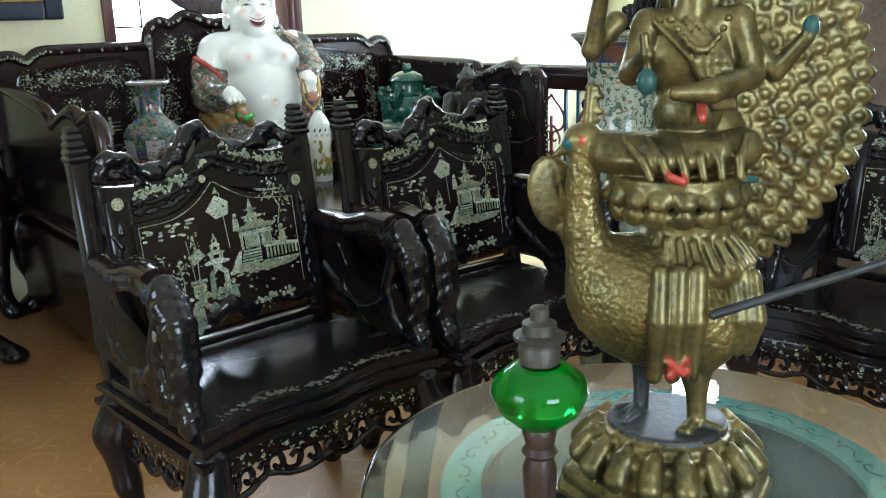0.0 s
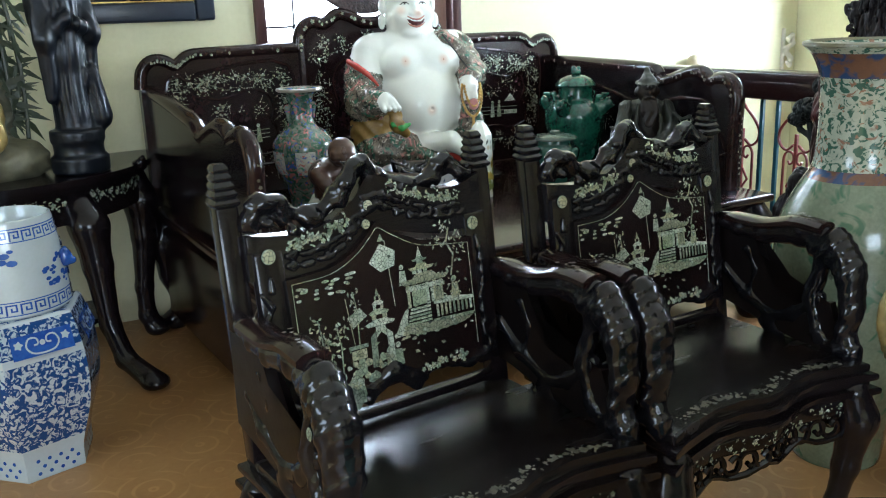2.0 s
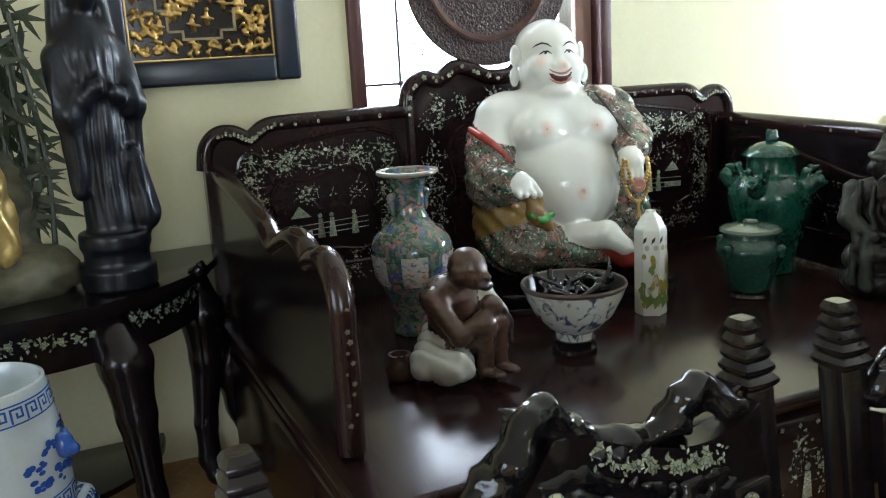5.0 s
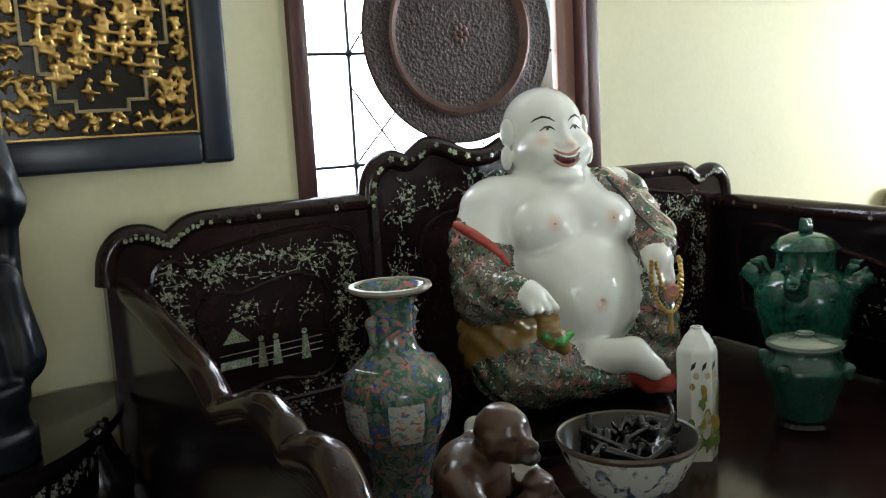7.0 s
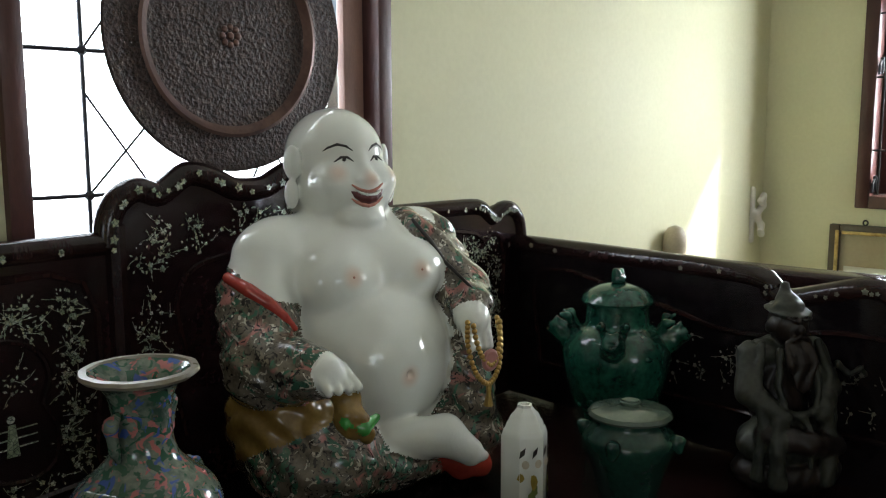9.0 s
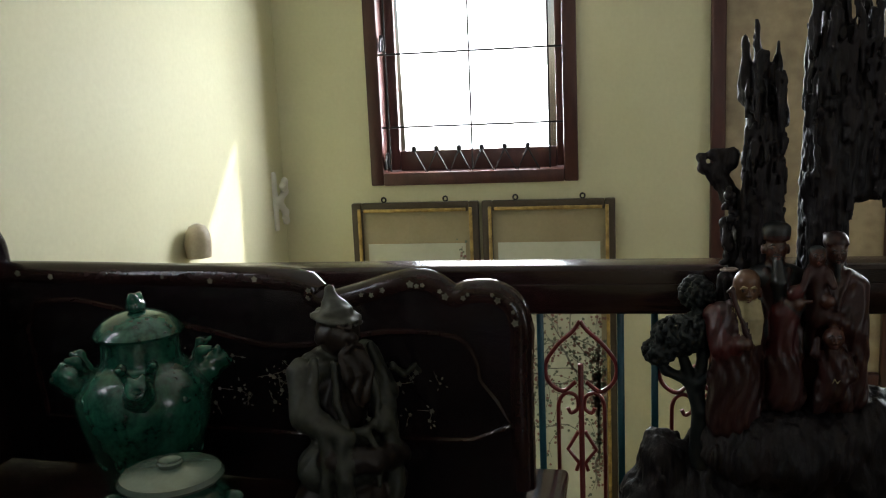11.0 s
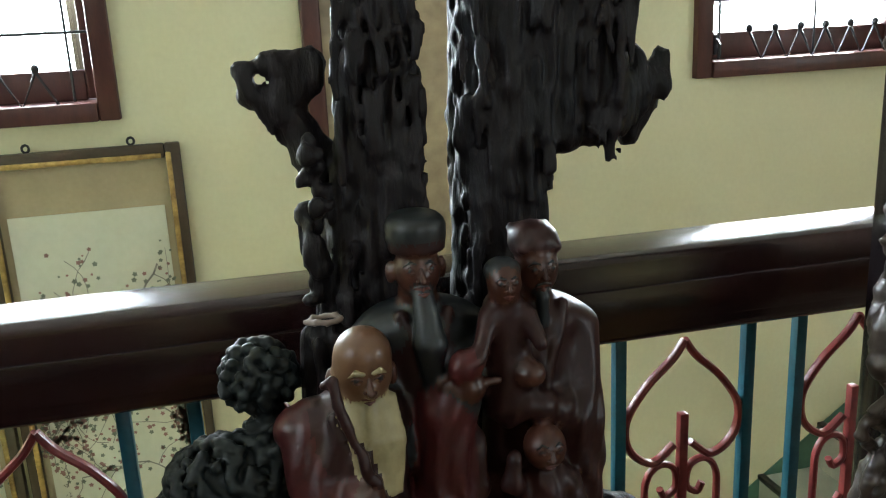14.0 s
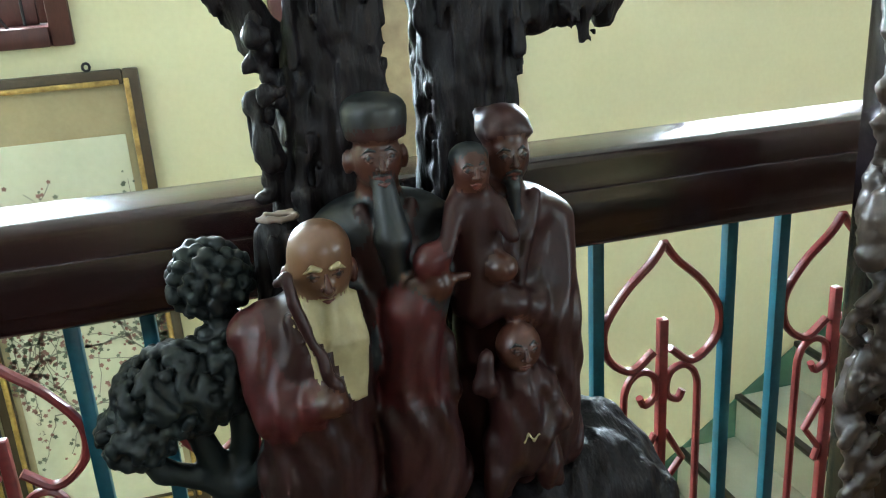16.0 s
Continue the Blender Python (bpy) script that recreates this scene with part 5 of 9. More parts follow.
def laughing_buddha(m):
    s = Clay(0.03)
    s.ball((0, 0.02, 0.10), (0.31, 0.25, 0.10), 1)
    s.ball((-0.18, -0.10, 0.12), (0.16, 0.16, 0.10), 1)
    s.ball((0.20, -0.08, 0.11), (0.16, 0.15, 0.09), 1)
    s.ball((-0.23, -0.02, 0.20), (0.12, 0.15, 0.15), 3)
    s.ball((0, -0.01, 0.31), (0.225, 0.205, 0.20))
    s.ball((0, 0.04, 0.50), (0.225, 0.15, 0.15))
    s.ball((-0.095, -0.06, 0.50), (0.10, 0.075, 0.075))
    s.ball((0.095, -0.06, 0.50), (0.10, 0.075, 0.075))
    s.ball((0, 0.13, 0.36), (0.25, 0.14, 0.30), 1)
    s.limb((-0.185, 0.05, 0.555), (0.185, 0.05, 0.555), 0.085, 0.085)
    s.limb((-0.235, 0.03, 0.55), (-0.28, -0.02, 0.42), 0.075, 0.07)
    s.limb((-0.27, 0.02, 0.46), (-0.295, -0.07, 0.34), 0.085, 0.085, 1)
    s.limb((-0.295, -0.07, 0.34), (-0.25, -0.20, 0.345), 0.08, 0.06, 1)
    s.limb((-0.25, -0.20, 0.345), (-0.235, -0.245, 0.35), 0.036, 0.038)
    for k in range(4):
        s.limb((-0.262 + 0.02 * k, -0.25, 0.36), (-0.255 + 0.024 * k, -0.285, 0.325), 0.013, 0.010, 0, 0.008)
    s.limb((0.235, 0.04, 0.555), (0.27, -0.02, 0.44), 0.075, 0.08, 1)
    s.limb((0.13, -0.02, 0.60), (0.27, -0.08, 0.45), 0.045, 0.06, 1)
    s.limb((0.27, -0.02, 0.44), (0.215, -0.17, 0.42), 0.075, 0.055, 1)
    s.limb((0.215, -0.17, 0.415), (0.18, -0.215, 0.40), 0.036, 0.038)
    for k in range(4):
        s.limb((0.152 + 0.02 * k, -0.225, 0.395), (0.15 + 0.02 * k, -0.245, 0.345), 0.013, 0.010, 0, 0.008)
    s.limb((0.22, -0.13, 0.37), (0.22, -0.17, 0.20), 0.05, 0.06, 1)
    s.path([(-0.02, -0.17, 0.15), (0.08, -0.24, 0.16), (0.13, -0.27, 0.12)], [0.05, 0.045, 0.032], 0, 0.015)
    for k in range(5):
        s.ball((0.15 + 0.004 * k, -0.29 + 0.014 * k, 0.112), (0.018, 0.012, 0.012), 0, k=0.006)
    s.path([(-0.2, -0.25, 0.31), (-0.19, -0.27, 0.25), (-0.15, -0.26, 0.21)], [0.03, 0.035, 0.02], 3, 0.01)
    s.path([(-0.215, -0.285, 0.255), (-0.18, -0.30, 0.242), (-0.14, -0.285, 0.255)], [0.010, 0.013, 0.009], 5, 0.006)
    s.path([(0.06, -0.2, 0.14), (0.16, -0.2, 0.07), (0.22, -0.2, 0.05)], [0.035, 0.04, 0.03], 2, 0.01)
    # head
    head = len(s.lumps)
    s.ball((0, 0.042, 0.765), (0.118, 0.128, 0.112), 0, k=0.02)
    s.ball((0, -0.002, 0.690), (0.118, 0.112, 0.086), 0, k=0.03)
    s.limb((0, 0.06, 0.6), (0, 0.06, 0.68), 0.1, 0.09)
    for q in (-1, 1):
        s.ball((q * 0.062, -0.062, 0.712), (0.044, 0.038, 0.036), 0, k=0.025)
        s.ball((q * 0.128, 0.015, 0.755), (0.013, 0.026, 0.040), 0, (0, 0, q * -25), 0.004).ball((q * 0.136, 0.008, 0.685), (0.017, 0.018, 0.034), 0, k=0.008).hole((q * 0.140, -0.004, 0.758), (0.006, 0.012, 0.022))
        s.ball((q * 0.022, -0.101, 0.717), (0.013, 0.011, 0.010), 0, k=0.006)
    s.ball((0, -0.096, 0.722), (0.026, 0.016, 0.016), 0, k=0.012).limb((0, -0.078, 0.765), (0, -0.090, 0.735), 0.011, 0.013, 0, 0.014)
    s.ball((0, -0.082, 0.632), (0.060, 0.036, 0.030), 0, k=0.02)
    s.moved(head, (0, 0, 0), 1.0, (-0.012, 0.045, 0))
    # painted and moulded features, laid on the face
    e = Clay(0.001)
    def at(x, z, out=0.0):
        return s.onto((x - (0.012 if z > 0.6 else 0.0), -0.4, z), (0, 1, 0), out)
    for q in (-1, 1):
        e.path([at(q * u, v, -0.0006) for u, v in ((0.022, 0.781), (0.036, 0.791), (0.054, 0.795), (0.072, 0.788), (0.082, 0.780))], [0.0018, 0.0030, 0.0034, 0.0028, 0.0014], 1)
        e.path([at(q * u, v, -0.0004) for u, v in ((0.024, 0.758), (0.036, 0.767), (0.050, 0.767), (0.066, 0.757))], [0.0016, 0.0030, 0.0030, 0.0018], 1)
        e.path([at(q * u, v, -0.0006) for u, v in ((0.030, 0.757), (0.046, 0.755), (0.060, 0.755))], [0.0008, 0.001, 0.0008], 1)
        e.ball(at(q * 0.044, 0.761, -0.0004), (0.0055, 0.003, 0.0045), 1)
        e.ball(at(q * 0.095, 0.515, -0.001), (0.0035, 0.003, 0.0035), 2)
    wide = lambda v: [at(u, v + 9.0 * u * u, 0) for u in (-0.042, -0.030, -0.015, 0, 0.015, 0.030, 0.042)]
    e.path(wide(0.677), [0.002, 0.008, 0.0115, 0.0125, 0.0115, 0.008, 0.002], 3)
    e.path([(x, y - 0.0085, z + 0.0075) for x, y, z in wide(0.677)[1:-1]], [0.002, 0.0028, 0.0030, 0.0028, 0.002], 0)
    e.path([(x, y - 0.003, z) for x, y, z in wide(0.692)], [0.0018, 0.003, 0.0038, 0.0036, 0.0038, 0.003, 0.0018], 2)
    e.path([(x, y - 0.003, z) for x, y, z in wide(0.661)], [0.0018, 0.0034, 0.0045, 0.005, 0.0045, 0.0034, 0.0018], 2)
    e.path([s.onto(p, (0, 1, 0), 0.002) for p in ((-0.335, -0.4, 0.52), (-0.315, -0.4, 0.50), (-0.285, -0.4, 0.475), (-0.255, -0.4, 0.445), (-0.225, -0.4, 0.415))], [0.012, 0.015, 0.014, 0.011, 0.006], 4)
    e.path([s.onto((x, -0.4, z), (0, 1, 0), 0.001) for x, z in ((0.12, 0.62), (0.155, 0.57), (0.185, 0.52), (0.20, 0.47))], [0.005, 0.005, 0.005, 0.004], 1)
    s.hole((0, -0.223, 0.305), (0.012, 0.016, 0.012))
    def cloth(p, kind):
        wave = np.sin(p[:, 2] * 95 + p[:, 0] * 40 + 3 * np.sin(p[:, 1] * 22)) * 0.0035
        return np.where((kind == 1) | (kind == 3), wave, 0.0)
    skin_glaze = tinted(PORCELAIN.copy(), [(-0.078, -0.040, 0.73), (0.078, -0.040, 0.73), (0, -0.073, 0.72), (0, -0.22, 0.30), (-0.095, -0.13, 0.515), (0.095, -0.13, 0.515)], (0.70, 0.48, 0.36), 0.036)
    body = s.mesh("buddha_body", [skin_glaze, ROBE, RED, OCHRE, INK, JADE, RED, BLUSH], 0.0044, cloth)
    face = e.mesh("buddha_face", [PORCELAIN, INK, mat("rose_lip", (0.52, 0.24, 0.18), 0.2, scale=20), mat("mouth_red", (0.10, 0.02, 0.018), 0.4, scale=20), RED], 0.0014)
    ob = part("buddha_statue", joined("buddha_statue", [body, face]), None)
    ob.matrix_world = m
    return tagged(ob, "large glazed porcelain laughing Buddha in a flowered robe", "statue")


BUDDHA = pose(4.036, 5.09, SEAT_Z + 0.066, 0, 0, -12) @ Matrix.Diagonal((0.90, 0.92, 0.955, 1.0))
laughing_buddha(BUDDHA)
foot = outline([(-0.31, -0.2), (-0.27, -0.28), (0, -0.31), (0.27, -0.28), (0.31, -0.1), (0.27, 0.18), (0, 0.22), (-0.27, 0.18), (-0.31, -0.2)], 4)[:-1]
stand = thing("statue_stand", "low black lacquered stand under the porcelain statue", "stand", "", pose(4.036, 5.09, SEAT_Z, 0, 0, -12))
for n, top, thick, size in (("stand_top", 0.068, 0.022, 1.0), ("stand_waist", 0.0465, 0.022, 0.93), ("stand_base", 0.0245, 0.024, 1.0)):
    b = bmesh.new()
    plate(b, [(x * size, y * size) for x, y in foot], top, thick, 0.005)
    part(n, b, LACQUER, stand)


def prayer_beads(m):
    t = thing("prayer_beads", "string of golden prayer beads with a pink tassel plaque", "beads", "", m)
    ring = curve_points([(-0.045, -0.012, 0.05), (-0.05, -0.02, 0.0), (-0.035, -0.03, -0.06), (0, -0.035, -0.09), (0.035, -0.03, -0.06), (0.05, -0.02, 0.0), (0.045, -0.012, 0.05)], 5)
    for i, p in enumerate(ring[::1]):
        b = bmesh.new()
        ball(b, p, 0.0068, 10, 7)
        part("bead", b, GOLD, t)
    for i, p in enumerate(ring[5:-5]):
        b = bmesh.new()
        ball(b, (p.x * 0.8, p.y - 0.008, p.z + 0.045), 0.0068, 10, 7)
        part("bead", b, GOLD, t)
    b = bmesh.new()
    lathe(b, [(0.022, 0), (0.026, 0.006), (0.02, 0.012)], 18)
    bmesh.ops.transform(b, matrix=Matrix.Translation((0, -0.035, -0.035)) @ Matrix.Rotation(radians(90), 4, "X"), verts=b.verts)
    part("plaque", b, mat("pink_plaque", (0.45, 0.2, 0.18), 0.3, scale=30), t, "pink plaque")
    b = bmesh.new()
    tube(b, [(0, -0.036, -0.09), (0, -0.036, -0.115), (0, -0.034, -0.14)], [0.007, 0.006, 0.012], 8)
    part("tassel", b, GOLD, t)
    return t


prayer_beads(BUDDHA @ Matrix.Translation((0.185, -0.235, 0.356)))

VASE_ENAMEL = speckled(speckled(speckled(mat("famille_rose_enamel", (0.21, 0.25, 0.20), 0.14, other=(0.04, 0.075, 0.055), scale=30, fine=110, bump=0.06, coat=0.4), (0.42, 0.15, 0.14), 34, 0.41, shape="NOISE", soft=0.02), (0.035, 0.10, 0.06), 40, 0.45, shape="NOISE", soft=0.02), (0.06, 0.11, 0.34), 26, 0.38, shape="NOISE", soft=0.02)


def rose_vase(m):
    v = thing("famille_rose_vase", "tall baluster vase enamelled with figures and flowers", "vase", "", m)
    b = bmesh.new()
    prof = [(0.062, 0.0), (0.066, 0.01), (0.064, 0.05), (0.082, 0.11), (0.107, 0.18), (0.115, 0.235), (0.103, 0.275), (0.070, 0.305), (0.050, 0.33), (0.043, 0.37), (0.046, 0.41), (0.058, 0.435), (0.080, 0.448), (0.084, 0.455), (0.076, 0.456), (0.052, 0.44), (0.040, 0.42), (0.038, 0.36)]
    fine = [(p.x, p.z) for p in curve_points([(r, 0, z) for r, z in prof], 3)]
    lathe(b, fine, 44)
    body = part("body", b, VASE_ENAMEL, v)
    b = bmesh.new()
    lathe(b, [(0.079, 0.446), (0.0855, 0.452), (0.0845, 0.458), (0.074, 0.4585), (0.073, 0.452)], 44, wave=lambda a, i: 1 + 0.012 * math.cos(a * 12), caps=False)
    part("rim", b, mat("worn_gilt_rim", (0.30, 0.27, 0.20), 0.3, scale=30), body, "worn gilt rim")
    for k in range(6):
        a = math.radians(60 * k - 70)
        rows = []
        for z in (0.14, 0.17, 0.20, 0.235):
            r = 0.0012 + min(fine, key=lambda q: abs(q[1] - z) + (0 if q[0] > 0.06 else 1))[0]
            rows.append([(r * math.cos(a + u), r * math.sin(a + u), z) for u in (-0.32, -0.16, 0, 0.16, 0.32)])
        bm = bmesh.new()
        grid = [[bm.verts.new(p) for p in row] for row in rows]
        for i in range(3):
            for j in range(4):
                bm.faces.new((grid[i][j], grid[i][j + 1], grid[i + 1][j + 1], grid[i + 1][j]))
        part("painted_panel", bm, FIGURES, body, "painted figure scene")
    for q in (-1, 1):
        h = Clay(0.006)
        h.path([(q * 0.052, 0, 0.40), (q * 0.066, 0, 0.385), (q * 0.060, 0, 0.35), (q * 0.054, 0, 0.335)], [0.007, 0.010, 0.008, 0.006])
        h.ball((q * 0.066, 0, 0.392), 0.011)
        part("handle", h.mesh("handle", [VASE_ENAMEL], 0.004), None, v, "moulded beast handle")
        h = Clay(0.006)
        for k in range(5):
            h.limb((q * 0.085, -0.03 + 0.015 * k, 0.288), (q * 0.094, -0.03 + 0.015 * k, 0.276), 0.009, 0.007)
        part("applied_beast", h.mesh("applied_beast", [VASE_ENAMEL], 0.004), None, v)
    return v


FIGURES = speckled(speckled(speckled(mat("figure_painting", (0.60, 0.62, 0.55), 0.14, vary=0.2, scale=20, bump=0.03, coat=0.4), (0.50, 0.13, 0.12), 48, 0.40, shape="NOISE"), (0.10, 0.16, 0.42), 40, 0.39, shape="NOISE"), (0.12, 0.34, 0.22), 36, 0.36, shape="NOISE")
rose_vase(pose(3.412, 4.935, SEAT_Z, 0, 0, 20) @ Matrix.Scale(1.065, 4))

BOWLPAINT = speckled(mat("blue_white_bowl", (0.66, 0.68, 0.63), 0.14, vary=0.06, scale=8, bump=0.02, coat=0.4), (0.06, 0.09, 0.16), 24, 0.40, shape="NOISE")


def fruit_bowl(m):
    v = thing("bowl_on_stand", "painted porcelain bowl with dark twisted roots on a stand", "bowl", "", m)
    b = bmesh.new()
    lathe(b, [(0.055, 0.0), (0.062, 0.004), (0.060, 0.012), (0.048, 0.016), (0.050, 0.024), (0.058, 0.030)], 32, wave=lambda a, i: 1 + 0.03 * math.cos(a * 5))
    part("stand", b, LACQUER, v, "black turned stand")
    b = bmesh.new()
    lathe(b, [(0.050, 0.030), (0.052, 0.045), (0.075, 0.058), (0.108, 0.085), (0.130, 0.12), (0.142, 0.145), (0.139, 0.147), (0.126, 0.122), (0.10, 0.09), (0.06, 0.07)], 44, mats=lambda i: 1 if i >= 6 else 0)
    body = part("body", b, [BOWLPAINT, mat("dark_bowl_lining", (0.05, 0.045, 0.038), 0.3, scale=14)], v)
    b = bmesh.new()
    lathe(b, [(0.140, 0.140), (0.1435, 0.146), (0.141, 0.151), (0.137, 0.148)], 44, caps=False)
    part("rim", b, mat("brown_rim", (0.10, 0.07, 0.05), 0.3), body, "brown rim")
    b = bmesh.new()
    lathe(b, [(0.088, 0.082), (0.094, 0.085), (0.08, 0.088)], 24)
    part("sand", b, mat("grey_sand", (0.035, 0.032, 0.028), 0.9, scale=60, bump=0.3), v, "grey filling")
    rng = random.Random(3)
    root = Clay(0.006)
    for k in range(22):
        a = rng.random() * 6.28
        p = [((0.03 + 0.09 * rng.random()) * math.cos(a + 0.55 * i), (0.03 + 0.09 * rng.random()) * math.sin(a + 0.55 * i), 0.105 + 0.05 * rng.random() + (0.010 * i if k < 3 else 0)) for i in range(5)]
        root.path(p, [0.009, 0.007, 0.009, 0.006, 0.004])
    part("root_tangle", root.mesh("root_tangle", [CARVED], 0.005), None, v, "dark twisted roots")
    return v


fruit_bowl(pose(3.70, 4.515, SEAT_Z) @ Matrix.Diagonal((1.0, 1.0, 1.3, 1.0)))


def square_bottle(m):
    v = thing("porcelain_bottle", "white square porcelain bottle painted with yellow robed figures", "bottle", "", m)
    b = bmesh.new()
    six = lambda a, i: 1.0 / max(abs(math.cos((a % (math.pi / 3)) - math.pi / 6)), 0.86)
    lathe(b, [(0.042, 0.0), (0.044, 0.004), (0.044, 0.232), (0.040, 0.244), (0.037, 0.246), (0.034, 0.256), (0.031, 0.258), (0.027, 0.268), (0.020, 0.274), (0.014, 0.281), (0.014, 0.286), (0.010, 0.286), (0.009, 0.276)], 36, wave=six)
    body = part("body", b, PORCELAIN, v)
    rng = random.Random(8)
    for face in (190, 250, 310, 220, 280):
        a = radians(face)
        n = Vector((math.cos(a), math.sin(a), 0))
        d = Deco(plane_at(n * 0.0435 * 1.13, (-n.y, n.x, 0), (0, 0, 1)), 0.001)
        for k in range(7):
            cx, cy, rr = rng.uniform(-0.014, 0.014), rng.uniform(0.03, 0.17), rng.uniform(0.006, 0.016)
            d.lift = 0.0006 + 0.00015 * k
            d.poly([(cx + rr * rng.uniform(0.45, 1.1) * math.cos(6.283 * j / 9), cy + 1.5 * rr * rng.uniform(0.45, 1.1) * math.sin(6.283 * j / 9)) for j in range(9)], (0, 1, 2, 0, 1, 0, 3)[k] if k < 6 or rng.random() < 0.3 else 1)
        d.disc(rng.uniform(-0.008, 0.008), 0.19, 0.008, None, 2, 9).leaf(0, 0.02, 1.2, 0.05, 0.5, 1).leaf(0.004, 0.03, 2.1, 0.04, 0.4, 1).leaf(-0.01, 0.20, 1.0, 0.025, 0.4, 3)
        part("painting", d.bm, [YELLOWPAINT, LEAFPAINT, FLESHPAINT, INK], body, "yellow and green painted figures", 0)["kind"] = "stuff"
    return v


YELLOWPAINT = mat("yellow_overglaze", (0.42, 0.32, 0.06), 0.2, scale=30, vary=0.4)
LEAFPAINT = mat("leaf_green_overglaze", (0.18, 0.24, 0.07), 0.2, scale=30, vary=0.4)
FLESHPAINT = mat("cream_overglaze", (0.58, 0.52, 0.40), 0.2, scale=30)
square_bottle(pose(4.083, 4.672, SEAT_Z, 0, 0, 25) @ Matrix.Diagonal((0.95, 0.95, 1.12, 1.0)))


def green_urn(m):
    v = thing("green_dragon_urn", "tall green glazed lidded urn with applied beast heads", "urn", "", m)
    b = bmesh.new()
    prof = [(0.085, 0), (0.090, 0.01), (0.088, 0.05), (0.112, 0.14), (0.138, 0.23), (0.140, 0.285), (0.118, 0.325), (0.088, 0.345), (0.083, 0.36), (0.081, 0.40), (0.083, 0.408), (0.07, 0.408)]
    lathe(b, [(p.x, p.z) for p in curve_points([(r, 0, z) for r, z in prof], 3)], 44)
    body = part("body", b, GREENGLAZE, v)
    b = bmesh.new()
    lathe(b, [(0.092, 0.405), (0.094, 0.410), (0.090, 0.418), (0.072, 0.438), (0.045, 0.450), (0.02, 0.455)], 40)
    lid = part("lid", b, GREENGLAZE, v, "domed green lid")
    k = Clay(0.008)
    k.ball((0, 0, 0.465), (0.026, 0.02, 0.014)).ball((-0.012, 0, 0.482), 0.013).ball((0.014, 0.004, 0.479), 0.012).limb((-0.012, 0, 0.485), (-0.018, 0, 0.495), 0.006, 0.003).limb((0.014, 0, 0.482), (0.02, 0, 0.49), 0.006, 0.003)
    part("lid_knob", k.mesh("lid_knob", [GREENGLAZE], 0.004), None, lid, "beast shaped knob")
    for a in (25, 115, 205, 295):
        h = Clay(0.012)
        c, s = math.cos(radians(a)), math.sin(radians(a))
        at = lambda r, z, w=0.0: (r * c - w * s, r * s + w * c, z)
        h.path([at(0.11, 0.295), at(0.135, 0.312), at(0.152, 0.325)], [0.04, 0.030, 0.024])
        h.ball(at(0.158, 0.332), (0.024, 0.024, 0.020)).ball(at(0.176, 0.322), (0.014, 0.014, 0.010)).ball(at(0.160, 0.352, 0.012), 0.008, k=0.003).ball(at(0.160, 0.352, -0.012), 0.008, k=0.003).hole(at(0.186, 0.330), (0.014, 0.014, 0.006))
        h.path([at(0.11, 0.33, 0.02), at(0.125, 0.365, 0.03), at(0.145, 0.37, 0.035)], [0.012, 0.010, 0.006])
        h.path([at(0.11, 0.33, -0.02), at(0.125, 0.362, -0.03), at(0.145, 0.366, -0.035)], [0.012, 0.010, 0.006])
        part("beast_head", h.mesh("beast_head", [GREENGLAZE], 0.005, lambda p, kind: 0.0015 * np.sin(p[:, 0] * 200) * np.sin(p[:, 2] * 180)), None, v)
    rel = Clay(0.006)
    rng = random.Random(21)
    for k in range(120):
        a, z = rng.random() * 6.283, rng.uniform(0.10, 0.30)
        r = 0.096 + (z - 0.08) * 0.21 if z < 0.27 else 0.137
        a2, z2 = a + rng.uniform(-0.2, 0.2), z + rng.uniform(-0.025, 0.025)
        r2 = 0.096 + (z2 - 0.08) * 0.21 if z2 < 0.27 else 0.137
        rel.limb((r * math.cos(a), r * math.sin(a), z), (r2 * math.cos(a2), r2 * math.sin(a2), z2), rng.uniform(0.005, 0.009), 0.004)
    part("relief", rel.mesh("relief", [GREENGLAZE], 0.005), None, body, "moulded dragons in relief")
    return v


green_urn(pose(4.735, 4.84, SEAT_Z))


def green_pot(m):
    v = thing("green_lidded_pot", "dark green glazed pot with a flat grey-green lid", "pot", "", m)
    b = bmesh.new()
    lathe(b, [(0.066, 0), (0.07, 0.006), (0.06, 0.016), (0.064, 0.022)], 30, wave=lambda a, i: 1 + 0.04 * math.cos(a * 4))
    part("stand", b, LACQUER, v, "black stand")
    b = bmesh.new()
    prof = [(0.06, 0.022), (0.066, 0.03), (0.085, 0.09), (0.104, 0.14), (0.106, 0.165), (0.09, 0.185), (0.082, 0.195), (0.08, 0.212), (0.07, 0.212)]
    lathe(b, [(p.x, p.z) for p in curve_points([(r, 0, z) for r, z in prof], 3)], 40)
    part("body", b, DARKGLAZE, v)
    b = bmesh.new()
    lathe(b, [(0.094, 0.211), (0.096, 0.216), (0.090, 0.224), (0.06, 0.231), (0.03, 0.234), (0.022, 0.236), (0.024, 0.243), (0.021, 0.246), (0.012, 0.242)], 40)
    part("lid", b, mat("grey_green_glaze", (0.085, 0.12, 0.095), 0.2, scale=14, coat=0.3), v, "grey-green lid with a ring knob")
    for a in (10, 100, 190, 280):
        h = Clay(0.008)
        c, s = math.cos(radians(a)), math.sin(radians(a))
        h.ball((0.108 * c, 0.108 * s, 0.165), (0.018, 0.018, 0.02)).ball((0.12 * c, 0.12 * s, 0.172), 0.010).ball((0.114 * c, 0.114 * s, 0.148), 0.010)
        part("mask_lug", h.mesh("mask_lug", [DARKGLAZE], 0.004), None, v)
    return v


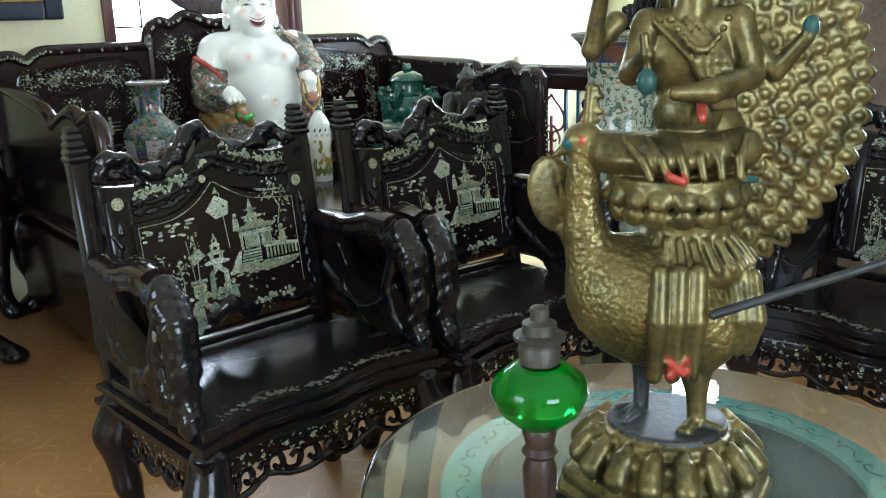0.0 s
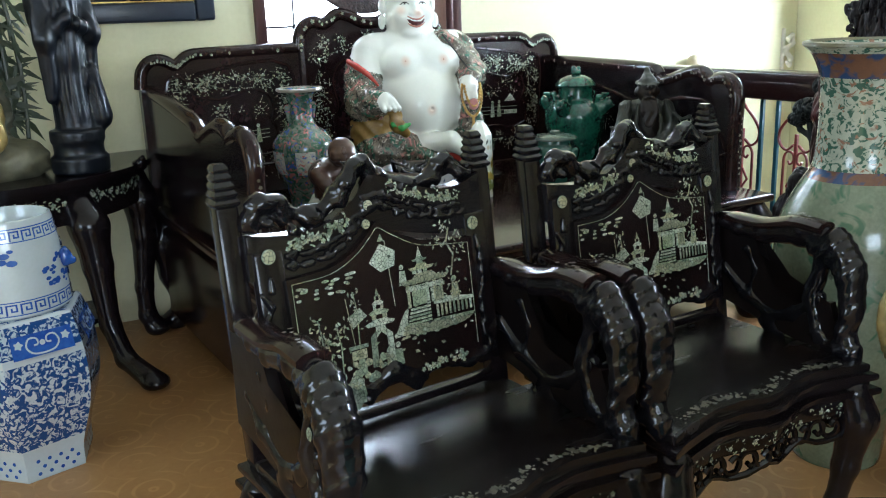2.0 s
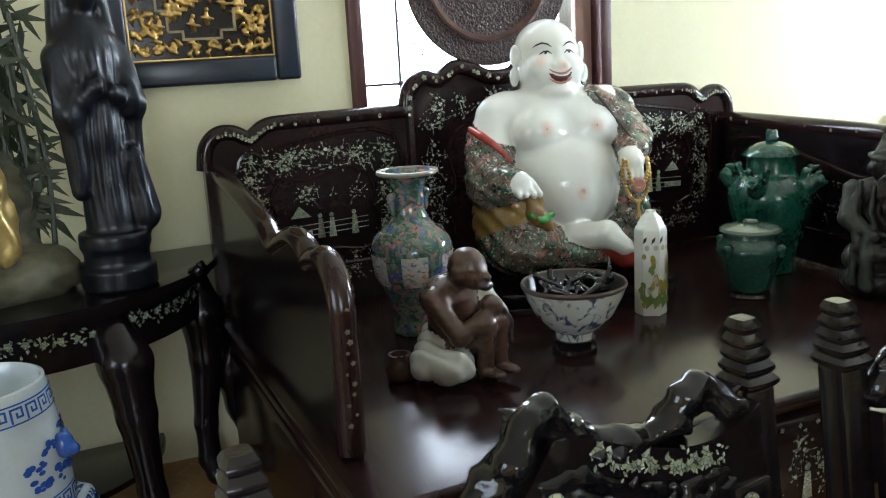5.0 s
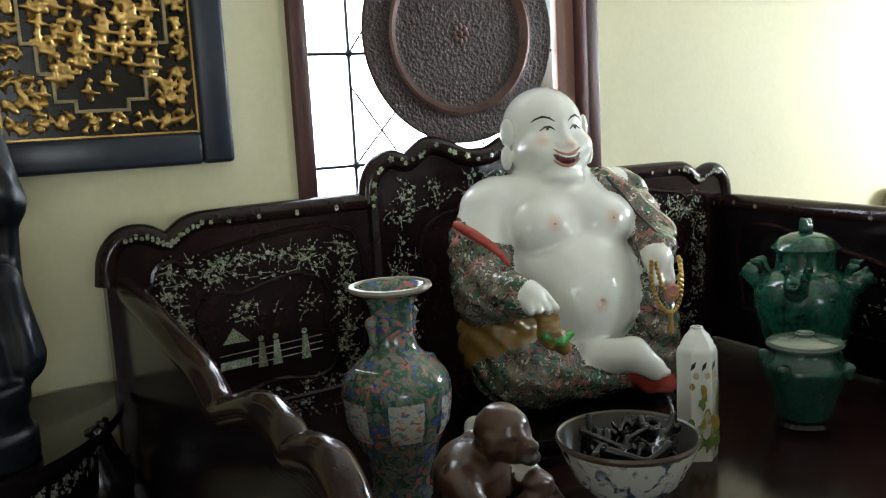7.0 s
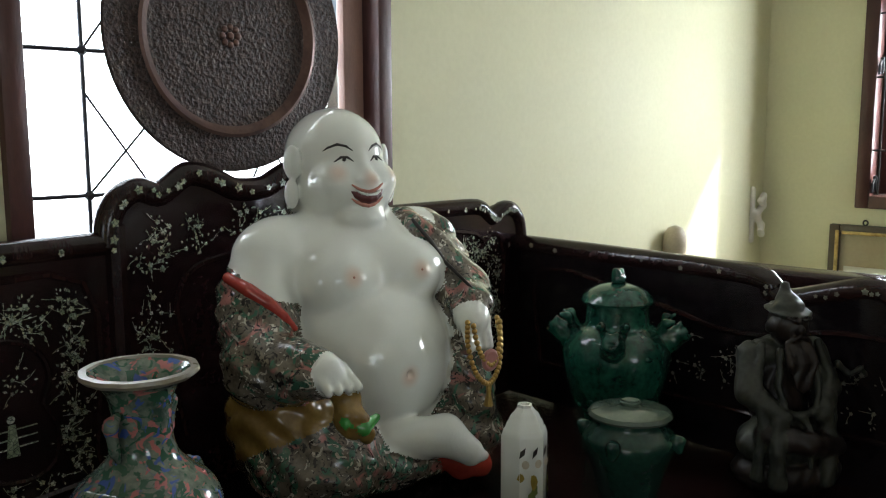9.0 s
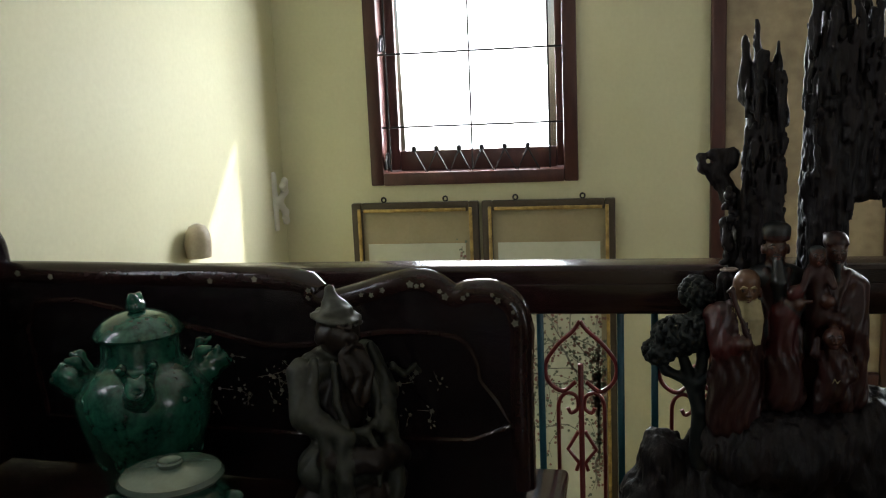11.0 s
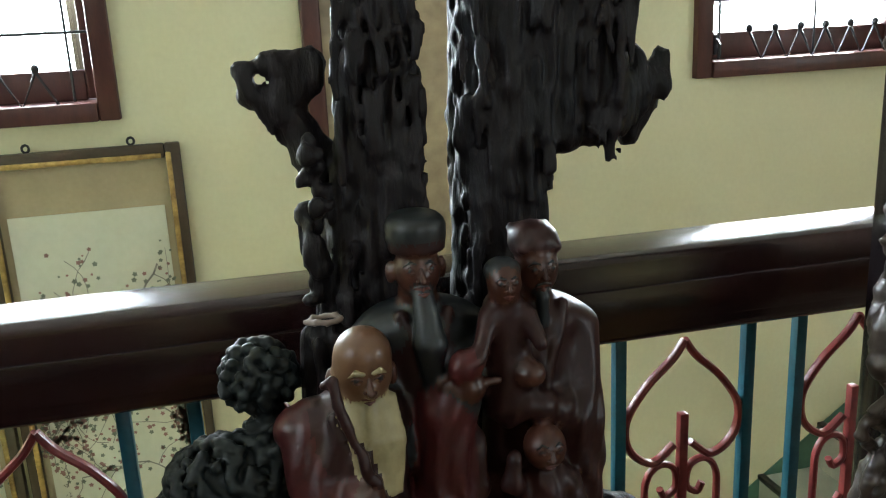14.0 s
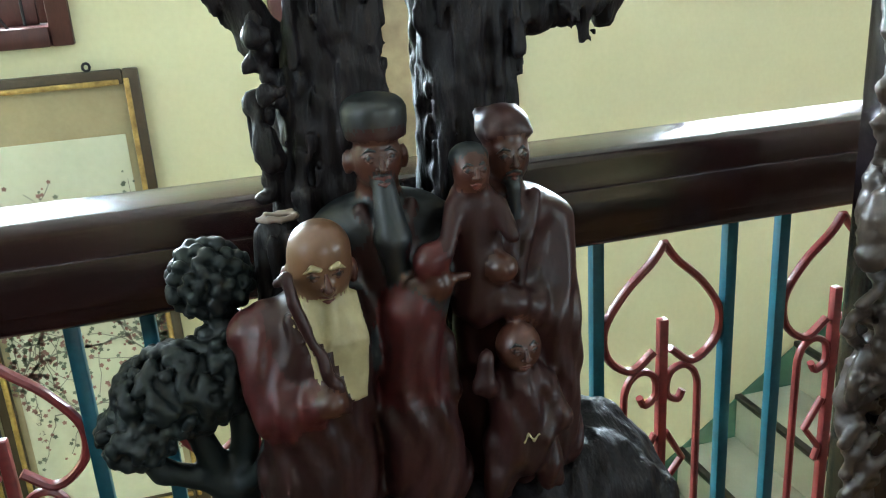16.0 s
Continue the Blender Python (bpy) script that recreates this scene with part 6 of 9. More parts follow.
green_pot(pose(4.45, 4.64, SEAT_Z))
CELADON = mat("grey_celadon", (0.050, 0.052, 0.040), 0.42, other=(0.014, 0.016, 0.012), scale=12, fine=90, bump=0.15, spec=0.3)
MONKBROWN = mat("brown_clay", (0.095, 0.05, 0.032), 0.28, other=(0.05, 0.028, 0.02), scale=10, fine=80, bump=0.12, coat=0.2)
CLOTHWHITE = mat("white_glazed_cloth", (0.60, 0.62, 0.58), 0.2, vary=0.15, scale=9, bump=0.08, coat=0.3)


def crouching_monk(m):
    s = Clay(0.012)
    s.ball((0.0, 0.02, 0.02), (0.12, 0.09, 0.03), 2)
    s.ball((0, 0.03, 0.15), (0.07, 0.06, 0.10))
    s.ball((-0.01, 0.035, 0.21), (0.085, 0.06, 0.055))
    s.limb((-0.085, 0.02, 0.215), (-0.075, -0.05, 0.13), 0.028, 0.022).limb((-0.075, -0.05, 0.13), (0.005, -0.095, 0.19), 0.022, 0.017)
    s.limb((0.08, 0.02, 0.22), (0.085, -0.04, 0.15), 0.032, 0.03, 1).limb((0.07, -0.04, 0.15), (0.015, -0.095, 0.195), 0.02, 0.016)
    s.limb((-0.04, 0.0, 0.07), (-0.02, -0.085, 0.15), 0.034, 0.028).limb((-0.02, -0.085, 0.15), (-0.02, -0.08, 0.035), 0.026, 0.02)
    s.limb((0.045, 0.0, 0.07), (0.03, -0.085, 0.15), 0.034, 0.028).limb((0.03, -0.085, 0.15), (0.03, -0.085, 0.035), 0.026, 0.02)
    s.ball((-0.02, -0.105, 0.032), (0.02, 0.035, 0.012)).ball((0.03, -0.11, 0.032), (0.02, 0.035, 0.012))
    s.ball((0.0, -0.085, 0.205), (0.026, 0.02, 0.018))
    s.ball((-0.01, -0.03, 0.285), (0.045, 0.05, 0.05)).ball((-0.008, -0.055, 0.262), (0.034, 0.03, 0.03))
    s.ball((-0.008, -0.088, 0.268), (0.009, 0.010, 0.010)).ball((-0.008, -0.085, 0.245), (0.022, 0.012, 0.012), 3)
    for q in (-1, 1):
        s.ball((-0.01 + q * 0.045, -0.03, 0.275), (0.008, 0.012, 0.018))
        s.hole((-0.01 + q * 0.018, -0.09, 0.285), (0.010, 0.010, 0.005))
    s.path([(0.05, 0.05, 0.25), (0.085, 0.03, 0.2), (0.09, 0.03, 0.1), (0.1, 0.0, 0.045)], [0.03, 0.035, 0.04, 0.05], 1)
    s.path([(-0.10, -0.02, 0.05), (-0.08, -0.05, 0.06), (-0.11, 0.03, 0.06), (0.0, 0.07, 0.08)], [0.035, 0.035, 0.04, 0.06], 1)
    s.path([(0.02, -0.105, 0.19), (0.05, -0.11, 0.15), (0.045, -0.115, 0.10)], [0.007, 0.007, 0.006], 3, 0.002)
    ob = part("monk_figure", s.mesh("monk_figure", [MONKBROWN, CLOTHWHITE, CARVED, INK], 0.005, lambda p, kind: np.where(kind == 1, 0.003 * np.sin(p[:, 0] * 150 + p[:, 2] * 60), 0.0007 * np.sin(p[:, 2] * 300))), None)
    ob.matrix_world = m
    return tagged(ob, "brown glazed crouching monk figure with white robe on a rock", "figurine")


crouching_monk(pose(3.36, 4.51, SEAT_Z, 0, 0, 25) @ Matrix.Scale(1.03, 4))


def bearded_fairy(m):
    s = Clay(0.008)
    s.ball((0.02, 0.0, 0.05), (0.13, 0.09, 0.055), 1).ball((0.0, -0.01, 0.12), (0.11, 0.075, 0.06))
    s.ball((0, 0.015, 0.23), (0.070, 0.050, 0.12), 1).ball((0, 0.02, 0.315), (0.082, 0.045, 0.04))
    for q in (-1, 1):
        s.path([(q * 0.082, 0.01, 0.32), (q * 0.098, -0.02, 0.24), (q * 0.050, -0.075, 0.195)], [0.028, 0.030, 0.020])
        s.path([(q * 0.070, -0.02, 0.345), (q * 0.092, -0.035, 0.27), (q * 0.085, -0.06, 0.18), (q * 0.095, -0.06, 0.06)], [0.009, 0.011, 0.012, 0.014], 0, 0.003)
        s.path([(q * 0.040, -0.04, 0.335), (q * 0.050, -0.055, 0.26), (q * 0.035, -0.075, 0.19)], [0.007, 0.008, 0.006], 0, 0.002)
        s.path([(q * 0.062, -0.075, 0.19), (q * 0.066, -0.085, 0.12), (q * 0.060, -0.085, 0.05)], [0.016, 0.018, 0.020], 0, 0.003)
        s.ball((q * 0.043, -0.005, 0.383), (0.008, 0.012, 0.016), 1, k=0.002)
        s.limb((q * 0.008, -0.056, 0.402), (q * 0.030, -0.046, 0.406), 0.0045, 0.003, 1, 0.001)
        s.hole((q * 0.017, -0.056, 0.393), (0.009, 0.008, 0.004))
        s.path([(q * 0.002, -0.058, 0.366), (q * 0.020, -0.054, 0.360), (q * 0.030, -0.046, 0.345)], [0.005, 0.005, 0.003], 1, 0.001)
    s.path([(-0.07, -0.055, 0.155), (0.0, -0.095, 0.14), (0.08, -0.075, 0.125)], [0.030, 0.026, 0.028], 1, 0.006)
    s.path([(-0.055, -0.06, 0.205), (0, -0.075, 0.195), (0.055, -0.06, 0.205)], [0.008, 0.010, 0.008], 0, 0.002)
    s.path([(0.005, -0.075, 0.195), (0.010, -0.10, 0.15), (0.004, -0.105, 0.09)], [0.007, 0.008, 0.005], 0, 0.002)
    s.ball((0, -0.008, 0.385), (0.043, 0.045, 0.046), 1, k=0.004).ball((0, -0.054, 0.380), (0.010, 0.011, 0.012), 1, k=0.003)
    for k in range(-3, 4):
        s.path([(0.009 * k, -0.048, 0.352), (0.010 * k, -0.066, 0.31), (0.005 * k, -0.072, 0.245 + 0.004 * abs(k))], [0.007, 0.008, 0.003], 1, 0.002)
    s.limb((0, -0.002, 0.425), (0.0, 0.010, 0.458), 0.036, 0.012).ball((0, -0.004, 0.417), (0.050, 0.052, 0.009), 0, (8, 0, 0), 0.002).ball((0, 0.012, 0.470), 0.010, 0, k=0.004)
    s.path([(0.10, -0.05, 0.30), (0.125, -0.06, 0.275), (0.16, -0.05, 0.285), (0.185, -0.05, 0.262)], [0.008, 0.006, 0.006, 0.005], 0, 0.002)
    ob = part("bearded_figure", s.mesh("bearded_figure", [CELADON, mat("dark_brown_glaze", (0.020, 0.013, 0.010), 0.35, other=(0.010, 0.008, 0.007), scale=14, bump=0.12, spec=0.35)], 0.004, folds(0.0012, 190, 60)), None)
    ob.matrix_world = m
    return tagged(ob, "grey-green glazed bearded figure in a pointed hat", "figurine")


bearded_fairy(pose(4.76, 4.41, SEAT_Z, 0, 0, -35) @ Matrix.Scale(1.05, 4))
b = bmesh.new()
lathe(b, [(0.025, 0), (0.036, 0.01), (0.04, 0.035), (0.028, 0.055), (0.026, 0.07), (0.03, 0.074), (0.022, 0.074), (0.02, 0.05)], 24)
tagged(part("small_jar", b, MONKBROWN), "small brown glazed jar beside the monk figure", "jar").matrix_world = pose(3.205, 4.57, SEAT_Z)

# ---------- altar table, its statues, and the garden stool ----------
BRONZE_BLACK = mat("black_bronze", (0.014, 0.017, 0.024), 0.30, 0.35, other=(0.006, 0.008, 0.012), scale=10, fine=70, bump=0.12)


def altar_table(m):
    t = thing("altar_table", "dark half-round altar table with pearl inlaid frieze", "table", "", m)
    rng = random.Random(5)
    arc = [(-0.64, 0.0)] + [(0.64 * math.cos(radians(a)), 0.64 * math.sin(radians(a))) for a in range(180, 361, 6)]
    for n, top, th, by in (("tabletop", 0.785, 0.026, 1.0), ("edge_moulding", 0.757, 0.02, 0.965), ("frieze", 0.735, 0.12, 0.92)):
        b = bmesh.new()
        plate(b, [(x * by, y * by) for x, y in arc[1:]], top, th, 0.006)
        part(n, b, LACQUER, t)
    for s in (-1, 1):
        b = bmesh.new()
        tube(b, curve_points([(s * 0.50, -0.37, 0.775), (s * 0.515, -0.38, 0.785), (s * 0.525, -0.385, 0.80), (s * 0.53, -0.39, 0.815)], 3), [0.02, 0.02, 0.016, 0.007], 8)
        part("upturned_end", b, LACQUER, t)
    bm = bmesh.new()
    for a in range(186, 354, 4):
        c, s = math.cos(radians(a)), math.sin(radians(a))
        u = Vector((-math.sin(radians(a)), math.cos(radians(a)), 0))
        d = Deco(plane_at((0.64 * 0.921 * c, 0.64 * 0.921 * s, 0.70), u, (0, 0, 1)), 0.0015, bm)
        for k in range(9):
            d.leaf(rng.uniform(-0.03, 0.03), rng.uniform(-0.022, 0.022), rng.random() * 6.28, rng.uniform(0.008, 0.018), 0.5)
        d.flower(0, rng.uniform(-0.01, 0.01), 0.013, 0, 5, rng)
    part("inlay", bm, PEARL, t, "pearl flowers along the frieze", 0)["kind"] = "stuff"
    for a in (200, 244, 296, 340):
        c, s = math.cos(radians(a)), math.sin(radians(a))
        leg = Clay(0.02)
        at = lambda r, z: (0.64 * r * c, 0.64 * r * s, z)
        leg.path([at(0.86, 0.70), at(0.97, 0.60), at(1.0, 0.45), at(1.04, 0.22), at(1.14, 0.09), at(1.34, 0.035)] if 220 < a < 320 else [at(0.86, 0.70), at(0.9, 0.60), at(0.9, 0.45), at(0.86, 0.22), at(0.86, 0.09), at(0.9, 0.035)], [0.06, 0.07, 0.052, 0.036, 0.036, 0.042])
        leg.ball(at(1.38 if 220 < a < 320 else 0.92, 0.03), (0.05, 0.05, 0.03))
        part("leg", leg.mesh("leg", [LACQUER], 0.009), None, t, "cabriole leg with claw foot")
    b = bmesh.new()
    plate(b, [(x * 0.62, y * 0.62 - 0.05) for x, y in arc[1:]], 0.16, 0.02)
    part("lower_shelf", b, LACQUER, t)
    return t


altar_table(pose(2.31, 5.545, 0) @ Matrix.Diagonal((1.0, 1.0, 0.968, 1.0)))


def robed_lady(m):
    """A tall standing robed figure on a drum base."""
    s = Clay(0.02)
    s.disc((0, 0, 0.03), 0.125, 0.03, 0.006).disc((0, 0, 0.085), 0.108, 0.03, 0.008).disc((0, 0, 0.135), 0.118, 0.022, 0.010)
    s.limb((0, 0.0, 0.15), (-0.01, 0.0, 0.42), 0.085, 0.085).limb((-0.01, 0, 0.42), (-0.015, 0.0, 0.62), 0.09, 0.095)
    s.ball((-0.015, 0, 0.63), (0.115, 0.075, 0.09)).limb((-0.015, 0, 0.68), (-0.015, 0, 0.75), 0.06, 0.03)
    s.limb((-0.12, -0.01, 0.62), (-0.115, -0.05, 0.48), 0.042, 0.05).limb((-0.115, -0.05, 0.48), (-0.03, -0.1, 0.55), 0.035, 0.028)
    s.limb((0.09, -0.01, 0.62), (0.10, -0.05, 0.50), 0.042, 0.045).limb((0.10, -0.05, 0.50), (0.02, -0.1, 0.53), 0.035, 0.026)
    s.limb((-0.11, -0.04, 0.48), (-0.10, -0.03, 0.28), 0.045, 0.03).limb((0.10, -0.03, 0.5), (0.115, -0.01, 0.30), 0.04, 0.02)
    s.limb((0.07, -0.06, 0.35), (0.10, -0.05, 0.20), 0.04, 0.05)
    s.ball((-0.01, -0.01, 0.80), (0.052, 0.058, 0.07)).ball((-0.01, 0.01, 0.87), (0.055, 0.055, 0.05)).limb((-0.01, 0.01, 0.9), (-0.01, 0.01, 0.95), 0.03, 0.012)
    s.limb((-0.07, 0.02, 0.85), (-0.09, 0.02, 0.66), 0.03, 0.035).limb((0.05, 0.02, 0.85), (0.07, 0.02, 0.66), 0.03, 0.035)
    def pleats(p, kind):
        a = np.arctan2(p[:, 1], p[:, 0])
        on = np.clip((p[:, 2] - 0.17) * 12, 0, 1) * np.clip((0.70 - p[:, 2]) * 9, 0, 1)
        return on * (0.006 * np.abs(np.sin(a * 9 + 2.0 * np.sin(p[:, 2] * 7) + p[:, 2] * 8)) + 0.004 * grain(p, (0.03, 0.03, 0.07)))
    ob = part("robed_statue", s.mesh("robed_statue", [BRONZE_BLACK], 0.006, pleats), None)
    ob.matrix_world = m
    return tagged(ob, "tall black robed statue on a round base", "statue")


robed_lady(pose(2.61, 5.13, 0.761, 0, 0, 15) @ Matrix.Diagonal((0.80, 0.85, 1.0, 1.0)))
ROCKGREY = mat("painted_rock", (0.15, 0.14, 0.09), 0.5, other=(0.07, 0.075, 0.05), scale=9, fine=60, bump=0.35)
BAMBOO = mat("dark_bamboo_leaf", (0.045, 0.06, 0.03), 0.4, other=(0.02, 0.03, 0.015), scale=20, bump=0.15)
GILT = mat("gilt_robe", (0.52, 0.40, 0.15), 0.34, 0.55, other=(0.30, 0.21, 0.07), scale=14, fine=90, bump=0.15)


def grotto(m):
    """A gilt robed figure before a rock with bamboo stems."""
    rock = Clay(0.03)
    rng = random.Random(9)
    rock.ball((0, 0, 0.03), (0.22, 0.12, 0.06)).ball((0.1, -0.02, 0.06), (0.10, 0.10, 0.06)).ball((0.03, 0.04, 0.20), (0.10, 0.06, 0.18)).ball((-0.02, 0.05, 0.42), (0.09, 0.05, 0.25))
    for k in range(8):
        rock.ball((rng.uniform(-0.18, 0.18), rng.uniform(-0.1, 0.02), rng.uniform(0.03, 0.09)), rng.uniform(0.03, 0.05))
    a = rock.mesh("rock", [ROCKGREY], 0.009, lambda p, kind: 0.006 * np.sin(p[:, 0] * 60 + 2 * np.sin(p[:, 2] * 50)) * np.sin(p[:, 2] * 55 + p[:, 1] * 30))
    g = Clay(0.014)
    g.limb((-0.05, -0.05, 0.10), (-0.05, -0.05, 0.33), 0.07, 0.06).ball((-0.05, -0.05, 0.37), (0.075, 0.045, 0.06)).limb((-0.115, -0.05, 0.38), (-0.10, -0.10, 0.28), 0.028, 0.034).limb((0.015, -0.05, 0.38), (0.01, -0.10, 0.28), 0.028, 0.036)
    g.limb((0.02, -0.08, 0.28), (0.03, -0.07, 0.13), 0.036, 0.045).ball((-0.05, -0.055, 0.46), (0.036, 0.04, 0.046)).ball((-0.05, -0.05, 0.51), (0.03, 0.03, 0.03))
    c = g.mesh("gilt", [GILT], 0.006, folds(0.004, 130, 20))
    b = bmesh.new()
    for k in range(7):
        x, y = 0.09 + 0.012 * k - 0.02 * (k % 3), 0.03 + 0.02 * (k % 2)
        top = 0.55 + 0.06 * (k % 4)
        tube(b, curve_points([(x, y, 0.05), (x + 0.01, y, top * 0.5), (x + 0.025 * (k % 3 - 1), y, top)], 4), 0.007, 6)
        for j in range(26):
            z = rng.uniform(0.18, top)
            a0, ln = rng.uniform(-2.2, 0.4), rng.uniform(0.05, 0.12)
            u = Vector((math.cos(a0) * 0.9, rng.uniform(-0.5, 0.3), math.sin(a0))) * ln
            w = Vector((-u.z, 0.2 * ln, u.x)) * 0.10
            p = Vector((x, y, z))
            v = [b.verts.new(q) for q in (p, p + u * 0.4 + w, p + u, p + u * 0.4 - w)]
            b.faces.new(v)
    d = to_mesh("stems", b, BAMBOO, 0)
    ob = part("gilt_grotto_statue", joined("gilt_grotto_statue", [a, c, d]), None)
    ob.matrix_world = m
    return tagged(ob, "gilt robed figure on a painted rock with dark bamboo", "statue")


grotto(pose(2.285, 5.19, 0.761, 0, 0, 10) @ Matrix.Scale(1.12, 4))
BLUEWHITE = speckled(mat("blue_and_white_glaze", (0.46, 0.53, 0.58), 0.12, vary=0.10, scale=6, bump=0.02, coat=0.5), (0.018, 0.062, 0.20), 46, 0.53, shape="NOISE", soft=0.03)
PALEGLAZE = mat("bluish_white_glaze", (0.50, 0.57, 0.60), 0.12, vary=0.10, scale=6, bump=0.015, coat=0.5)
COBALT = mat("cobalt_paint", (0.02, 0.06, 0.30), 0.16, other=(0.04, 0.12, 0.40), scale=25, coat=0.4)


def garden_stool(m):
    s = thing("garden_stool", "hexagonal blue and white porcelain garden stool", "stool", "", m)
    six = lambda a, i: 1.0 / math.cos((a % (math.pi / 3)) - math.pi / 6) * 0.955
    prof = [(0.15, 0.0), (0.154, 0.01), (0.158, 0.08), (0.196, 0.20), (0.208, 0.30), (0.20, 0.40), (0.182, 0.475), (0.174, 0.492), (0.164, 0.496)]
    fine = [(p.x, p.z) for p in curve_points([(r, 0, z) for r, z in prof], 4)]
    b = bmesh.new()
    lathe(b, fine, 60, wave=six, mats=lambda i: 1 if fine[i][1] < 0.085 or 0.375 < fine[i][1] < 0.392 or fine[i][1] > 0.485 else 0)
    body = part("body", b, [BLUEWHITE, PALEGLAZE], s)
    rng = random.Random(2)
    for k in range(6):
        a = radians(60 * k + 30)
        n = Vector((math.cos(a), math.sin(a), 0))
        bm = bmesh.new()
        d = Deco(plane_at(n * 0.1495, (-n.y, n.x, 0), (0, 0, 1)), 0.0015, bm)
        for j in range(3):
            for i in range(4):
                d.disc(-0.05 + 0.033 * i + (0.016 if j % 2 else 0), 0.022 + 0.02 * j, 0.006, None, 0, 8)
        part("base_dots", bm, COBALT, body, "", 0)["kind"] = "stuff"
        bm = bmesh.new()
        d = Deco(plane_at(n * 0.191 + Vector((0, 0, 0.425)), (-n.y, n.x, 0), Vector((-n.x * 0.33, -n.y * 0.33, 1))), 0.005, bm)
        d.rect(-0.085, -0.03, 0.085, 0.035, 0)
        for q in (-1, 1):
            d.lift = 0.0065
            d.line([(q * p[0], p[1]) for p in outline([(0.0, -0.025), (0.03, -0.02), (0.045, 0.0), (0.035, 0.022), (0.015, 0.02), (0.012, 0.004), (0.024, 0.002)], 3)], 0.005, 1)
            d.flower(q * 0.065, 0.01, 0.014, 1, 5, rng)
        d.disc(0, 0.005, 0.008, None, 1)
        part("painted_band", bm, [COBALT, PALEGLAZE], body, "cobalt band with white scrolls", 0)
    return s


garden_stool(pose(2.255, 4.44, 0, 0, 0, 12))


def key_pattern(bm, radius, z, h, count):
    """A Greek key round a pot, drawn in short strokes just off its wall."""
    w = 2 * math.pi / count
    for k in range(count):
        pts = [(0, 0), (0, 1), (0.72, 1), (0.72, 0.32), (0.36, 0.32), (0.36, 0.62)]
        for (x0, y0), (x1, y1) in zip(pts, pts[1:]):
            t = 0.07
            xa, xb, ya, yb = min(x0, x1) - t, max(x0, x1) + t, min(y0, y1) - t * 1.2, max(y0, y1) + t * 1.2
            v = []
            for x, y in ((xa, ya), (xb, ya), (xb, yb), (xa, yb)):
                r = radius(z + y * h) + 0.001
                a = (k + 0.1 + x * 0.95) * w
                v.append(bm.verts.new((r * math.cos(a), r * math.sin(a), z + y * h)))
            bm.faces.new(v)


def blue_pot(m):
    p = thing("blue_and_white_pot", "tapered blue and white porcelain pot on the garden stool", "pot", "", m)
    prof = [(0.152, 0.0), (0.158, 0.006), (0.153, 0.10), (0.142, 0.20), (0.132, 0.265), (0.130, 0.272), (0.124, 0.274), (0.121, 0.268), (0.121, 0.12)]
    b = bmesh.new()
    lathe(b, prof, 56)
    body = part("body", b, PALEGLAZE, p)
    radius = lambda z: 0.0012 + float(np.interp(z, (0.006, 0.10, 0.20, 0.265), (0.158, 0.153, 0.142, 0.132)))
    bm = bmesh.new()
    key_pattern(bm, radius, 0.018, 0.026, 26)
    key_pattern(bm, radius, 0.222, 0.024, 26)
    part("key_band", bm, COBALT, body, "cobalt key pattern", 0)["kind"] = "stuff"
    bm = bmesh.new()
    rng = random.Random(6)
    for z in (0.012, 0.05, 0.216, 0.252):
        n = 56
        for k in range(n):
            v = [bm.verts.new(((radius(z + dz) + 0.001) * math.cos(6.2832 * q / n), (radius(z + dz) + 0.001) * math.sin(6.2832 * q / n), z + dz)) for q, dz in ((k, 0), (k + 1, 0), (k + 1, 0.003), (k, 0.003))]
            bm.faces.new(v)
    for k in range(26):
        a0, z0 = rng.random() * 6.28, rng.uniform(0.075, 0.20)
        big = k % 5 == 0
        for j in range(10):
            a, z = a0 + rng.gauss(0, 0.16 if big else 0.07), z0 + rng.gauss(0, 0.012 if big else 0.005)
            r = radius(z) + 0.001
            s = rng.uniform(0.006, 0.017 if big else 0.010)
            d = Deco(plane_at((r * math.cos(a), r * math.sin(a), z), (-math.sin(a), math.cos(a), 0), (-0.093 * math.cos(a), -0.093 * math.sin(a), 1)), 0.0008, bm)
            d.disc(0, 0, s, s * 0.6, 0, 8)
    part("painted_beast", bm, COBALT, body, "cobalt lions and clouds", 0)["kind"] = "stuff"
    for s in (-1, 1):
        h = Clay(0.006)
        h.ball((s * 0.156, 0, 0.135), (0.02, 0.022, 0.028)).ball((s * 0.173, 0, 0.125), (0.014, 0.014, 0.012)).ball((s * 0.155, 0.012, 0.158), 0.008).ball((s * 0.155, -0.012, 0.158), 0.008)
        part("lion_handle", h.mesh("lion_handle", [COBALT], 0.004), None, p, "cobalt lion mask handle")
    return p


blue_pot(pose(2.26, 4.44, 0.4965, 0, 0, -22))

# ---------- on the walls ----------
NAVY = mat("navy_lacquered_frame", (0.018, 0.026, 0.045), 0.32, other=(0.012, 0.017, 0.03), scale=8, bump=0.05)


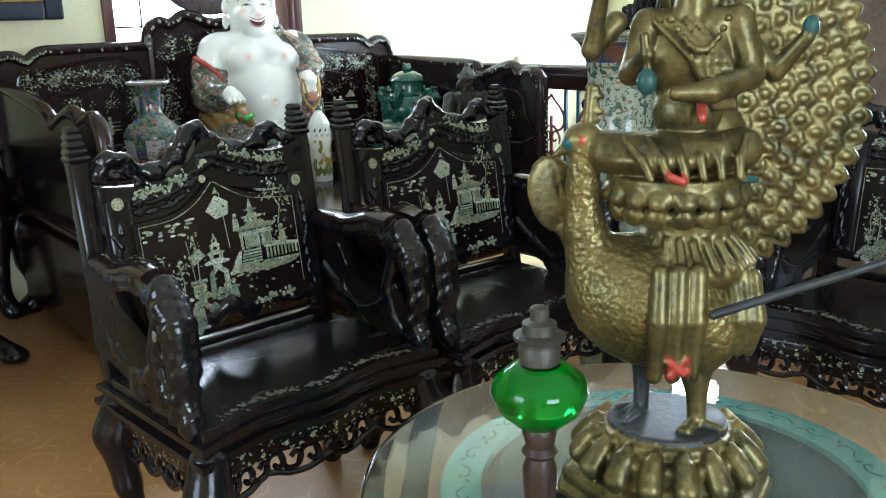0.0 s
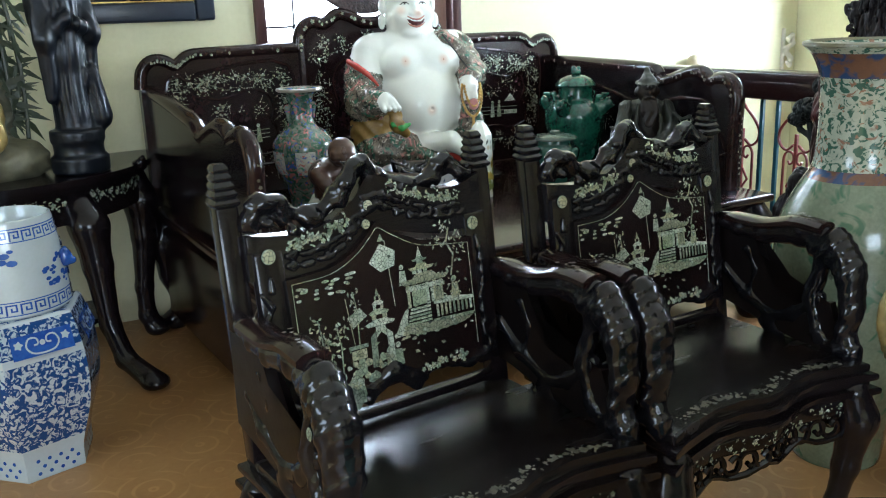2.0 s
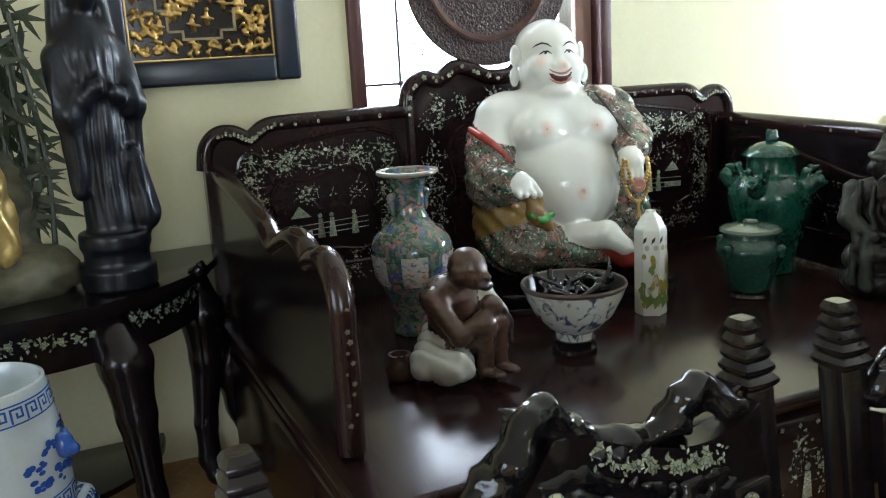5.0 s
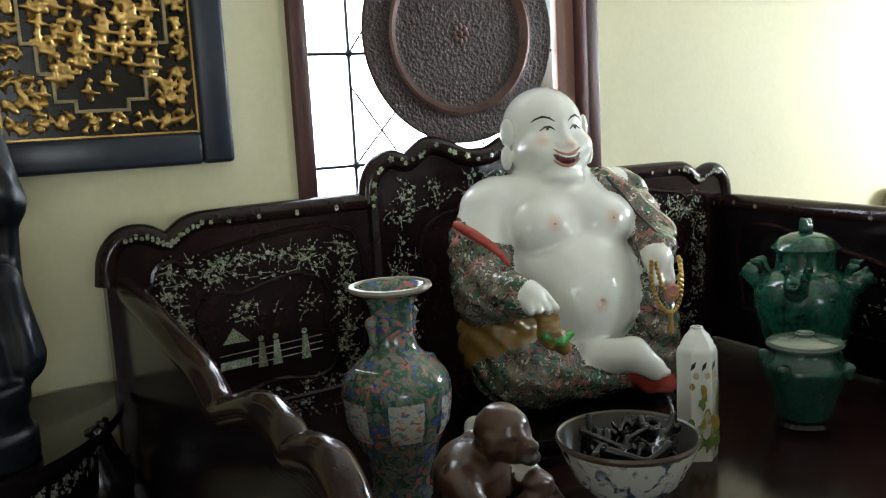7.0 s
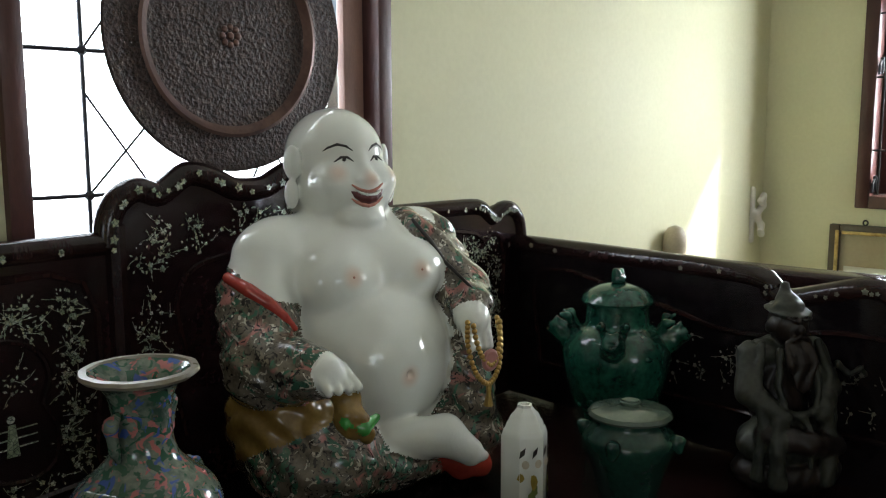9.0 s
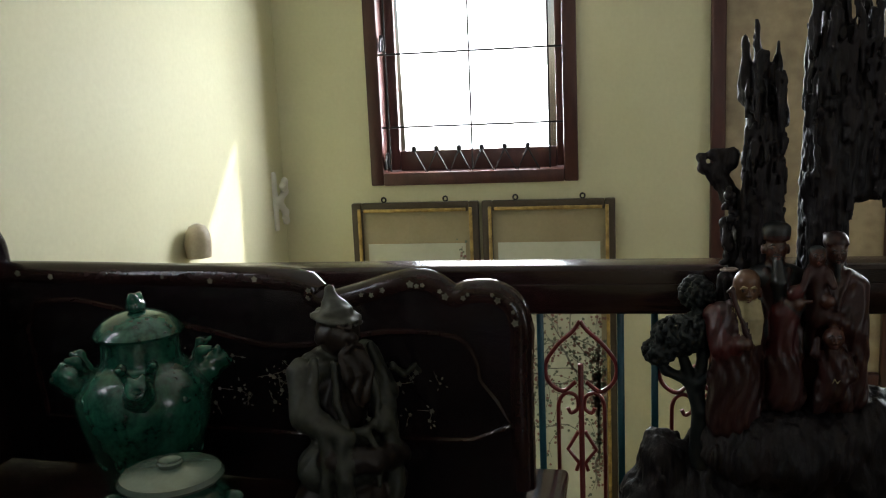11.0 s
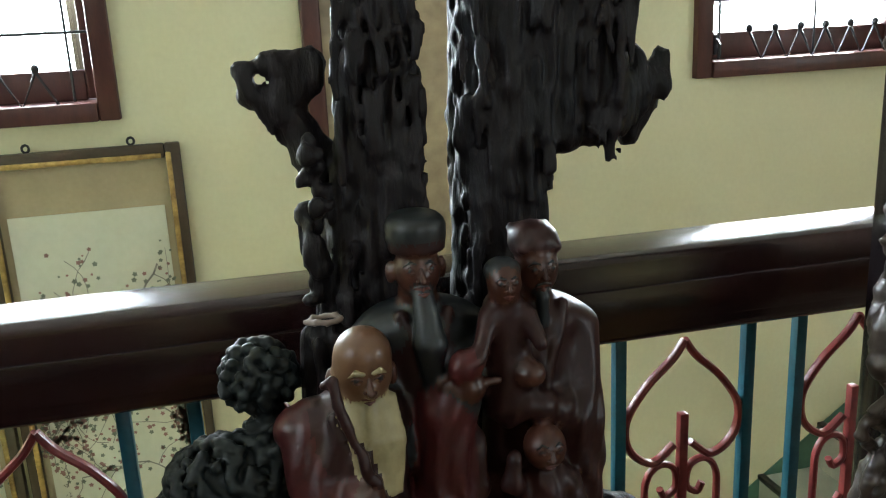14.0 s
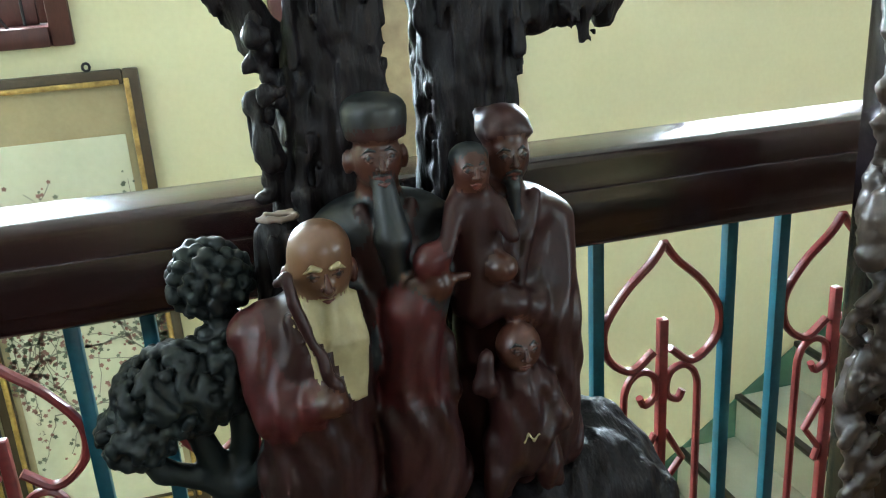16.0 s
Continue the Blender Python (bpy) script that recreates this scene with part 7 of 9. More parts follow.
def gilt_panel(m):
    p = thing("gilt_carved_panel", "gilt carved wood relief in a navy frame", "wall panel", "", m)
    w, h = 0.62, 0.78
    for n, c, s in (("frame_side", (-w / 2 + 0.04, -0.02, h / 2), (0.08, 0.045, h)), ("frame_side", (w / 2 - 0.04, -0.02, h / 2), (0.08, 0.045, h)), ("frame_rail", (0, -0.0205, 0.04), (w - 0.16, 0.043, 0.08)), ("frame_rail", (0, -0.0205, h - 0.04), (w - 0.16, 0.043, 0.08))):
        b = bmesh.new()
        box(b, c, s, 0.012, segments=3)
        part(n, b, NAVY, p)
    b = bmesh.new()
    box(b, (0, -0.008, h / 2), (w - 0.16, 0.016, h - 0.16))
    part("backing", b, LACQUER, p)
    b = bmesh.new()
    for c, s in (((0, -0.022, 0.084), (w - 0.165, 0.006, 0.005)), ((0, -0.022, h - 0.084), (w - 0.165, 0.006, 0.005)), ((-w / 2 + 0.084, -0.022, h / 2), (0.005, 0.006, h - 0.165)), ((w / 2 - 0.084, -0.022, h / 2), (0.005, 0.006, h - 0.165))):
        box(b, c, s)
    part("gilt_fillet", b, GOLD, p)
    b = bmesh.new()
    half = [(0.06, 0.145), (0.06, 0.17), (0.105, 0.17), (0.105, 0.235), (0.135, 0.235), (0.135, 0.305), (0.165, 0.305), (0.165, 0.48), (0.135, 0.48), (0.135, 0.55), (0.105, 0.55), (0.105, 0.61), (0.06, 0.61), (0.06, 0.64)]
    for s in (-1, 1):
        for (x0, z0), (x1, z1) in zip(half, half[1:]):
            box(b, (s * (x0 + x1) / 2, -0.024, (z0 + z1) / 2), (abs(x1 - x0) + 0.008, 0.018, abs(z1 - z0) + 0.008))
    for z in (0.145, 0.64):
        box(b, (0, -0.024, z), (0.12, 0.018, 0.008))
    part("stepped_border", b, mat("dull_gilt", (0.30, 0.24, 0.13), 0.45, 0.4, scale=20, bump=0.2), p, "stepped gilt border")
    rng = random.Random(17)
    def scroll(n, seeds, label):
        c = Clay(0.006)
        for x, z in seeds:
            for k in range(9):
                a = rng.random() * 6.28
                r = rng.uniform(0.010, 0.026)
                c.path([(x, -0.02, z), (x + r * math.cos(a), -0.028, z + r * math.sin(a)), (x + 1.4 * r * math.cos(a + 0.7), -0.02, z + 1.4 * r * math.sin(a + 0.7))], [0.003, 0.0065, 0.002], 0, 0.002)
            c.ball((x, -0.028, z), 0.007, k=0.002)
        part(n, c.mesh(n, [GOLD], 0.0036), None, p, label)
    edge = [(s * 0.19, z) for s in (-1, 1) for z in (0.12, 0.17, 0.22, 0.28, 0.34, 0.40, 0.46, 0.52, 0.58, 0.64)] + [(x, z) for x in (-0.14, -0.09, -0.03, 0.03, 0.09, 0.14) for z in (0.118, 0.665)] + [(s * 0.15, z) for s in (-1, 1) for z in (0.17, 0.21, 0.59, 0.62)]
    scroll("leaf_carving", edge, "gilt scrolling leaves")
    f = Clay(0.006)
    for k in range(110):
        x, z = rng.uniform(-0.14, 0.14), rng.uniform(0.17, 0.6)
        f.limb((x, -0.02, z), (x + rng.uniform(-0.008, 0.008), -0.03, z + 0.03), 0.009, 0.007, 0, 0.003).ball((x, -0.032, z + 0.043), 0.008, k=0.003)
        f.limb((x - 0.018, -0.028, z + 0.02), (x + 0.018, -0.03, z + 0.012), 0.005, 0.005)
    for k in range(16):
        x, z = rng.uniform(-0.12, 0.12), rng.uniform(0.2, 0.6)
        f.limb((x, -0.018, z), (x + rng.choice((0.04, 0.0)), -0.018, z + rng.choice((0.0, 0.05))), 0.006, 0.006)
    part("figure_carving", f.mesh("figure_carving", [GOLD], 0.004), None, p, "gilt carved court figures")
    return p


gilt_panel(pose(2.99, wall_y(2.99), 1.283, 0, 0, WALL_TURN))
COPPER = mat("hammered_copper", (0.060, 0.034, 0.027), 0.55, 0.2, other=(0.028, 0.016, 0.014), scale=70, fine=190, bump=1.0)
scaled_relief(speckled(COPPER, (0.022, 0.013, 0.011), 70, 0.46, shape="NOISE", soft=0.05), 95, 0.6)
COPPER_RIM = mat("worn_copper", (0.13, 0.075, 0.06), 0.36, 0.6, other=(0.07, 0.04, 0.035), scale=9, fine=90, bump=0.15)


def copper_plate(m):
    p = thing("copper_plate", "large embossed copper plate hanging in the window", "plate", "", m)
    turn = Matrix.Rotation(radians(90), 4, "X")
    def disc(n, prof, mt, parent, label="", caps=False):
        b = bmesh.new()
        lathe(b, prof, 72, caps=caps)
        bmesh.ops.transform(b, matrix=turn, verts=b.verts)
        return part(n, b, mt, parent, label)
    rim = disc("rim", [(0.20, 0.0), (0.325, 0.014), (0.33, 0.018), (0.325, 0.022), (0.262, 0.014), (0.245, 0.022), (0.236, 0.014), (0.20, 0.008)], COPPER, p, "engraved rim")
    disc("ring", [(0.236, 0.012), (0.246, 0.024), (0.238, 0.0265), (0.222, 0.013), (0.21, 0.006)], COPPER_RIM, rim, "polished ring")
    well = disc("well", [(0.215, 0.002), (0.214, 0.009), (0.1, 0.0095), (0.02, 0.01)], COPPER, p, "hammered centre", True)
    b = bmesh.new()
    for k in range(8):
        ball(b, (0.022 * math.cos(k * 0.785), -0.011, 0.022 * math.sin(k * 0.785)), (0.009, 0.005, 0.009), 8, 6)
    ball(b, (0, -0.011, 0), (0.010, 0.007, 0.010), 8, 6)
    part("rosette", b, COPPER_RIM, well, "raised rosette")
    b = bmesh.new()
    tube(b, [(0, 0.006, 0.32), (0, 0.03, 0.66)], 0.002, 6)
    part("hanging_wire", b, IRON, p)
    return p


copper_plate(pose(3.995, wall_y(3.995) - 0.02, 1.605, 0, 0, WALL_TURN) @ Matrix.Scale(0.965, 4))
GILTWOOD = mat("gilt_picture_frame", (0.66, 0.47, 0.16), 0.34, 0.5, other=(0.24, 0.16, 0.06), scale=16, fine=90, bump=0.2)
DARKFRAME = mat("dark_frame_edge", (0.07, 0.05, 0.03), 0.4, scale=14, bump=0.2)
SILK = mat("faded_silk_mount", (0.44, 0.38, 0.24), 0.3, other=(0.37, 0.32, 0.20), scale=5, fine=70, bump=0.03, coat=0.3)
PAPER = mat("aged_painting_paper", (0.70, 0.72, 0.60), 0.3, other=(0.62, 0.64, 0.52), scale=4, fine=50, bump=0.03, coat=0.3)
INKWASH = mat("grey_ink_wash", (0.34, 0.35, 0.30), 0.5, scale=30, vary=0.5)
PLUM = mat("pink_blossom_wash", (0.36, 0.20, 0.18), 0.5, scale=40, vary=0.4)
PALELEAF = mat("grey_green_wash", (0.22, 0.26, 0.20), 0.5, scale=40, vary=0.4)


def scroll_picture(m, w, h, seed, hooks, writing):
    """A long framed ink painting; local x along the wall, face at -y, top at z = 0."""
    p = thing("framed_scroll_painting", "gilt framed scroll painting of a blossoming branch", "picture", "stairwell pictures", m)
    for n, c, s in (("frame_side", (-w / 2 + 0.022, -0.018, -h / 2), (0.044, 0.036, h)), ("frame_side", (w / 2 - 0.022, -0.018, -h / 2), (0.044, 0.036, h)), ("frame_rail", (0, -0.0175, -0.022), (w - 0.09, 0.035, 0.044)), ("frame_rail", (0, -0.0175, -h + 0.022), (w - 0.09, 0.035, 0.044))):
        b = bmesh.new()
        box(b, c, s, 0.006)
        f = part(n, b, DARKFRAME, p)
        b = bmesh.new()
        long = s[2] > s[0]
        inward = -math.copysign(0.013, c[0]) if long else 0
        up = 0 if long else (-0.013 if c[2] > -0.1 else 0.013)
        box(b, (c[0] + inward, -0.034, c[2] + up), (0.016 if long else s[0] - 0.02, 0.012, s[2] - 0.05 if long else 0.016), 0.004)
        part("gilt_slip", b, GILTWOOD, f, "gilt inner moulding")
    b = bmesh.new()
    box(b, (0, -0.006, -h / 2), (w - 0.088, 0.008, h - 0.088))
    part("mount", b, SILK, p)
    b = bmesh.new()
    box(b, (0, -0.012, -0.555 * h), (w - 0.13, 0.003, 0.85 * h))
    sheet = part("sheet", b, PAPER, p, "pale painting sheet")
    rng = random.Random(seed)
    d = Deco(plane_at((0, -0.0145, 0), (1, 0, 0), (0, 0, 1)), 0.001)
    def branch(x, z, a, n, wd):
        pts = [(x, z)]
        for k in range(n):
            a += rng.uniform(-0.5, 0.5)
            x, z = x + 0.035 * math.cos(a), z + 0.035 * math.sin(a)
            x = min(max(x, -w / 2 + 0.08), w / 2 - 0.08)
            pts.append((x, z))
            if n > 5 and k > 1 and rng.random() < 0.6:
                branch(x, z, a + rng.choice((-1, 1)) * rng.uniform(0.6, 1.2), n // 2, wd * 0.5)
            for j in range(2):
                q = rng.random()
                d.flower(x + rng.gauss(0, 0.02), z + rng.gauss(0, 0.02), rng.uniform(0.004, 0.010), 1 if q < 0.5 else 2, 5, rng)
        d.line(pts, wd * 0.6, 0)
    branch(w / 2 - 0.09, -h + 0.15, 2.0, 22, 0.016)
    branch(w / 2 - 0.10, -0.5 * h, 2.2, 12, 0.010)
    branch(0.06, -0.42 * h, -0.8, 9, 0.008)
    for k in range(16 if writing else 0):
        z = -0.45 * h - 0.032 * k
        for j in range(4):
            x0 = -w / 2 + 0.105 + rng.uniform(-0.006, 0.006)
            d.line([(x0, z + rng.uniform(-0.009, 0.009)), (x0 + rng.uniform(-0.009, 0.009), z + rng.uniform(-0.009, 0.009))], 0.0025, 0)
    part("brushwork", d.bm, [INKWASH, PLUM, PALELEAF], sheet, "grey branch with pink blossoms", 0)["kind"] = "stuff"
    for x in hooks:
        b = bmesh.new()
        tube(b, [(x + 0.010 * math.cos(k * 0.7), -0.016, 0.012 + 0.011 * math.sin(k * 0.7)) for k in range(10)], 0.004, 6)
        part("hanging_eye", b, IRON, p)
    return p


scroll_picture(pose(EAST - 0.004, 4.687, 0.953, 0, 0, -90), 0.575, 1.45, 3, (-0.14, 0.14), False)
scroll_picture(pose(EAST - 0.004, 4.097, 0.953, 0, 0, -90), 0.575, 1.45, 8, (-0.14, 0.15), True)


def tall_frame(m):
    p = thing("tall_framed_painting", "tall brown framed landscape painting", "picture", "", m)
    w, h = 0.75, 2.1
    for n, c, s in (("frame_side", (-w / 2 + 0.03, -0.02, h / 2), (0.06, 0.04, h)), ("frame_side", (w / 2 - 0.03, -0.02, h / 2), (0.06, 0.04, h)), ("frame_rail", (0, -0.0195, 0.03), (w - 0.12, 0.038, 0.06)), ("frame_rail", (0, -0.0195, h - 0.03), (w - 0.12, 0.038, 0.06))):
        b = bmesh.new()
        box(b, c, s, 0.01, segments=3)
        part(n, b, FRAMEWOOD, p)
    b = bmesh.new()
    box(b, (0, -0.008, h / 2), (w - 0.11, 0.01, h - 0.11))
    part("painting", b, mat("ochre_landscape", (0.46, 0.38, 0.24), 0.45, other=(0.26, 0.21, 0.14), scale=3.2, fine=20, bump=0.06, spread=(0.4, 0.6)), p, "faded ochre and grey landscape")
    return p


tall_frame(pose(EAST - 0.004, 3.045, 0.13, 0, 0, -90))
b = bmesh.new()
lathe(b, [(0.0, 0.0), (0.045, 0.004), (0.05, 0.05), (0.045, 0.09), (0.03, 0.118), (0.008, 0.128)], 24)
tagged(part("wall_knob", b, mat("cream_ceramic", (0.55, 0.48, 0.34), 0.4, scale=10)), "rounded cream ornament fixed to the wall", "ornament").matrix_world = pose(6.02, wall_y(6.02) - 0.045, 0.865)
s = Clay(0.01)
s.path([(0, 0, 0), (0.05, -0.01, 0.04), (0.03, -0.02, 0.09), (-0.01, -0.02, 0.07), (0.01, -0.02, 0.05)], [0.014, 0.016, 0.014, 0.012, 0.01])
s.path([(0, 0, 0), (0.04, -0.01, -0.05), (0.02, -0.02, -0.09), (-0.01, -0.02, -0.07)], [0.014, 0.016, 0.014, 0.010])
s.limb((0, 0.02, 0.12), (0, 0.02, -0.12), 0.014, 0.014)
tagged(part("scroll_bracket", s.mesh("scroll_bracket", [CEILING], 0.006), None), "white plaster scroll bracket on the stair wall", "bracket").matrix_world = pose(6.78, wall_y(6.78) - 0.025, 0.98)

# ---------- glass table, its basin, the bird statue and the lamp ----------
BRASS = mat("aged_brass", (0.25, 0.205, 0.08), 0.36, 0.72, other=(0.075, 0.07, 0.035), scale=22, fine=130, bump=0.2)
BRASS_SCALY = scaled_relief(mat("scaled_brass", (0.29, 0.235, 0.09), 0.36, 0.75, other=(0.11, 0.095, 0.04), scale=18, fine=130, bump=0.16), 130, 0.30)
BRASS_DARK = mat("dark_grey_metal", (0.07, 0.075, 0.08), 0.45, 0.5, other=(0.03, 0.035, 0.04), scale=14, fine=90, bump=0.3)
TURQUOISE = mat("turquoise_glaze", (0.16, 0.44, 0.40), 0.16, other=(0.10, 0.33, 0.31), scale=6, bump=0.02, coat=0.4)
DEEPTEAL = mat("deep_teal_glaze", (0.02, 0.13, 0.12), 0.14, other=(0.012, 0.08, 0.08), scale=6, coat=0.4)
TABLEGLASS = glass_material("table_glass", (0.80, 0.93, 0.88), 0.0, 1.5)


def basin_table(m):
    t = thing("glass_topped_basin_table", "round glass tabletop on a turquoise ceramic basin", "table", "", m)
    b = bmesh.new()
    prof = [(0.22, 0.0), (0.235, 0.01), (0.30, 0.12), (0.355, 0.28), (0.36, 0.40), (0.345, 0.46), (0.365, 0.485), (0.37, 0.495), (0.36, 0.499), (0.305, 0.497), (0.30, 0.485), (0.315, 0.40), (0.30, 0.25), (0.24, 0.10), (0.10, 0.06)]
    lathe(b, prof, 64, mats=lambda i: 1 if i > 9 else 0)
    basin = part("basin", b, [TURQUOISE, DEEPTEAL], t, "turquoise basin, deep teal inside")
    rng = random.Random(12)
    bm = bmesh.new()
    for k in range(30):
        a = 6.2832 * k / 30
        d = Deco(plane_at((0.335 * math.cos(a), 0.335 * math.sin(a), 0.4985), (-math.sin(a), math.cos(a), 0), (-math.cos(a), -math.sin(a), 0)), 0.0008, bm)
        s = 1 if k % 2 else -1
        d.line(outline([(-0.03, -0.006 * s), (-0.012, 0.010 * s), (0.008, 0.006 * s), (0.010, -0.006 * s), (0.0, -0.004 * s)], 3), 0.0035)
        d.leaf(0.015, 0.004 * s, 0.6 * s, 0.018, 0.4)
    part("painted_scroll", bm, DEEPTEAL, basin, "dark painted scrolls on the rim", 0)["kind"] = "stuff"
    b = bmesh.new()
    lathe(b, [(0.49, 0.5005), (0.499, 0.503), (0.5, 0.507), (0.499, 0.511), (0.49, 0.5125)], 96)
    top = part("glass_top", b, TABLEGLASS, t, "clear round glass top")
    return t


basin_table(pose(2.99, 1.98, 0))


def peacock_deity(m):
    """A brass bird with a fanned tail that carries a seated robed figure on a lotus."""
    s = Clay(0.006)
    for k in range(6):
        a, o = radians(60 * k), radians(60 * k + 60)
        for z, r, w in ((0.012, 0.155, 0.013), (0.036, 0.145, 0.016)):
            s.limb((r * math.cos(a), r * math.sin(a), z), (r * math.cos(o), r * math.sin(o), z), w, w, 0, 0.002)
    s.disc((0, 0, 0.028), 0.135, 0.028, 0.006).disc((0, 0, 0.07), 0.118, 0.03, 0.01).disc((0, 0, 0.10), 0.098, 0.02, 0.008)
    for k in range(16):
        a = 2 * math.pi * k / 16
        c, q = math.cos(a), math.sin(a)
        s.path([(0.090 * c, 0.090 * q, 0.114), (0.112 * c, 0.112 * q, 0.100), (0.132 * c, 0.132 * q, 0.074)], [0.008, 0.016, 0.019], 0, 0.002)
        s.path([(0.108 * c, 0.108 * q, 0.117), (0.128 * c, 0.128 * q, 0.094), (0.140 * c, 0.140 * q, 0.074)], [0.006, 0.010, 0.010], 0, 0.001)
    s.disc((0, 0, 0.121), 0.090, 0.009, 0.004, 1, 0.001)
    # feet, legs, body
    s.path([(0.037, -0.03, 0.135), (0.037, -0.028, 0.165), (0.034, -0.025, 0.21), (0.025, -0.02, 0.26)], [0.014, 0.014, 0.022, 0.042])
    # The far leg and its claws take the darker metal tone.
    s.path([(-0.035, 0.025, 0.135), (-0.035, 0.025, 0.18), (-0.03, 0.02, 0.25)], [0.012, 0.012, 0.03], 1)
    for k in (-1, 0, 1):
        s.limb((0.037, -0.03, 0.137), (0.015 + 0.014 * abs(k), -0.062 + 0.006 * abs(k), 0.134), 0.008, 0.006, 0, 0.002) if k == 0 else s.limb((0.037, -0.03, 0.137), (0.037 + 0.032 * k, -0.058, 0.134), 0.008, 0.005, 0, 0.002)
        s.limb((-0.035, 0.025, 0.137), (-0.07, 0.005 + 0.024 * k, 0.134), 0.008, 0.005, 1, 0.002)
    s.ball((-0.025, 0, 0.318), (0.125, 0.098, 0.100), 4, (0, 12, 0), 0.02).ball((-0.095, 0, 0.345), (0.060, 0.062, 0.075), 4, k=0.02).ball((0.05, -0.01, 0.29), (0.050, 0.075, 0.070), 4, k=0.02)
    s.path([(-0.112, 0, 0.37), (-0.130, 0, 0.43), (-0.133, 0, 0.49), (-0.131, 0, 0.545)], [0.045, 0.030, 0.023, 0.022], 4)
    s.ball((-0.133, 0, 0.560), (0.030, 0.023, 0.024)).limb((-0.148, 0, 0.556), (-0.176, 0, 0.537), 0.015, 0.003, 0)
    for q in (-1, 1):
        s.ball((-0.140, q * 0.022, 0.562), 0.0035, 3, k=0.001).ball((-0.156, q * 0.010, 0.556), (0.010, 0.006, 0.007), 2, k=0.002)
    s.limb((-0.127, 0, 0.575), (-0.124, 0, 0.635), 0.010, 0.006)
    for k in range(5):
        s.ball((-0.120 + 0.005 * (k % 2), 0, 0.588 + 0.011 * k), (0.012, 0.007, 0.006), 0, k=0.001)
    s.ball((-0.170, 0.035, 0.475), (0.042, 0.007, 0.062), 0, (0, -18, 18), 0.002).limb((-0.150, 0.035, 0.42), (-0.12, 0.03, 0.38), 0.016, 0.03)
    for k in range(5):
        s.limb((-0.150, 0.030, 0.425), (-0.150 - 0.05 * math.sin(0.3 * k), 0.029, 0.425 + 0.095 * math.cos(0.28 * k)), 0.004, 0.0025, 0, 0.001)
    # saddle cloth, stem and lotus
    s.ball((0.03, 0, 0.375), (0.088, 0.084, 0.036)).disc((0.02, 0, 0.425), 0.062, 0.035, 0.012, 0, 0.02)
    for k in range(22):
        a = 2 * math.pi * k / 22
        s.limb((0.02 + 0.062 * math.cos(a), 0.062 * math.sin(a), 0.422), (0.03 + 0.084 * math.cos(a), 0.082 * math.sin(a), 0.385), 0.006, 0.007, 0, 0.002)
    for x in (-0.038, -0.012, 0.014):
        s.path([(x, -0.088, 0.385), (x - 0.004, -0.104, 0.32), (x - 0.006, -0.094, 0.235)], [0.013, 0.015, 0.011], 0, 0.004)
    s.limb((-0.026, -0.104, 0.260), (-0.006, -0.104, 0.244), 0.006, 0.006, 3, 0.001).limb((-0.006, -0.104, 0.262), (-0.026, -0.104, 0.240), 0.005, 0.005, 3, 0.001)
    for x in (0.07, 0.085, 0.10):
        s.path([(x, -0.06, 0.37), (x + 0.004, -0.075, 0.31), (x - 0.004, -0.066, 0.26)], [0.010, 0.012, 0.008], 0, 0.003)
    s.disc((0, 0, 0.462), 0.082, 0.014, 0.006).disc((0, 0, 0.503), 0.098, 0.010, 0.004)
    for z, r, n, up in ((0.460, 0.084, 15, -0.006), (0.486, 0.092, 17, 0.010)):
        for k in range(n):
            a = 2 * math.pi * (k + 0.5 * (up > 0)) / n
            c, q = math.cos(a), math.sin(a)
            s.ball((r * c, r * q, z), (0.012, 0.019, 0.017), 0, (0, 0, math.degrees(a)), 0.001)
            s.ball(((r + 0.009) * c, (r + 0.009) * q, z - up * 0.5), (0.006, 0.013, 0.010), 0, (0, 0, math.degrees(a)), 0.001)
    # seated figure
    figure = len(s.lumps)
    s.ball((-0.01, -0.005, 0.535), (0.098, 0.078, 0.026)).limb((0.07, -0.02, 0.54), (-0.045, -0.065, 0.535), 0.026, 0.018).limb((-0.085, -0.015, 0.54), (0.03, -0.07, 0.545), 0.026, 0.016)
    s.ball((0.012, 0.005, 0.585), (0.042, 0.034, 0.040)).ball((0.012, 0.005, 0.645), (0.056, 0.034, 0.046), 0, k=0.012).limb((-0.035, 0.005, 0.685), (0.062, 0.005, 0.685), 0.020, 0.020, 0, 0.012)
    s.limb((0.012, 0.0, 0.70), (0.012, -0.002, 0.735), 0.022, 0.018)
    s.ball((0.012, -0.008, 0.768), (0.032, 0.034, 0.040)).limb((0.012, 0, 0.805), (0.012, 0, 0.862), 0.034, 0.010)
    for q in (-1, 1):
        s.path([(0.012 + q * 0.033, 0, 0.775), (0.012 + q * 0.038, -0.004, 0.74)], [0.008, 0.006], 0, 0.002)
    s.path([(0.066, 0.002, 0.688), (0.080, -0.012, 0.625), (0.020, -0.062, 0.612), (-0.02, -0.066, 0.612)], [0.020, 0.016, 0.014, 0.009], 0, 0.004)
    s.path([(-0.040, 0.002, 0.688), (-0.062, -0.02, 0.632), (-0.052, -0.06, 0.655)], [0.018, 0.014, 0.009], 0, 0.004).ball((-0.052, -0.062, 0.625), (0.012, 0.010, 0.015), 2, k=0.002).limb((-0.052, -0.062, 0.64), (-0.056, -0.06, 0.675), 0.005, 0.006, 0, 0.002)
    s.path([(0.075, 0.012, 0.672), (0.112, 0.0, 0.628), (0.140, -0.02, 0.668)], [0.014, 0.012, 0.009], 0, 0.004).ball((0.143, -0.022, 0.680), (0.010, 0.008, 0.013), 2, k=0.002)
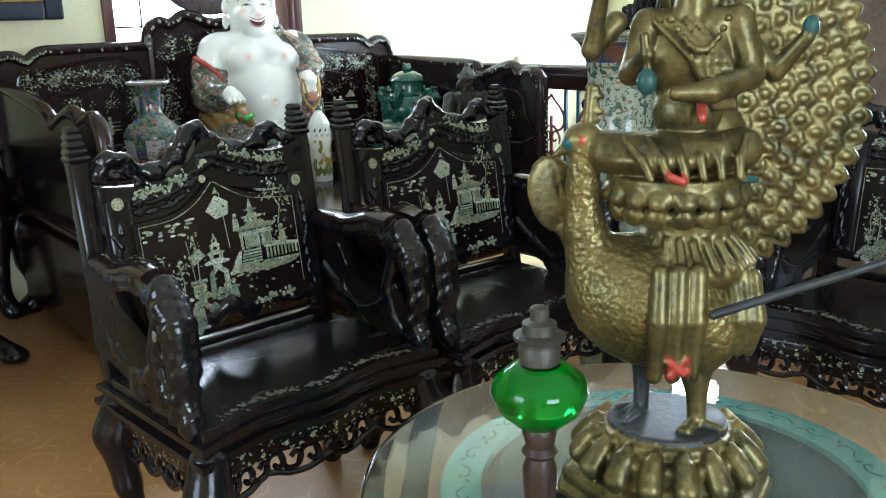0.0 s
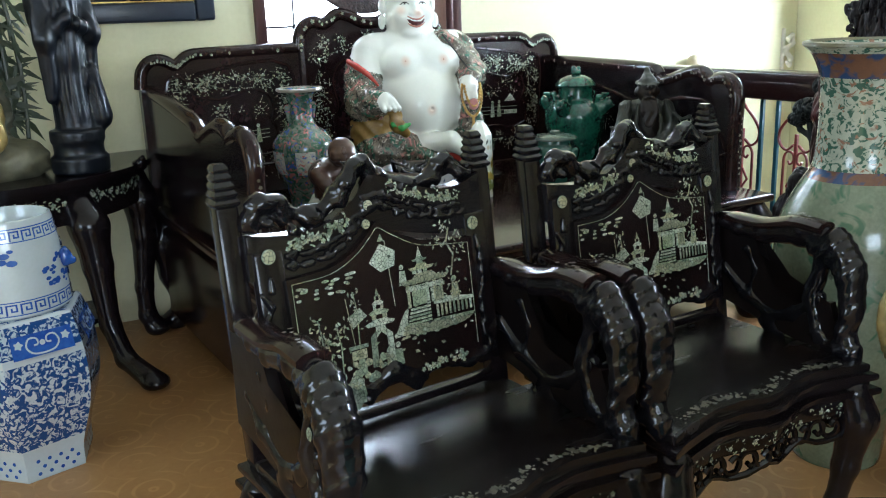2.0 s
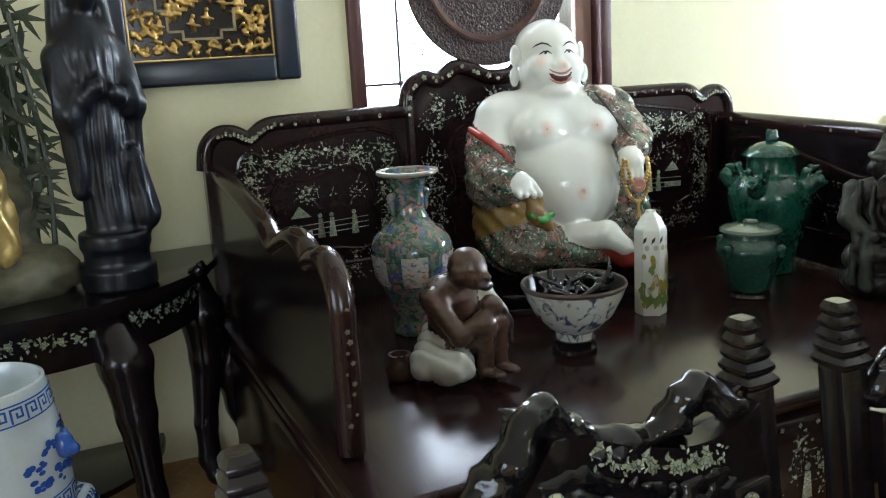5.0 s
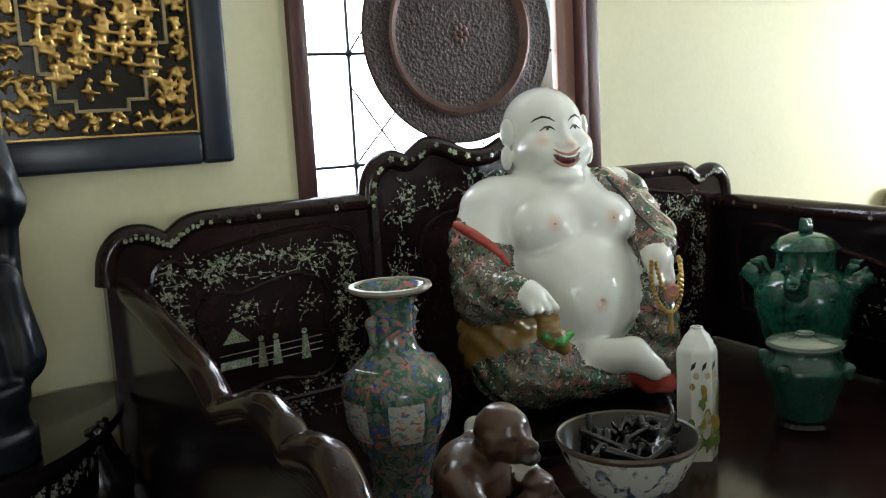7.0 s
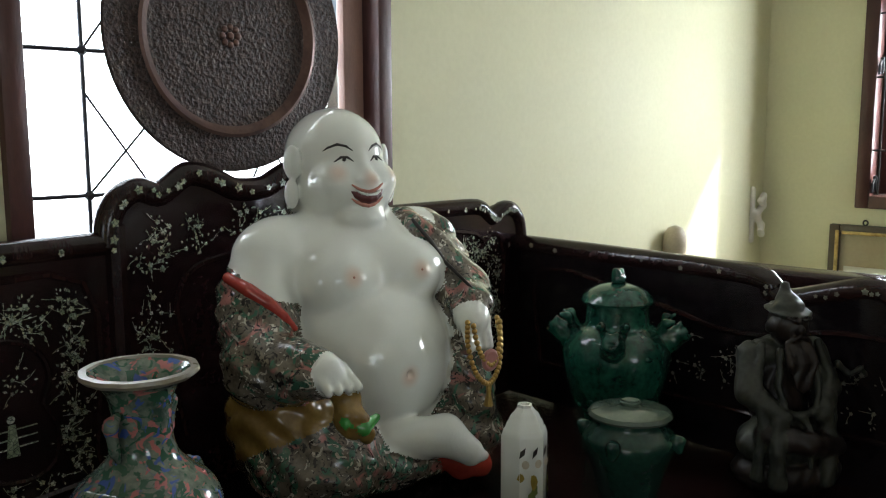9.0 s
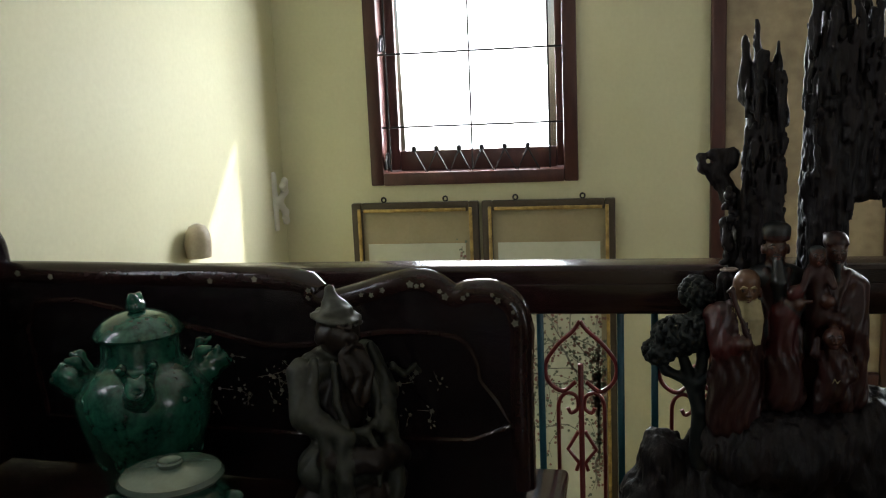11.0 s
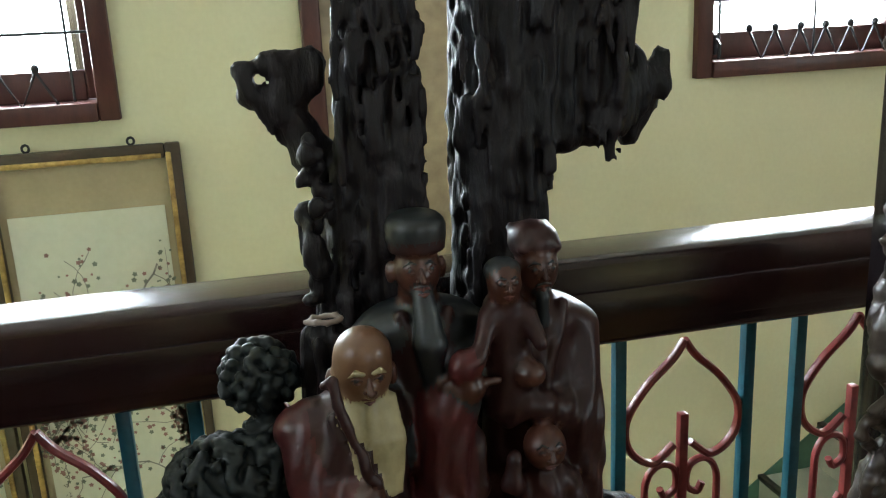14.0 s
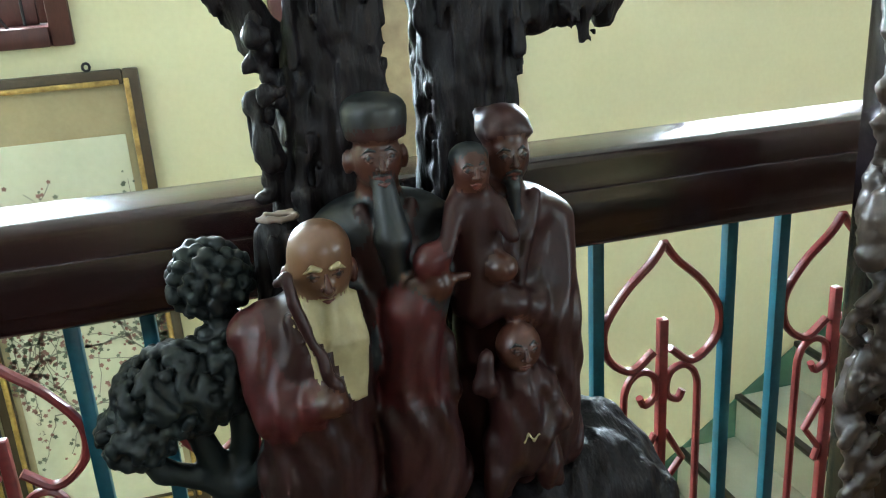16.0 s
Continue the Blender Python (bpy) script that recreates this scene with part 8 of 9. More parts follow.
    s.path([(-0.075, 0.012, 0.69), (-0.105, 0.0, 0.66), (-0.098, -0.02, 0.72)], [0.014, 0.012, 0.009], 0, 0.004).ball((-0.096, -0.022, 0.733), (0.010, 0.008, 0.012), 0, k=0.002)
    for j in range(5):
        s.path([(-0.036 + 0.012 * j, -0.020, 0.690), (0.006 + 0.010 * j, -0.038, 0.645), (0.034 + 0.006 * j, -0.030, 0.59)], [0.004, 0.005, 0.004], 0, 0.001)
    for j in range(6):
        s.path([(-0.075 + 0.028 * j, -0.055, 0.560), (-0.060 + 0.022 * j, -0.082, 0.540), (-0.05 + 0.02 * j, -0.088, 0.518)], [0.005, 0.006, 0.005], 0, 0.001)
    s.limb((0.016, -0.040, 0.60), (0.016, -0.046, 0.58), 0.005, 0.006, 3, 0.001).limb((-0.03, -0.092, 0.522), (-0.015, -0.094, 0.515), 0.005, 0.005, 3, 0.001).limb((0.055, -0.085, 0.515), (0.07, -0.08, 0.514), 0.005, 0.005, 2, 0.001)
    for k in range(11):
        u = k / 10
        s.ball((-0.020 + 0.064 * u, -0.034 - 0.012 * math.sin(u * 3.14), 0.692 - 0.035 * math.sin(u * 3.14)), 0.005, 0, k=0.001)
    s.moved(figure, (0.0, 0.0, 0.515), 1.17)
    # fanned tail of overlapping eyed feathers
    s.limb((0.05, 0.05, 0.42), (0.06, 0.06, 0.56), 0.04, 0.05)
    s.ball((0.13, 0.082, 0.66), (0.112, 0.010, 0.175), 0, (0, -20, 0), 0.004)
    for ring in range(7):
        r = 0.077 + 0.0295 * ring
        n = 8 + 3 * ring
        for k in range(n):
            a = radians(-66 + 172 * (k + 0.5 * (ring % 2)) / n)
            c, q = math.cos(a), math.sin(a)
            y = 0.048 + 0.0035 * ring
            w = 1.75 * r / n
            s.ball((0.02 + r * c, y, 0.605 + r * q), (0.033, 0.006, w), 0, (0, -math.degrees(a), 0), 0.0005)
            rim = [(0.02 + (r + 0.026 * math.cos(v)) * c - w * 0.95 * math.sin(v) * q, y - 0.004, 0.605 + (r + 0.026 * math.cos(v)) * q + w * 0.95 * math.sin(v) * c) for v in (-1.5, -0.8, 0, 0.8, 1.5)]
            s.path(rim, [0.0022], 0, 0.0005)
            s.ball((0.02 + (r + 0.009) * c, y - 0.006, 0.605 + (r + 0.009) * q), (0.010, 0.003, 0.007), 0, (0, -math.degrees(a), 0), 0.0005)
    s.limb((0.026, -0.125, 0.336), (0.295, -0.14, 0.425), 0.007, 0.006, 1, 0.0005)
    def drape(p, kind):
        round_body = np.arctan2(p[:, 1], p[:, 0] + 0.03)
        row = p[:, 2] * 260 + p[:, 0] * 60
        scale = 0.0016 * np.abs(np.sin(row)) * np.abs(np.sin(round_body * 22 + (np.floor(row / np.pi) % 2) * 1.57))
        return np.where(kind == 4, -scale, 0.0)
    ob = part("bird_deity_statue", s.mesh("bird_deity_statue", [BRASS, BRASS_DARK, mat("blue_green_paint", (0.025, 0.10, 0.09), 0.4, scale=20), RED, BRASS_SCALY], 0.0036, drape), None)
    ob.matrix_world = m
    return tagged(ob, "aged brass bird statue carrying a seated figure on a lotus", "statue")


peacock_deity(pose(2.955, 1.967, 0.5085, 0, 0, -41.3))


def oil_lamp(m):
    t = thing("oil_lamp", "old oil lamp with a green glass reservoir", "lamp", "", m)
    wood = mat("turned_dark_wood", (0.05, 0.028, 0.022), 0.4, scale=12, bump=0.1)
    iron = mat("tarnished_lamp_metal", (0.085, 0.085, 0.075), 0.45, 0.6, scale=18, fine=120, bump=0.25)
    b = bmesh.new()
    lathe(b, [(0.055, 0.0), (0.058, 0.006), (0.045, 0.016), (0.026, 0.03), (0.018, 0.05), (0.021, 0.058), (0.017, 0.066), (0.020, 0.10), (0.021, 0.13), (0.016, 0.145), (0.022, 0.152), (0.017, 0.16), (0.021, 0.178), (0.018, 0.184)], 24)
    part("stem", b, wood, t, "turned wooden stem")
    b = bmesh.new()
    lathe(b, [(0.012, 0.183), (0.030, 0.190), (0.050, 0.208), (0.058, 0.230), (0.054, 0.246), (0.036, 0.262), (0.024, 0.268)], 36)
    part("reservoir", b, glass_material("green_glass", (0.06, 0.62, 0.07), 0.02, 1.45), t, "bright green glass reservoir")
    b = bmesh.new()
    lathe(b, [(0.022, 0.185), (0.03, 0.193), (0.042, 0.206), (0.045, 0.216), (0.02, 0.2165)], 28)
    part("oil", b, mat("green_oil", (0.10, 0.42, 0.05), 0.2, scale=8), t, "oil in the reservoir")
    b = bmesh.new()
    lathe(b, [(0.024, 0.262), (0.025, 0.286), (0.021, 0.292), (0.030, 0.296), (0.031, 0.301), (0.021, 0.304), (0.020, 0.316), (0.011, 0.320), (0.011, 0.334), (0.008, 0.336)], 28)
    part("burner", b, iron, t, "tarnished metal burner")
    return t


oil_lamp(pose(2.672, 1.968, 0.5135) @ Matrix.Scale(1.1, 4))
NECKENAMEL = speckled(speckled(mat("floral_neck_enamel", (0.40, 0.43, 0.34), 0.16, vary=0.15, scale=12, bump=0.04, coat=0.4), (0.04, 0.10, 0.07), 40, 0.46, shape="NOISE", soft=0.03), (0.24, 0.13, 0.08), 34, 0.36, shape="NOISE", soft=0.03)
LANDSCAPE = speckled(mat("celadon_landscape_glaze", (0.20, 0.24, 0.16), 0.18, other=(0.12, 0.14, 0.09), scale=5, bump=0.03, coat=0.4), (0.07, 0.14, 0.08), 13, 0.40, shape="NOISE", soft=0.05)
BANDENAMEL = speckled(mat("banded_rim_enamel", (0.17, 0.085, 0.05), 0.2, scale=14, coat=0.3), (0.03, 0.06, 0.14), 16, 0.45, shape="NOISE")


def floor_vase(m):
    v = thing("floor_vase", "tall porcelain floor vase with flowered neck and landscape body", "vase", "", m)
    prof = [(0.12, 0.0), (0.125, 0.02), (0.14, 0.15), (0.185, 0.40), (0.205, 0.58), (0.195, 0.70), (0.155, 0.79), (0.122, 0.85), (0.113, 0.92), (0.112, 1.02), (0.118, 1.09), (0.14, 1.145), (0.162, 1.168), (0.164, 1.176), (0.155, 1.178), (0.135, 1.155), (0.105, 1.08), (0.10, 0.95)]
    fine = [(p.x, p.z) for p in curve_points([(r, 0, z) for r, z in prof], 4)]
    b = bmesh.new()
    lathe(b, fine, 56, mats=lambda i: 2 if i < 60 and 1.085 < fine[i][1] < 1.15 or (i < 60 and 0.815 < fine[i][1] < 0.85) else (0 if fine[i][1] > 0.83 else 1))
    part("body", b, [NECKENAMEL, LANDSCAPE, BANDENAMEL], v)
    b = bmesh.new()
    lathe(b, [(0.158, 1.166), (0.1665, 1.172), (0.1665, 1.18), (0.156, 1.183), (0.150, 1.176)], 56, wave=lambda a, i: 1 + 0.012 * math.cos(a * 9), caps=False)
    part("rim", b, mat("olive_rim", (0.20, 0.19, 0.12), 0.3, scale=20), v, "wavy olive rim")
    return v


floor_vase(pose(4.235, 3.075, 0, 0, 0, 100))

# ---------- the root carving and the carved screen by the railing ----------
EBONYROOT = mat("blackened_root_wood", (0.013, 0.0085, 0.009), 0.52, other=(0.004, 0.004, 0.005), scale=14, fine=110, bump=1.0, stretch=(1, 1, 0.22), spec=0.25)
FIGWOOD = mat("red_brown_carved_wood", (0.034, 0.010, 0.009), 0.4, other=(0.017, 0.007, 0.006), scale=9, fine=110, bump=0.12, spec=0.32)
FACEWOOD = mat("polished_face_wood", (0.066, 0.021, 0.012), 0.34, other=(0.035, 0.013, 0.008), scale=14, fine=90, bump=0.06)
BEARD = mat("pale_beard_wood", (0.36, 0.30, 0.16), 0.45, other=(0.22, 0.18, 0.09), scale=20, bump=0.2)
DARKCLOTH = mat("dark_carved_cap", (0.015, 0.018, 0.020), 0.42, other=(0.008, 0.009, 0.010), scale=14, bump=0.1)


PALEFACE = mat("worn_pale_head_wood", (0.14, 0.072, 0.036), 0.34, other=(0.085, 0.04, 0.022), scale=16, fine=90, bump=0.08)
REDROBE = mat("red_lacquered_robe", (0.066, 0.011, 0.011), 0.36, other=(0.026, 0.007, 0.007), scale=12, fine=110, bump=0.15, spec=0.35)
PINEWOOD = mat("dull_green_black_wood", (0.010, 0.014, 0.014), 0.5, other=(0.006, 0.008, 0.008), scale=18, fine=90, bump=0.2, spec=0.3)


def root_carving(m):
    """Gnarled root with three robed elders, a child and a pine; local y runs along the railing."""
    r = Clay(0.03)
    r.ball((0.0, 0.0, 0.30), (0.17, 0.27, 0.34)).ball((0.0, -0.17, 0.52), (0.13, 0.13, 0.24)).ball((0.0, 0.18, 0.45), (0.13, 0.13, 0.18)).ball((0.02, 0.0, 0.62), (0.12, 0.18, 0.17))
    r.ball((0.0, -0.02, 0.06), (0.2, 0.33, 0.09))
    for y, z in ((-0.30, 0.10), (0.30, 0.10), (-0.28, 0.46), (0.29, 0.50), (0.24, 0.6), (-0.22, 0.62)):
        r.ball((-0.02, y, z), (0.07, 0.05, 0.08))
    r.ball((-0.01, -0.17, 0.68), (0.09, 0.085, 0.10)).ball((-0.02, -0.23, 0.62), (0.07, 0.05, 0.08))
    r.ball((-0.06, 0.0, 0.69), (0.085, 0.17, 0.07)).ball((-0.10, 0.02, 0.66), (0.07, 0.14, 0.07))
    # two upright slabs of splintered wood
    rng = random.Random(44)
    for y, low, high, wide in ((0.012, 0.70, 1.40, 0.018), (0.034, 0.70, 1.47, 0.024), (0.056, 0.70, 1.44, 0.020), (0.080, 0.70, 1.19, 0.022), (0.092, 0.70, 1.10, 0.018), (-0.064, 0.70, 1.50, 0.020), (-0.088, 0.70, 1.57, 0.024), (-0.108, 0.70, 1.60, 0.022), (-0.13, 1.18, 1.56, 0.020), (-0.155, 1.18, 1.52, 0.020), (-0.18, 1.185, 1.42, 0.019), (-0.205, 1.19, 1.36, 0.017)):
        for x in (0.07, 0.042, 0.02):
            r.path([(x, y, low), (x + rng.uniform(-0.004, 0.004), y + rng.uniform(-0.004, 0.004), (low + high) / 2), (x + 0.008, y + rng.uniform(-0.006, 0.006), high - 0.06 * rng.random())], [wide, wide, wide * 0.5], 0, 0.004)
    r.path([(0.05, 0.095, 1.17), (0.045, 0.118, 1.215)], [0.022, 0.018], 0, 0.004)
    r.path([(0.045, 0.108, 1.19), (0.045, 0.128, 1.225), (0.045, 0.152, 1.240), (0.045, 0.156, 1.258), (0.045, 0.138, 1.266), (0.045, 0.115, 1.264), (0.045, 0.095, 1.262)], [0.016, 0.016, 0.013, 0.012, 0.011, 0.013, 0.016], 0, 0.003)
    r.limb((0.045, 0.112, 1.235), (0.045, 0.100, 1.25), 0.018, 0.018, 0, 0.003)
    left, right = lambda z: (-0.004, 0.074 + max(0, 1.20 - z) * 0.5 if z > 1.10 else 0.104), lambda z: (-0.046, -0.126 if z < 1.15 else (-0.232 if z < 1.36 else -0.185))
    for k in range(620):
        z = rng.uniform(0.98, 1.58)
        one = rng.random() < 0.42
        lo, hi = left(z) if one else right(z)
        y, x = lo + (hi - lo) * rng.random(), 0.022 - 0.024 * rng.random()
        if (one and z > 1.44) or (not one and ((y < -0.125 and z < 1.20) or y < -0.218)):
            continue
        low = z - rng.uniform(0.02, 0.09)
        if not one and y < -0.13:
            low = max(low, 1.145 + 0.03 * rng.random() + 0.35 * max(0, -y - 0.20))
        wide = rng.uniform(0.004, 0.0085)
        r.limb((x, y, z), (x + rng.uniform(-0.006, 0.004), y + rng.uniform(-0.005, 0.005), low), wide * 0.8, wide * rng.uniform(0.2, 0.8), 0, 0.0015)
    for k in range(26):
        y = -0.05 - 0.165 * k / 26
        r.limb((0.035 - 0.03 * rng.random(), y, 1.22), (0.03 - 0.03 * rng.random(), y, (1.128 if y > -0.14 else 1.156) + 0.022 * rng.random() + 0.35 * max(0, -y - 0.20)), 0.009, 0.0025, 0, 0.0015)
    r.path([(0.045, -0.225, 1.20), (0.045, -0.262, 1.225), (0.045, -0.270, 1.252)], [0.026, 0.018, 0.008], 0, 0.004).ball((0.045, -0.228, 1.222), (0.024, 0.030, 0.048), 0, k=0.006).limb((0.045, -0.235, 1.17), (0.045, -0.255, 1.20), 0.012, 0.012, 0, 0.003)
    for y, z, top in ((0.04, 1.40, 1.535), (0.0, 1.33, 1.49), (0.065, 1.38, 1.50), (0.022, 1.38, 1.46), (-0.16, 1.45, 1.69), (-0.08, 1.45, 1.63), (-0.12, 1.5, 1.66), (-0.19, 1.34, 1.46), (-0.215, 1.28, 1.38), (-0.06, 1.36, 1.52)):
        r.limb((0.05, y, z), (0.048, y + 0.006, top), 0.018, 0.004, 0, 0.003)
    for k in range(14):
        r.ball((0.02 - 0.03 * rng.random(), 0.098 + 0.014 * rng.random(), 1.04 + 0.012 * k), rng.uniform(0.007, 0.013), 0, k=0.002)
    def gnarl(p, kind):
        high = np.clip((p[:, 2] - 0.7) * 4, 0, 1)
        splinter = 0.0050 * grain(p, (0.010, 0.0085, 0.05)) + 0.0034 * grain(p, (0.009, 0.009, 0.016), 3)
        lump = 0.010 * grain(p, (0.035, 0.03, 0.04), 1) + 0.006 * grain(p, (0.014, 0.012, 0.03), 2)
        return high * splinter + (1 - high) * lump
    body = r.mesh("root", [EBONYROOT], 0.004, gnarl)
    f = Clay(0.010)
    # capped elder, in the middle
    f.limb((-0.03, 0.02, 0.76), (-0.04, 0.02, 0.99), 0.06, 0.05).ball((-0.045, 0.02, 1.02), (0.04, 0.062, 0.03), 3).limb((-0.05, 0.02, 1.03), (-0.055, 0.022, 1.06), 0.018, 0.018, 1)
    f.ball((-0.066, 0.023, 1.083), (0.024, 0.021, 0.027), 1, k=0.004).ball((-0.088, 0.023, 1.078), (0.006, 0.005, 0.007), 1, k=0.003).limb((-0.084, 0.023, 1.058), (-0.085, 0.022, 1.042), 0.006, 0.003, 3, 0.003)
    f.disc((-0.062, 0.022, 1.117), 0.0275, 0.015, 0.010, 3, 0.001).ball((-0.058, 0.022, 1.128), (0.022, 0.022, 0.008), 3, k=0.004).disc((-0.063, 0.022, 1.1035), 0.0262, 0.004, 0.002, 0, 0.001)
    for q in (-1, 1):
        f.ball((-0.060, 0.023 + q * 0.0235, 1.08), (0.007, 0.005, 0.011), 1, k=0.001)
    f.path([(-0.086, 0.023, 1.062), (-0.096, 0.021, 1.02), (-0.094, 0.019, 0.97)], [0.010, 0.015, 0.006], 3, 0.004).limb((-0.05, 0.075, 1.0), (-0.08, 0.055, 0.92), 0.026, 0.028, 3).limb((-0.05, -0.03, 1.0), (-0.10, 0.0, 0.965), 0.024, 0.022, 3).limb((-0.10, 0.005, 0.975), (-0.114, -0.010, 0.982), 0.013, 0.014, 1).limb((-0.112, 0.012, 0.984), (-0.118, -0.034, 0.986), 0.005, 0.004, 1, 0.002)
    f.ball((-0.114, -0.005, 1.001), (0.014, 0.015, 0.017), 5, k=0.003).limb((-0.10, 0.01, 0.955), (-0.095, 0.012, 0.86), 0.026, 0.034, 5).limb((-0.095, 0.012, 0.86), (-0.09, 0.005, 0.79), 0.036, 0.04, 0)
    # bald bearded elder
    f.limb((-0.08, 0.10, 0.74), (-0.085, 0.095, 0.93), 0.052, 0.048).ball((-0.085, 0.095, 0.955), (0.038, 0.052, 0.028))
    f.ball((-0.108, 0.085, 1.012), (0.029, 0.026, 0.034), 4, k=0.004).ball((-0.112, 0.084, 1.028), (0.026, 0.024, 0.022), 4, k=0.006).ball((-0.135, 0.083, 1.0), (0.007, 0.006, 0.007), 4, k=0.003)
    for q in (-1, 1):
        f.ball((-0.10, 0.085 + q * 0.027, 1.0), (0.007, 0.005, 0.012), 1, k=0.002)
    for q in range(-4, 5):
        u = q / 4
        f.path([(-0.126 + 0.010 * abs(u), 0.083 + 0.020 * u, 0.990 - 0.004 * abs(u)), (-0.139 + 0.004 * abs(u), 0.080 + 0.019 * u, 0.955), (-0.142 + 0.003 * abs(u), 0.077 + 0.013 * u, 0.906 + 0.003 * (q % 2))], [0.0045, 0.0055, 0.0035], 2, 0.0015)
    f.limb((-0.085, 0.138, 0.95), (-0.11, 0.125, 0.89), 0.026, 0.028, 5).limb((-0.11, 0.125, 0.89), (-0.14, 0.095, 0.905), 0.022, 0.014, 5).ball((-0.146, 0.092, 0.908), 0.013, 1, k=0.003)
    f.path([(-0.128, 0.122, 1.008), (-0.138, 0.114, 1.016), (-0.142, 0.112, 0.995), (-0.147, 0.100, 0.96), (-0.150, 0.088, 0.925), (-0.146, 0.08, 0.90)], [0.004, 0.0045, 0.005, 0.0045, 0.006, 0.004], 0, 0.002).limb((-0.105, 0.11, 0.87), (-0.10, 0.115, 0.77), 0.03, 0.03)
    f.limb((-0.09, 0.11, 0.82), (-0.085, 0.112, 0.73), 0.044, 0.046, 0, 0.012)
    # elder with a child on the arm
    f.limb((-0.04, -0.09, 0.78), (-0.045, -0.09, 0.99), 0.052, 0.044).ball((-0.05, -0.09, 1.015), (0.038, 0.052, 0.028)).limb((-0.055, -0.09, 1.02), (-0.06, -0.09, 1.05), 0.016, 0.016, 1)
    f.ball((-0.068, -0.09, 1.072), (0.023, 0.020, 0.027), 1, k=0.004).ball((-0.060, -0.09, 1.095), (0.027, 0.024, 0.020), 0, k=0.003)
    for k in range(5):
        f.limb((-0.078, -0.106 + 0.008 * k, 1.092), (-0.045, -0.106 + 0.008 * k, 1.106), 0.0055, 0.0055, 0, 0.002)
    f.limb((-0.084, -0.09, 1.048), (-0.086, -0.09, 1.02), 0.007, 0.004, 3, 0.003)
    f.limb((-0.05, -0.135, 1.0), (-0.075, -0.125, 0.92), 0.024, 0.027).limb((-0.075, -0.125, 0.92), (-0.105, -0.075, 0.95), 0.022, 0.014).ball((-0.112, -0.068, 0.985), (0.012, 0.013, 0.013), 1, k=0.003)
    f.ball((-0.10, -0.048, 1.070), (0.016, 0.0155, 0.019), 1, k=0.003).ball((-0.094, -0.048, 1.080), (0.017, 0.017, 0.013), 3, k=0.002).limb((-0.09, -0.050, 1.042), (-0.085, -0.055, 0.95), 0.020, 0.026).limb((-0.10, -0.032, 1.04), (-0.118, -0.018, 1.01), 0.009, 0.007).limb((-0.104, -0.068, 1.038), (-0.118, -0.075, 1.015), 0.009, 0.007)
    f.limb((-0.07, -0.125, 0.9), (-0.06, -0.125, 0.78), 0.03, 0.034)
    # standing child
    f.limb((-0.105, -0.080, 0.81), (-0.105, -0.080, 0.868), 0.030, 0.027, 0).ball((-0.115, -0.078, 0.912), (0.021, 0.020, 0.022), 1, k=0.003).path([(-0.105, -0.052, 0.872), (-0.125, -0.042, 0.885), (-0.125, -0.045, 0.91)], [0.010, 0.009, 0.007], 0)
    f.path([(-0.105, -0.108, 0.868), (-0.122, -0.112, 0.84), (-0.128, -0.10, 0.825)], [0.011, 0.010, 0.008], 0).path([(-0.105, -0.064, 0.81), (-0.110, -0.058, 0.785), (-0.110, -0.055, 0.765)], [0.017, 0.014, 0.012], 0).path([(-0.105, -0.096, 0.81), (-0.110, -0.104, 0.785), (-0.110, -0.108, 0.768)], [0.017, 0.014, 0.012], 0)
    for y, z, x in ((0.02, 1.035, -0.078), (0.093, 0.965, -0.122), (-0.09, 1.03, -0.082)):
        for q in (-1, 1):
            f.path([(x + 0.006, y + q * 0.022, z + 0.006), (x - 0.006, y + q * 0.010, z - 0.03), (x - 0.008, y, z - 0.065)], [0.006, 0.005, 0.004], 0, 0.003)
    for y, z, x in ((0.115, 0.86, -0.12), (-0.12, 0.89, -0.085), (0.06, 0.90, -0.09), (-0.01, 0.93, -0.105)):
        f.path([(x, y, z), (x - 0.004, y - 0.004, z - 0.05), (x + 0.004, y - 0.002, z - 0.11)], [0.012, 0.010, 0.006], 0, 0.006)
    def robes(p, kind):
        a = (0.0019 * np.sin(p[:, 1] * 250 + 3 * np.sin(p[:, 2] * 40)) + 0.0007 * np.sin(p[:, 1] * 520 + p[:, 2] * 60)) * np.clip((1.03 - p[:, 2]) * 8, 0, 1)
        return np.where((kind == 0) | (kind == 5), a, np.where(kind == 2, 0.0008 * np.sin(p[:, 1] * 420), 0.0))
    figures = f.mesh("figures", [FIGWOOD, FACEWOOD, BEARD, DARKCLOTH, PALEFACE, REDROBE], 0.0032, robes)
    # faces, cut finer
    e = Clay(0.0012)
    for y, z, w, brow, beard in ((0.024, 1.082, 1.0, 1, 1), (-0.09, 1.070, 0.95, 1, 1), (-0.048, 1.070, 0.72, 1, 0), (-0.078, 0.911, 0.9, 1, 0), (0.084, 1.006, 1.1, 2, 0)):
        def at(u, v, out=0.0):
            return f.onto((-0.4, y + u * w, z + v * w), (1, 0, 0), out)
        for q in (-1, 1):
            e.path([at(q * a, b, 0.0003) for a, b in ((0.004, 0.0105), (0.009, 0.0118), (0.015, 0.0070))], [0.0011 * brow, 0.0014 * brow, 0.0008], 1 if brow == 1 else 2)
            e.path([at(q * a, b, 0.0) for a, b in ((0.0045, 0.005), (0.009, 0.0068), (0.0135, 0.0048))], [0.0010, 0.0013, 0.0008], 0)
            e.ball(at(q * 0.009, 0.0045, -0.0006), (0.0020, 0.0026, 0.0018), 1)
            e.path([at(q * a, b, 0.0) for a, b in ((0.005, 0.003), (0.009, 0.0018), (0.013, 0.003))], [0.0007, 0.0011, 0.0007], 0)
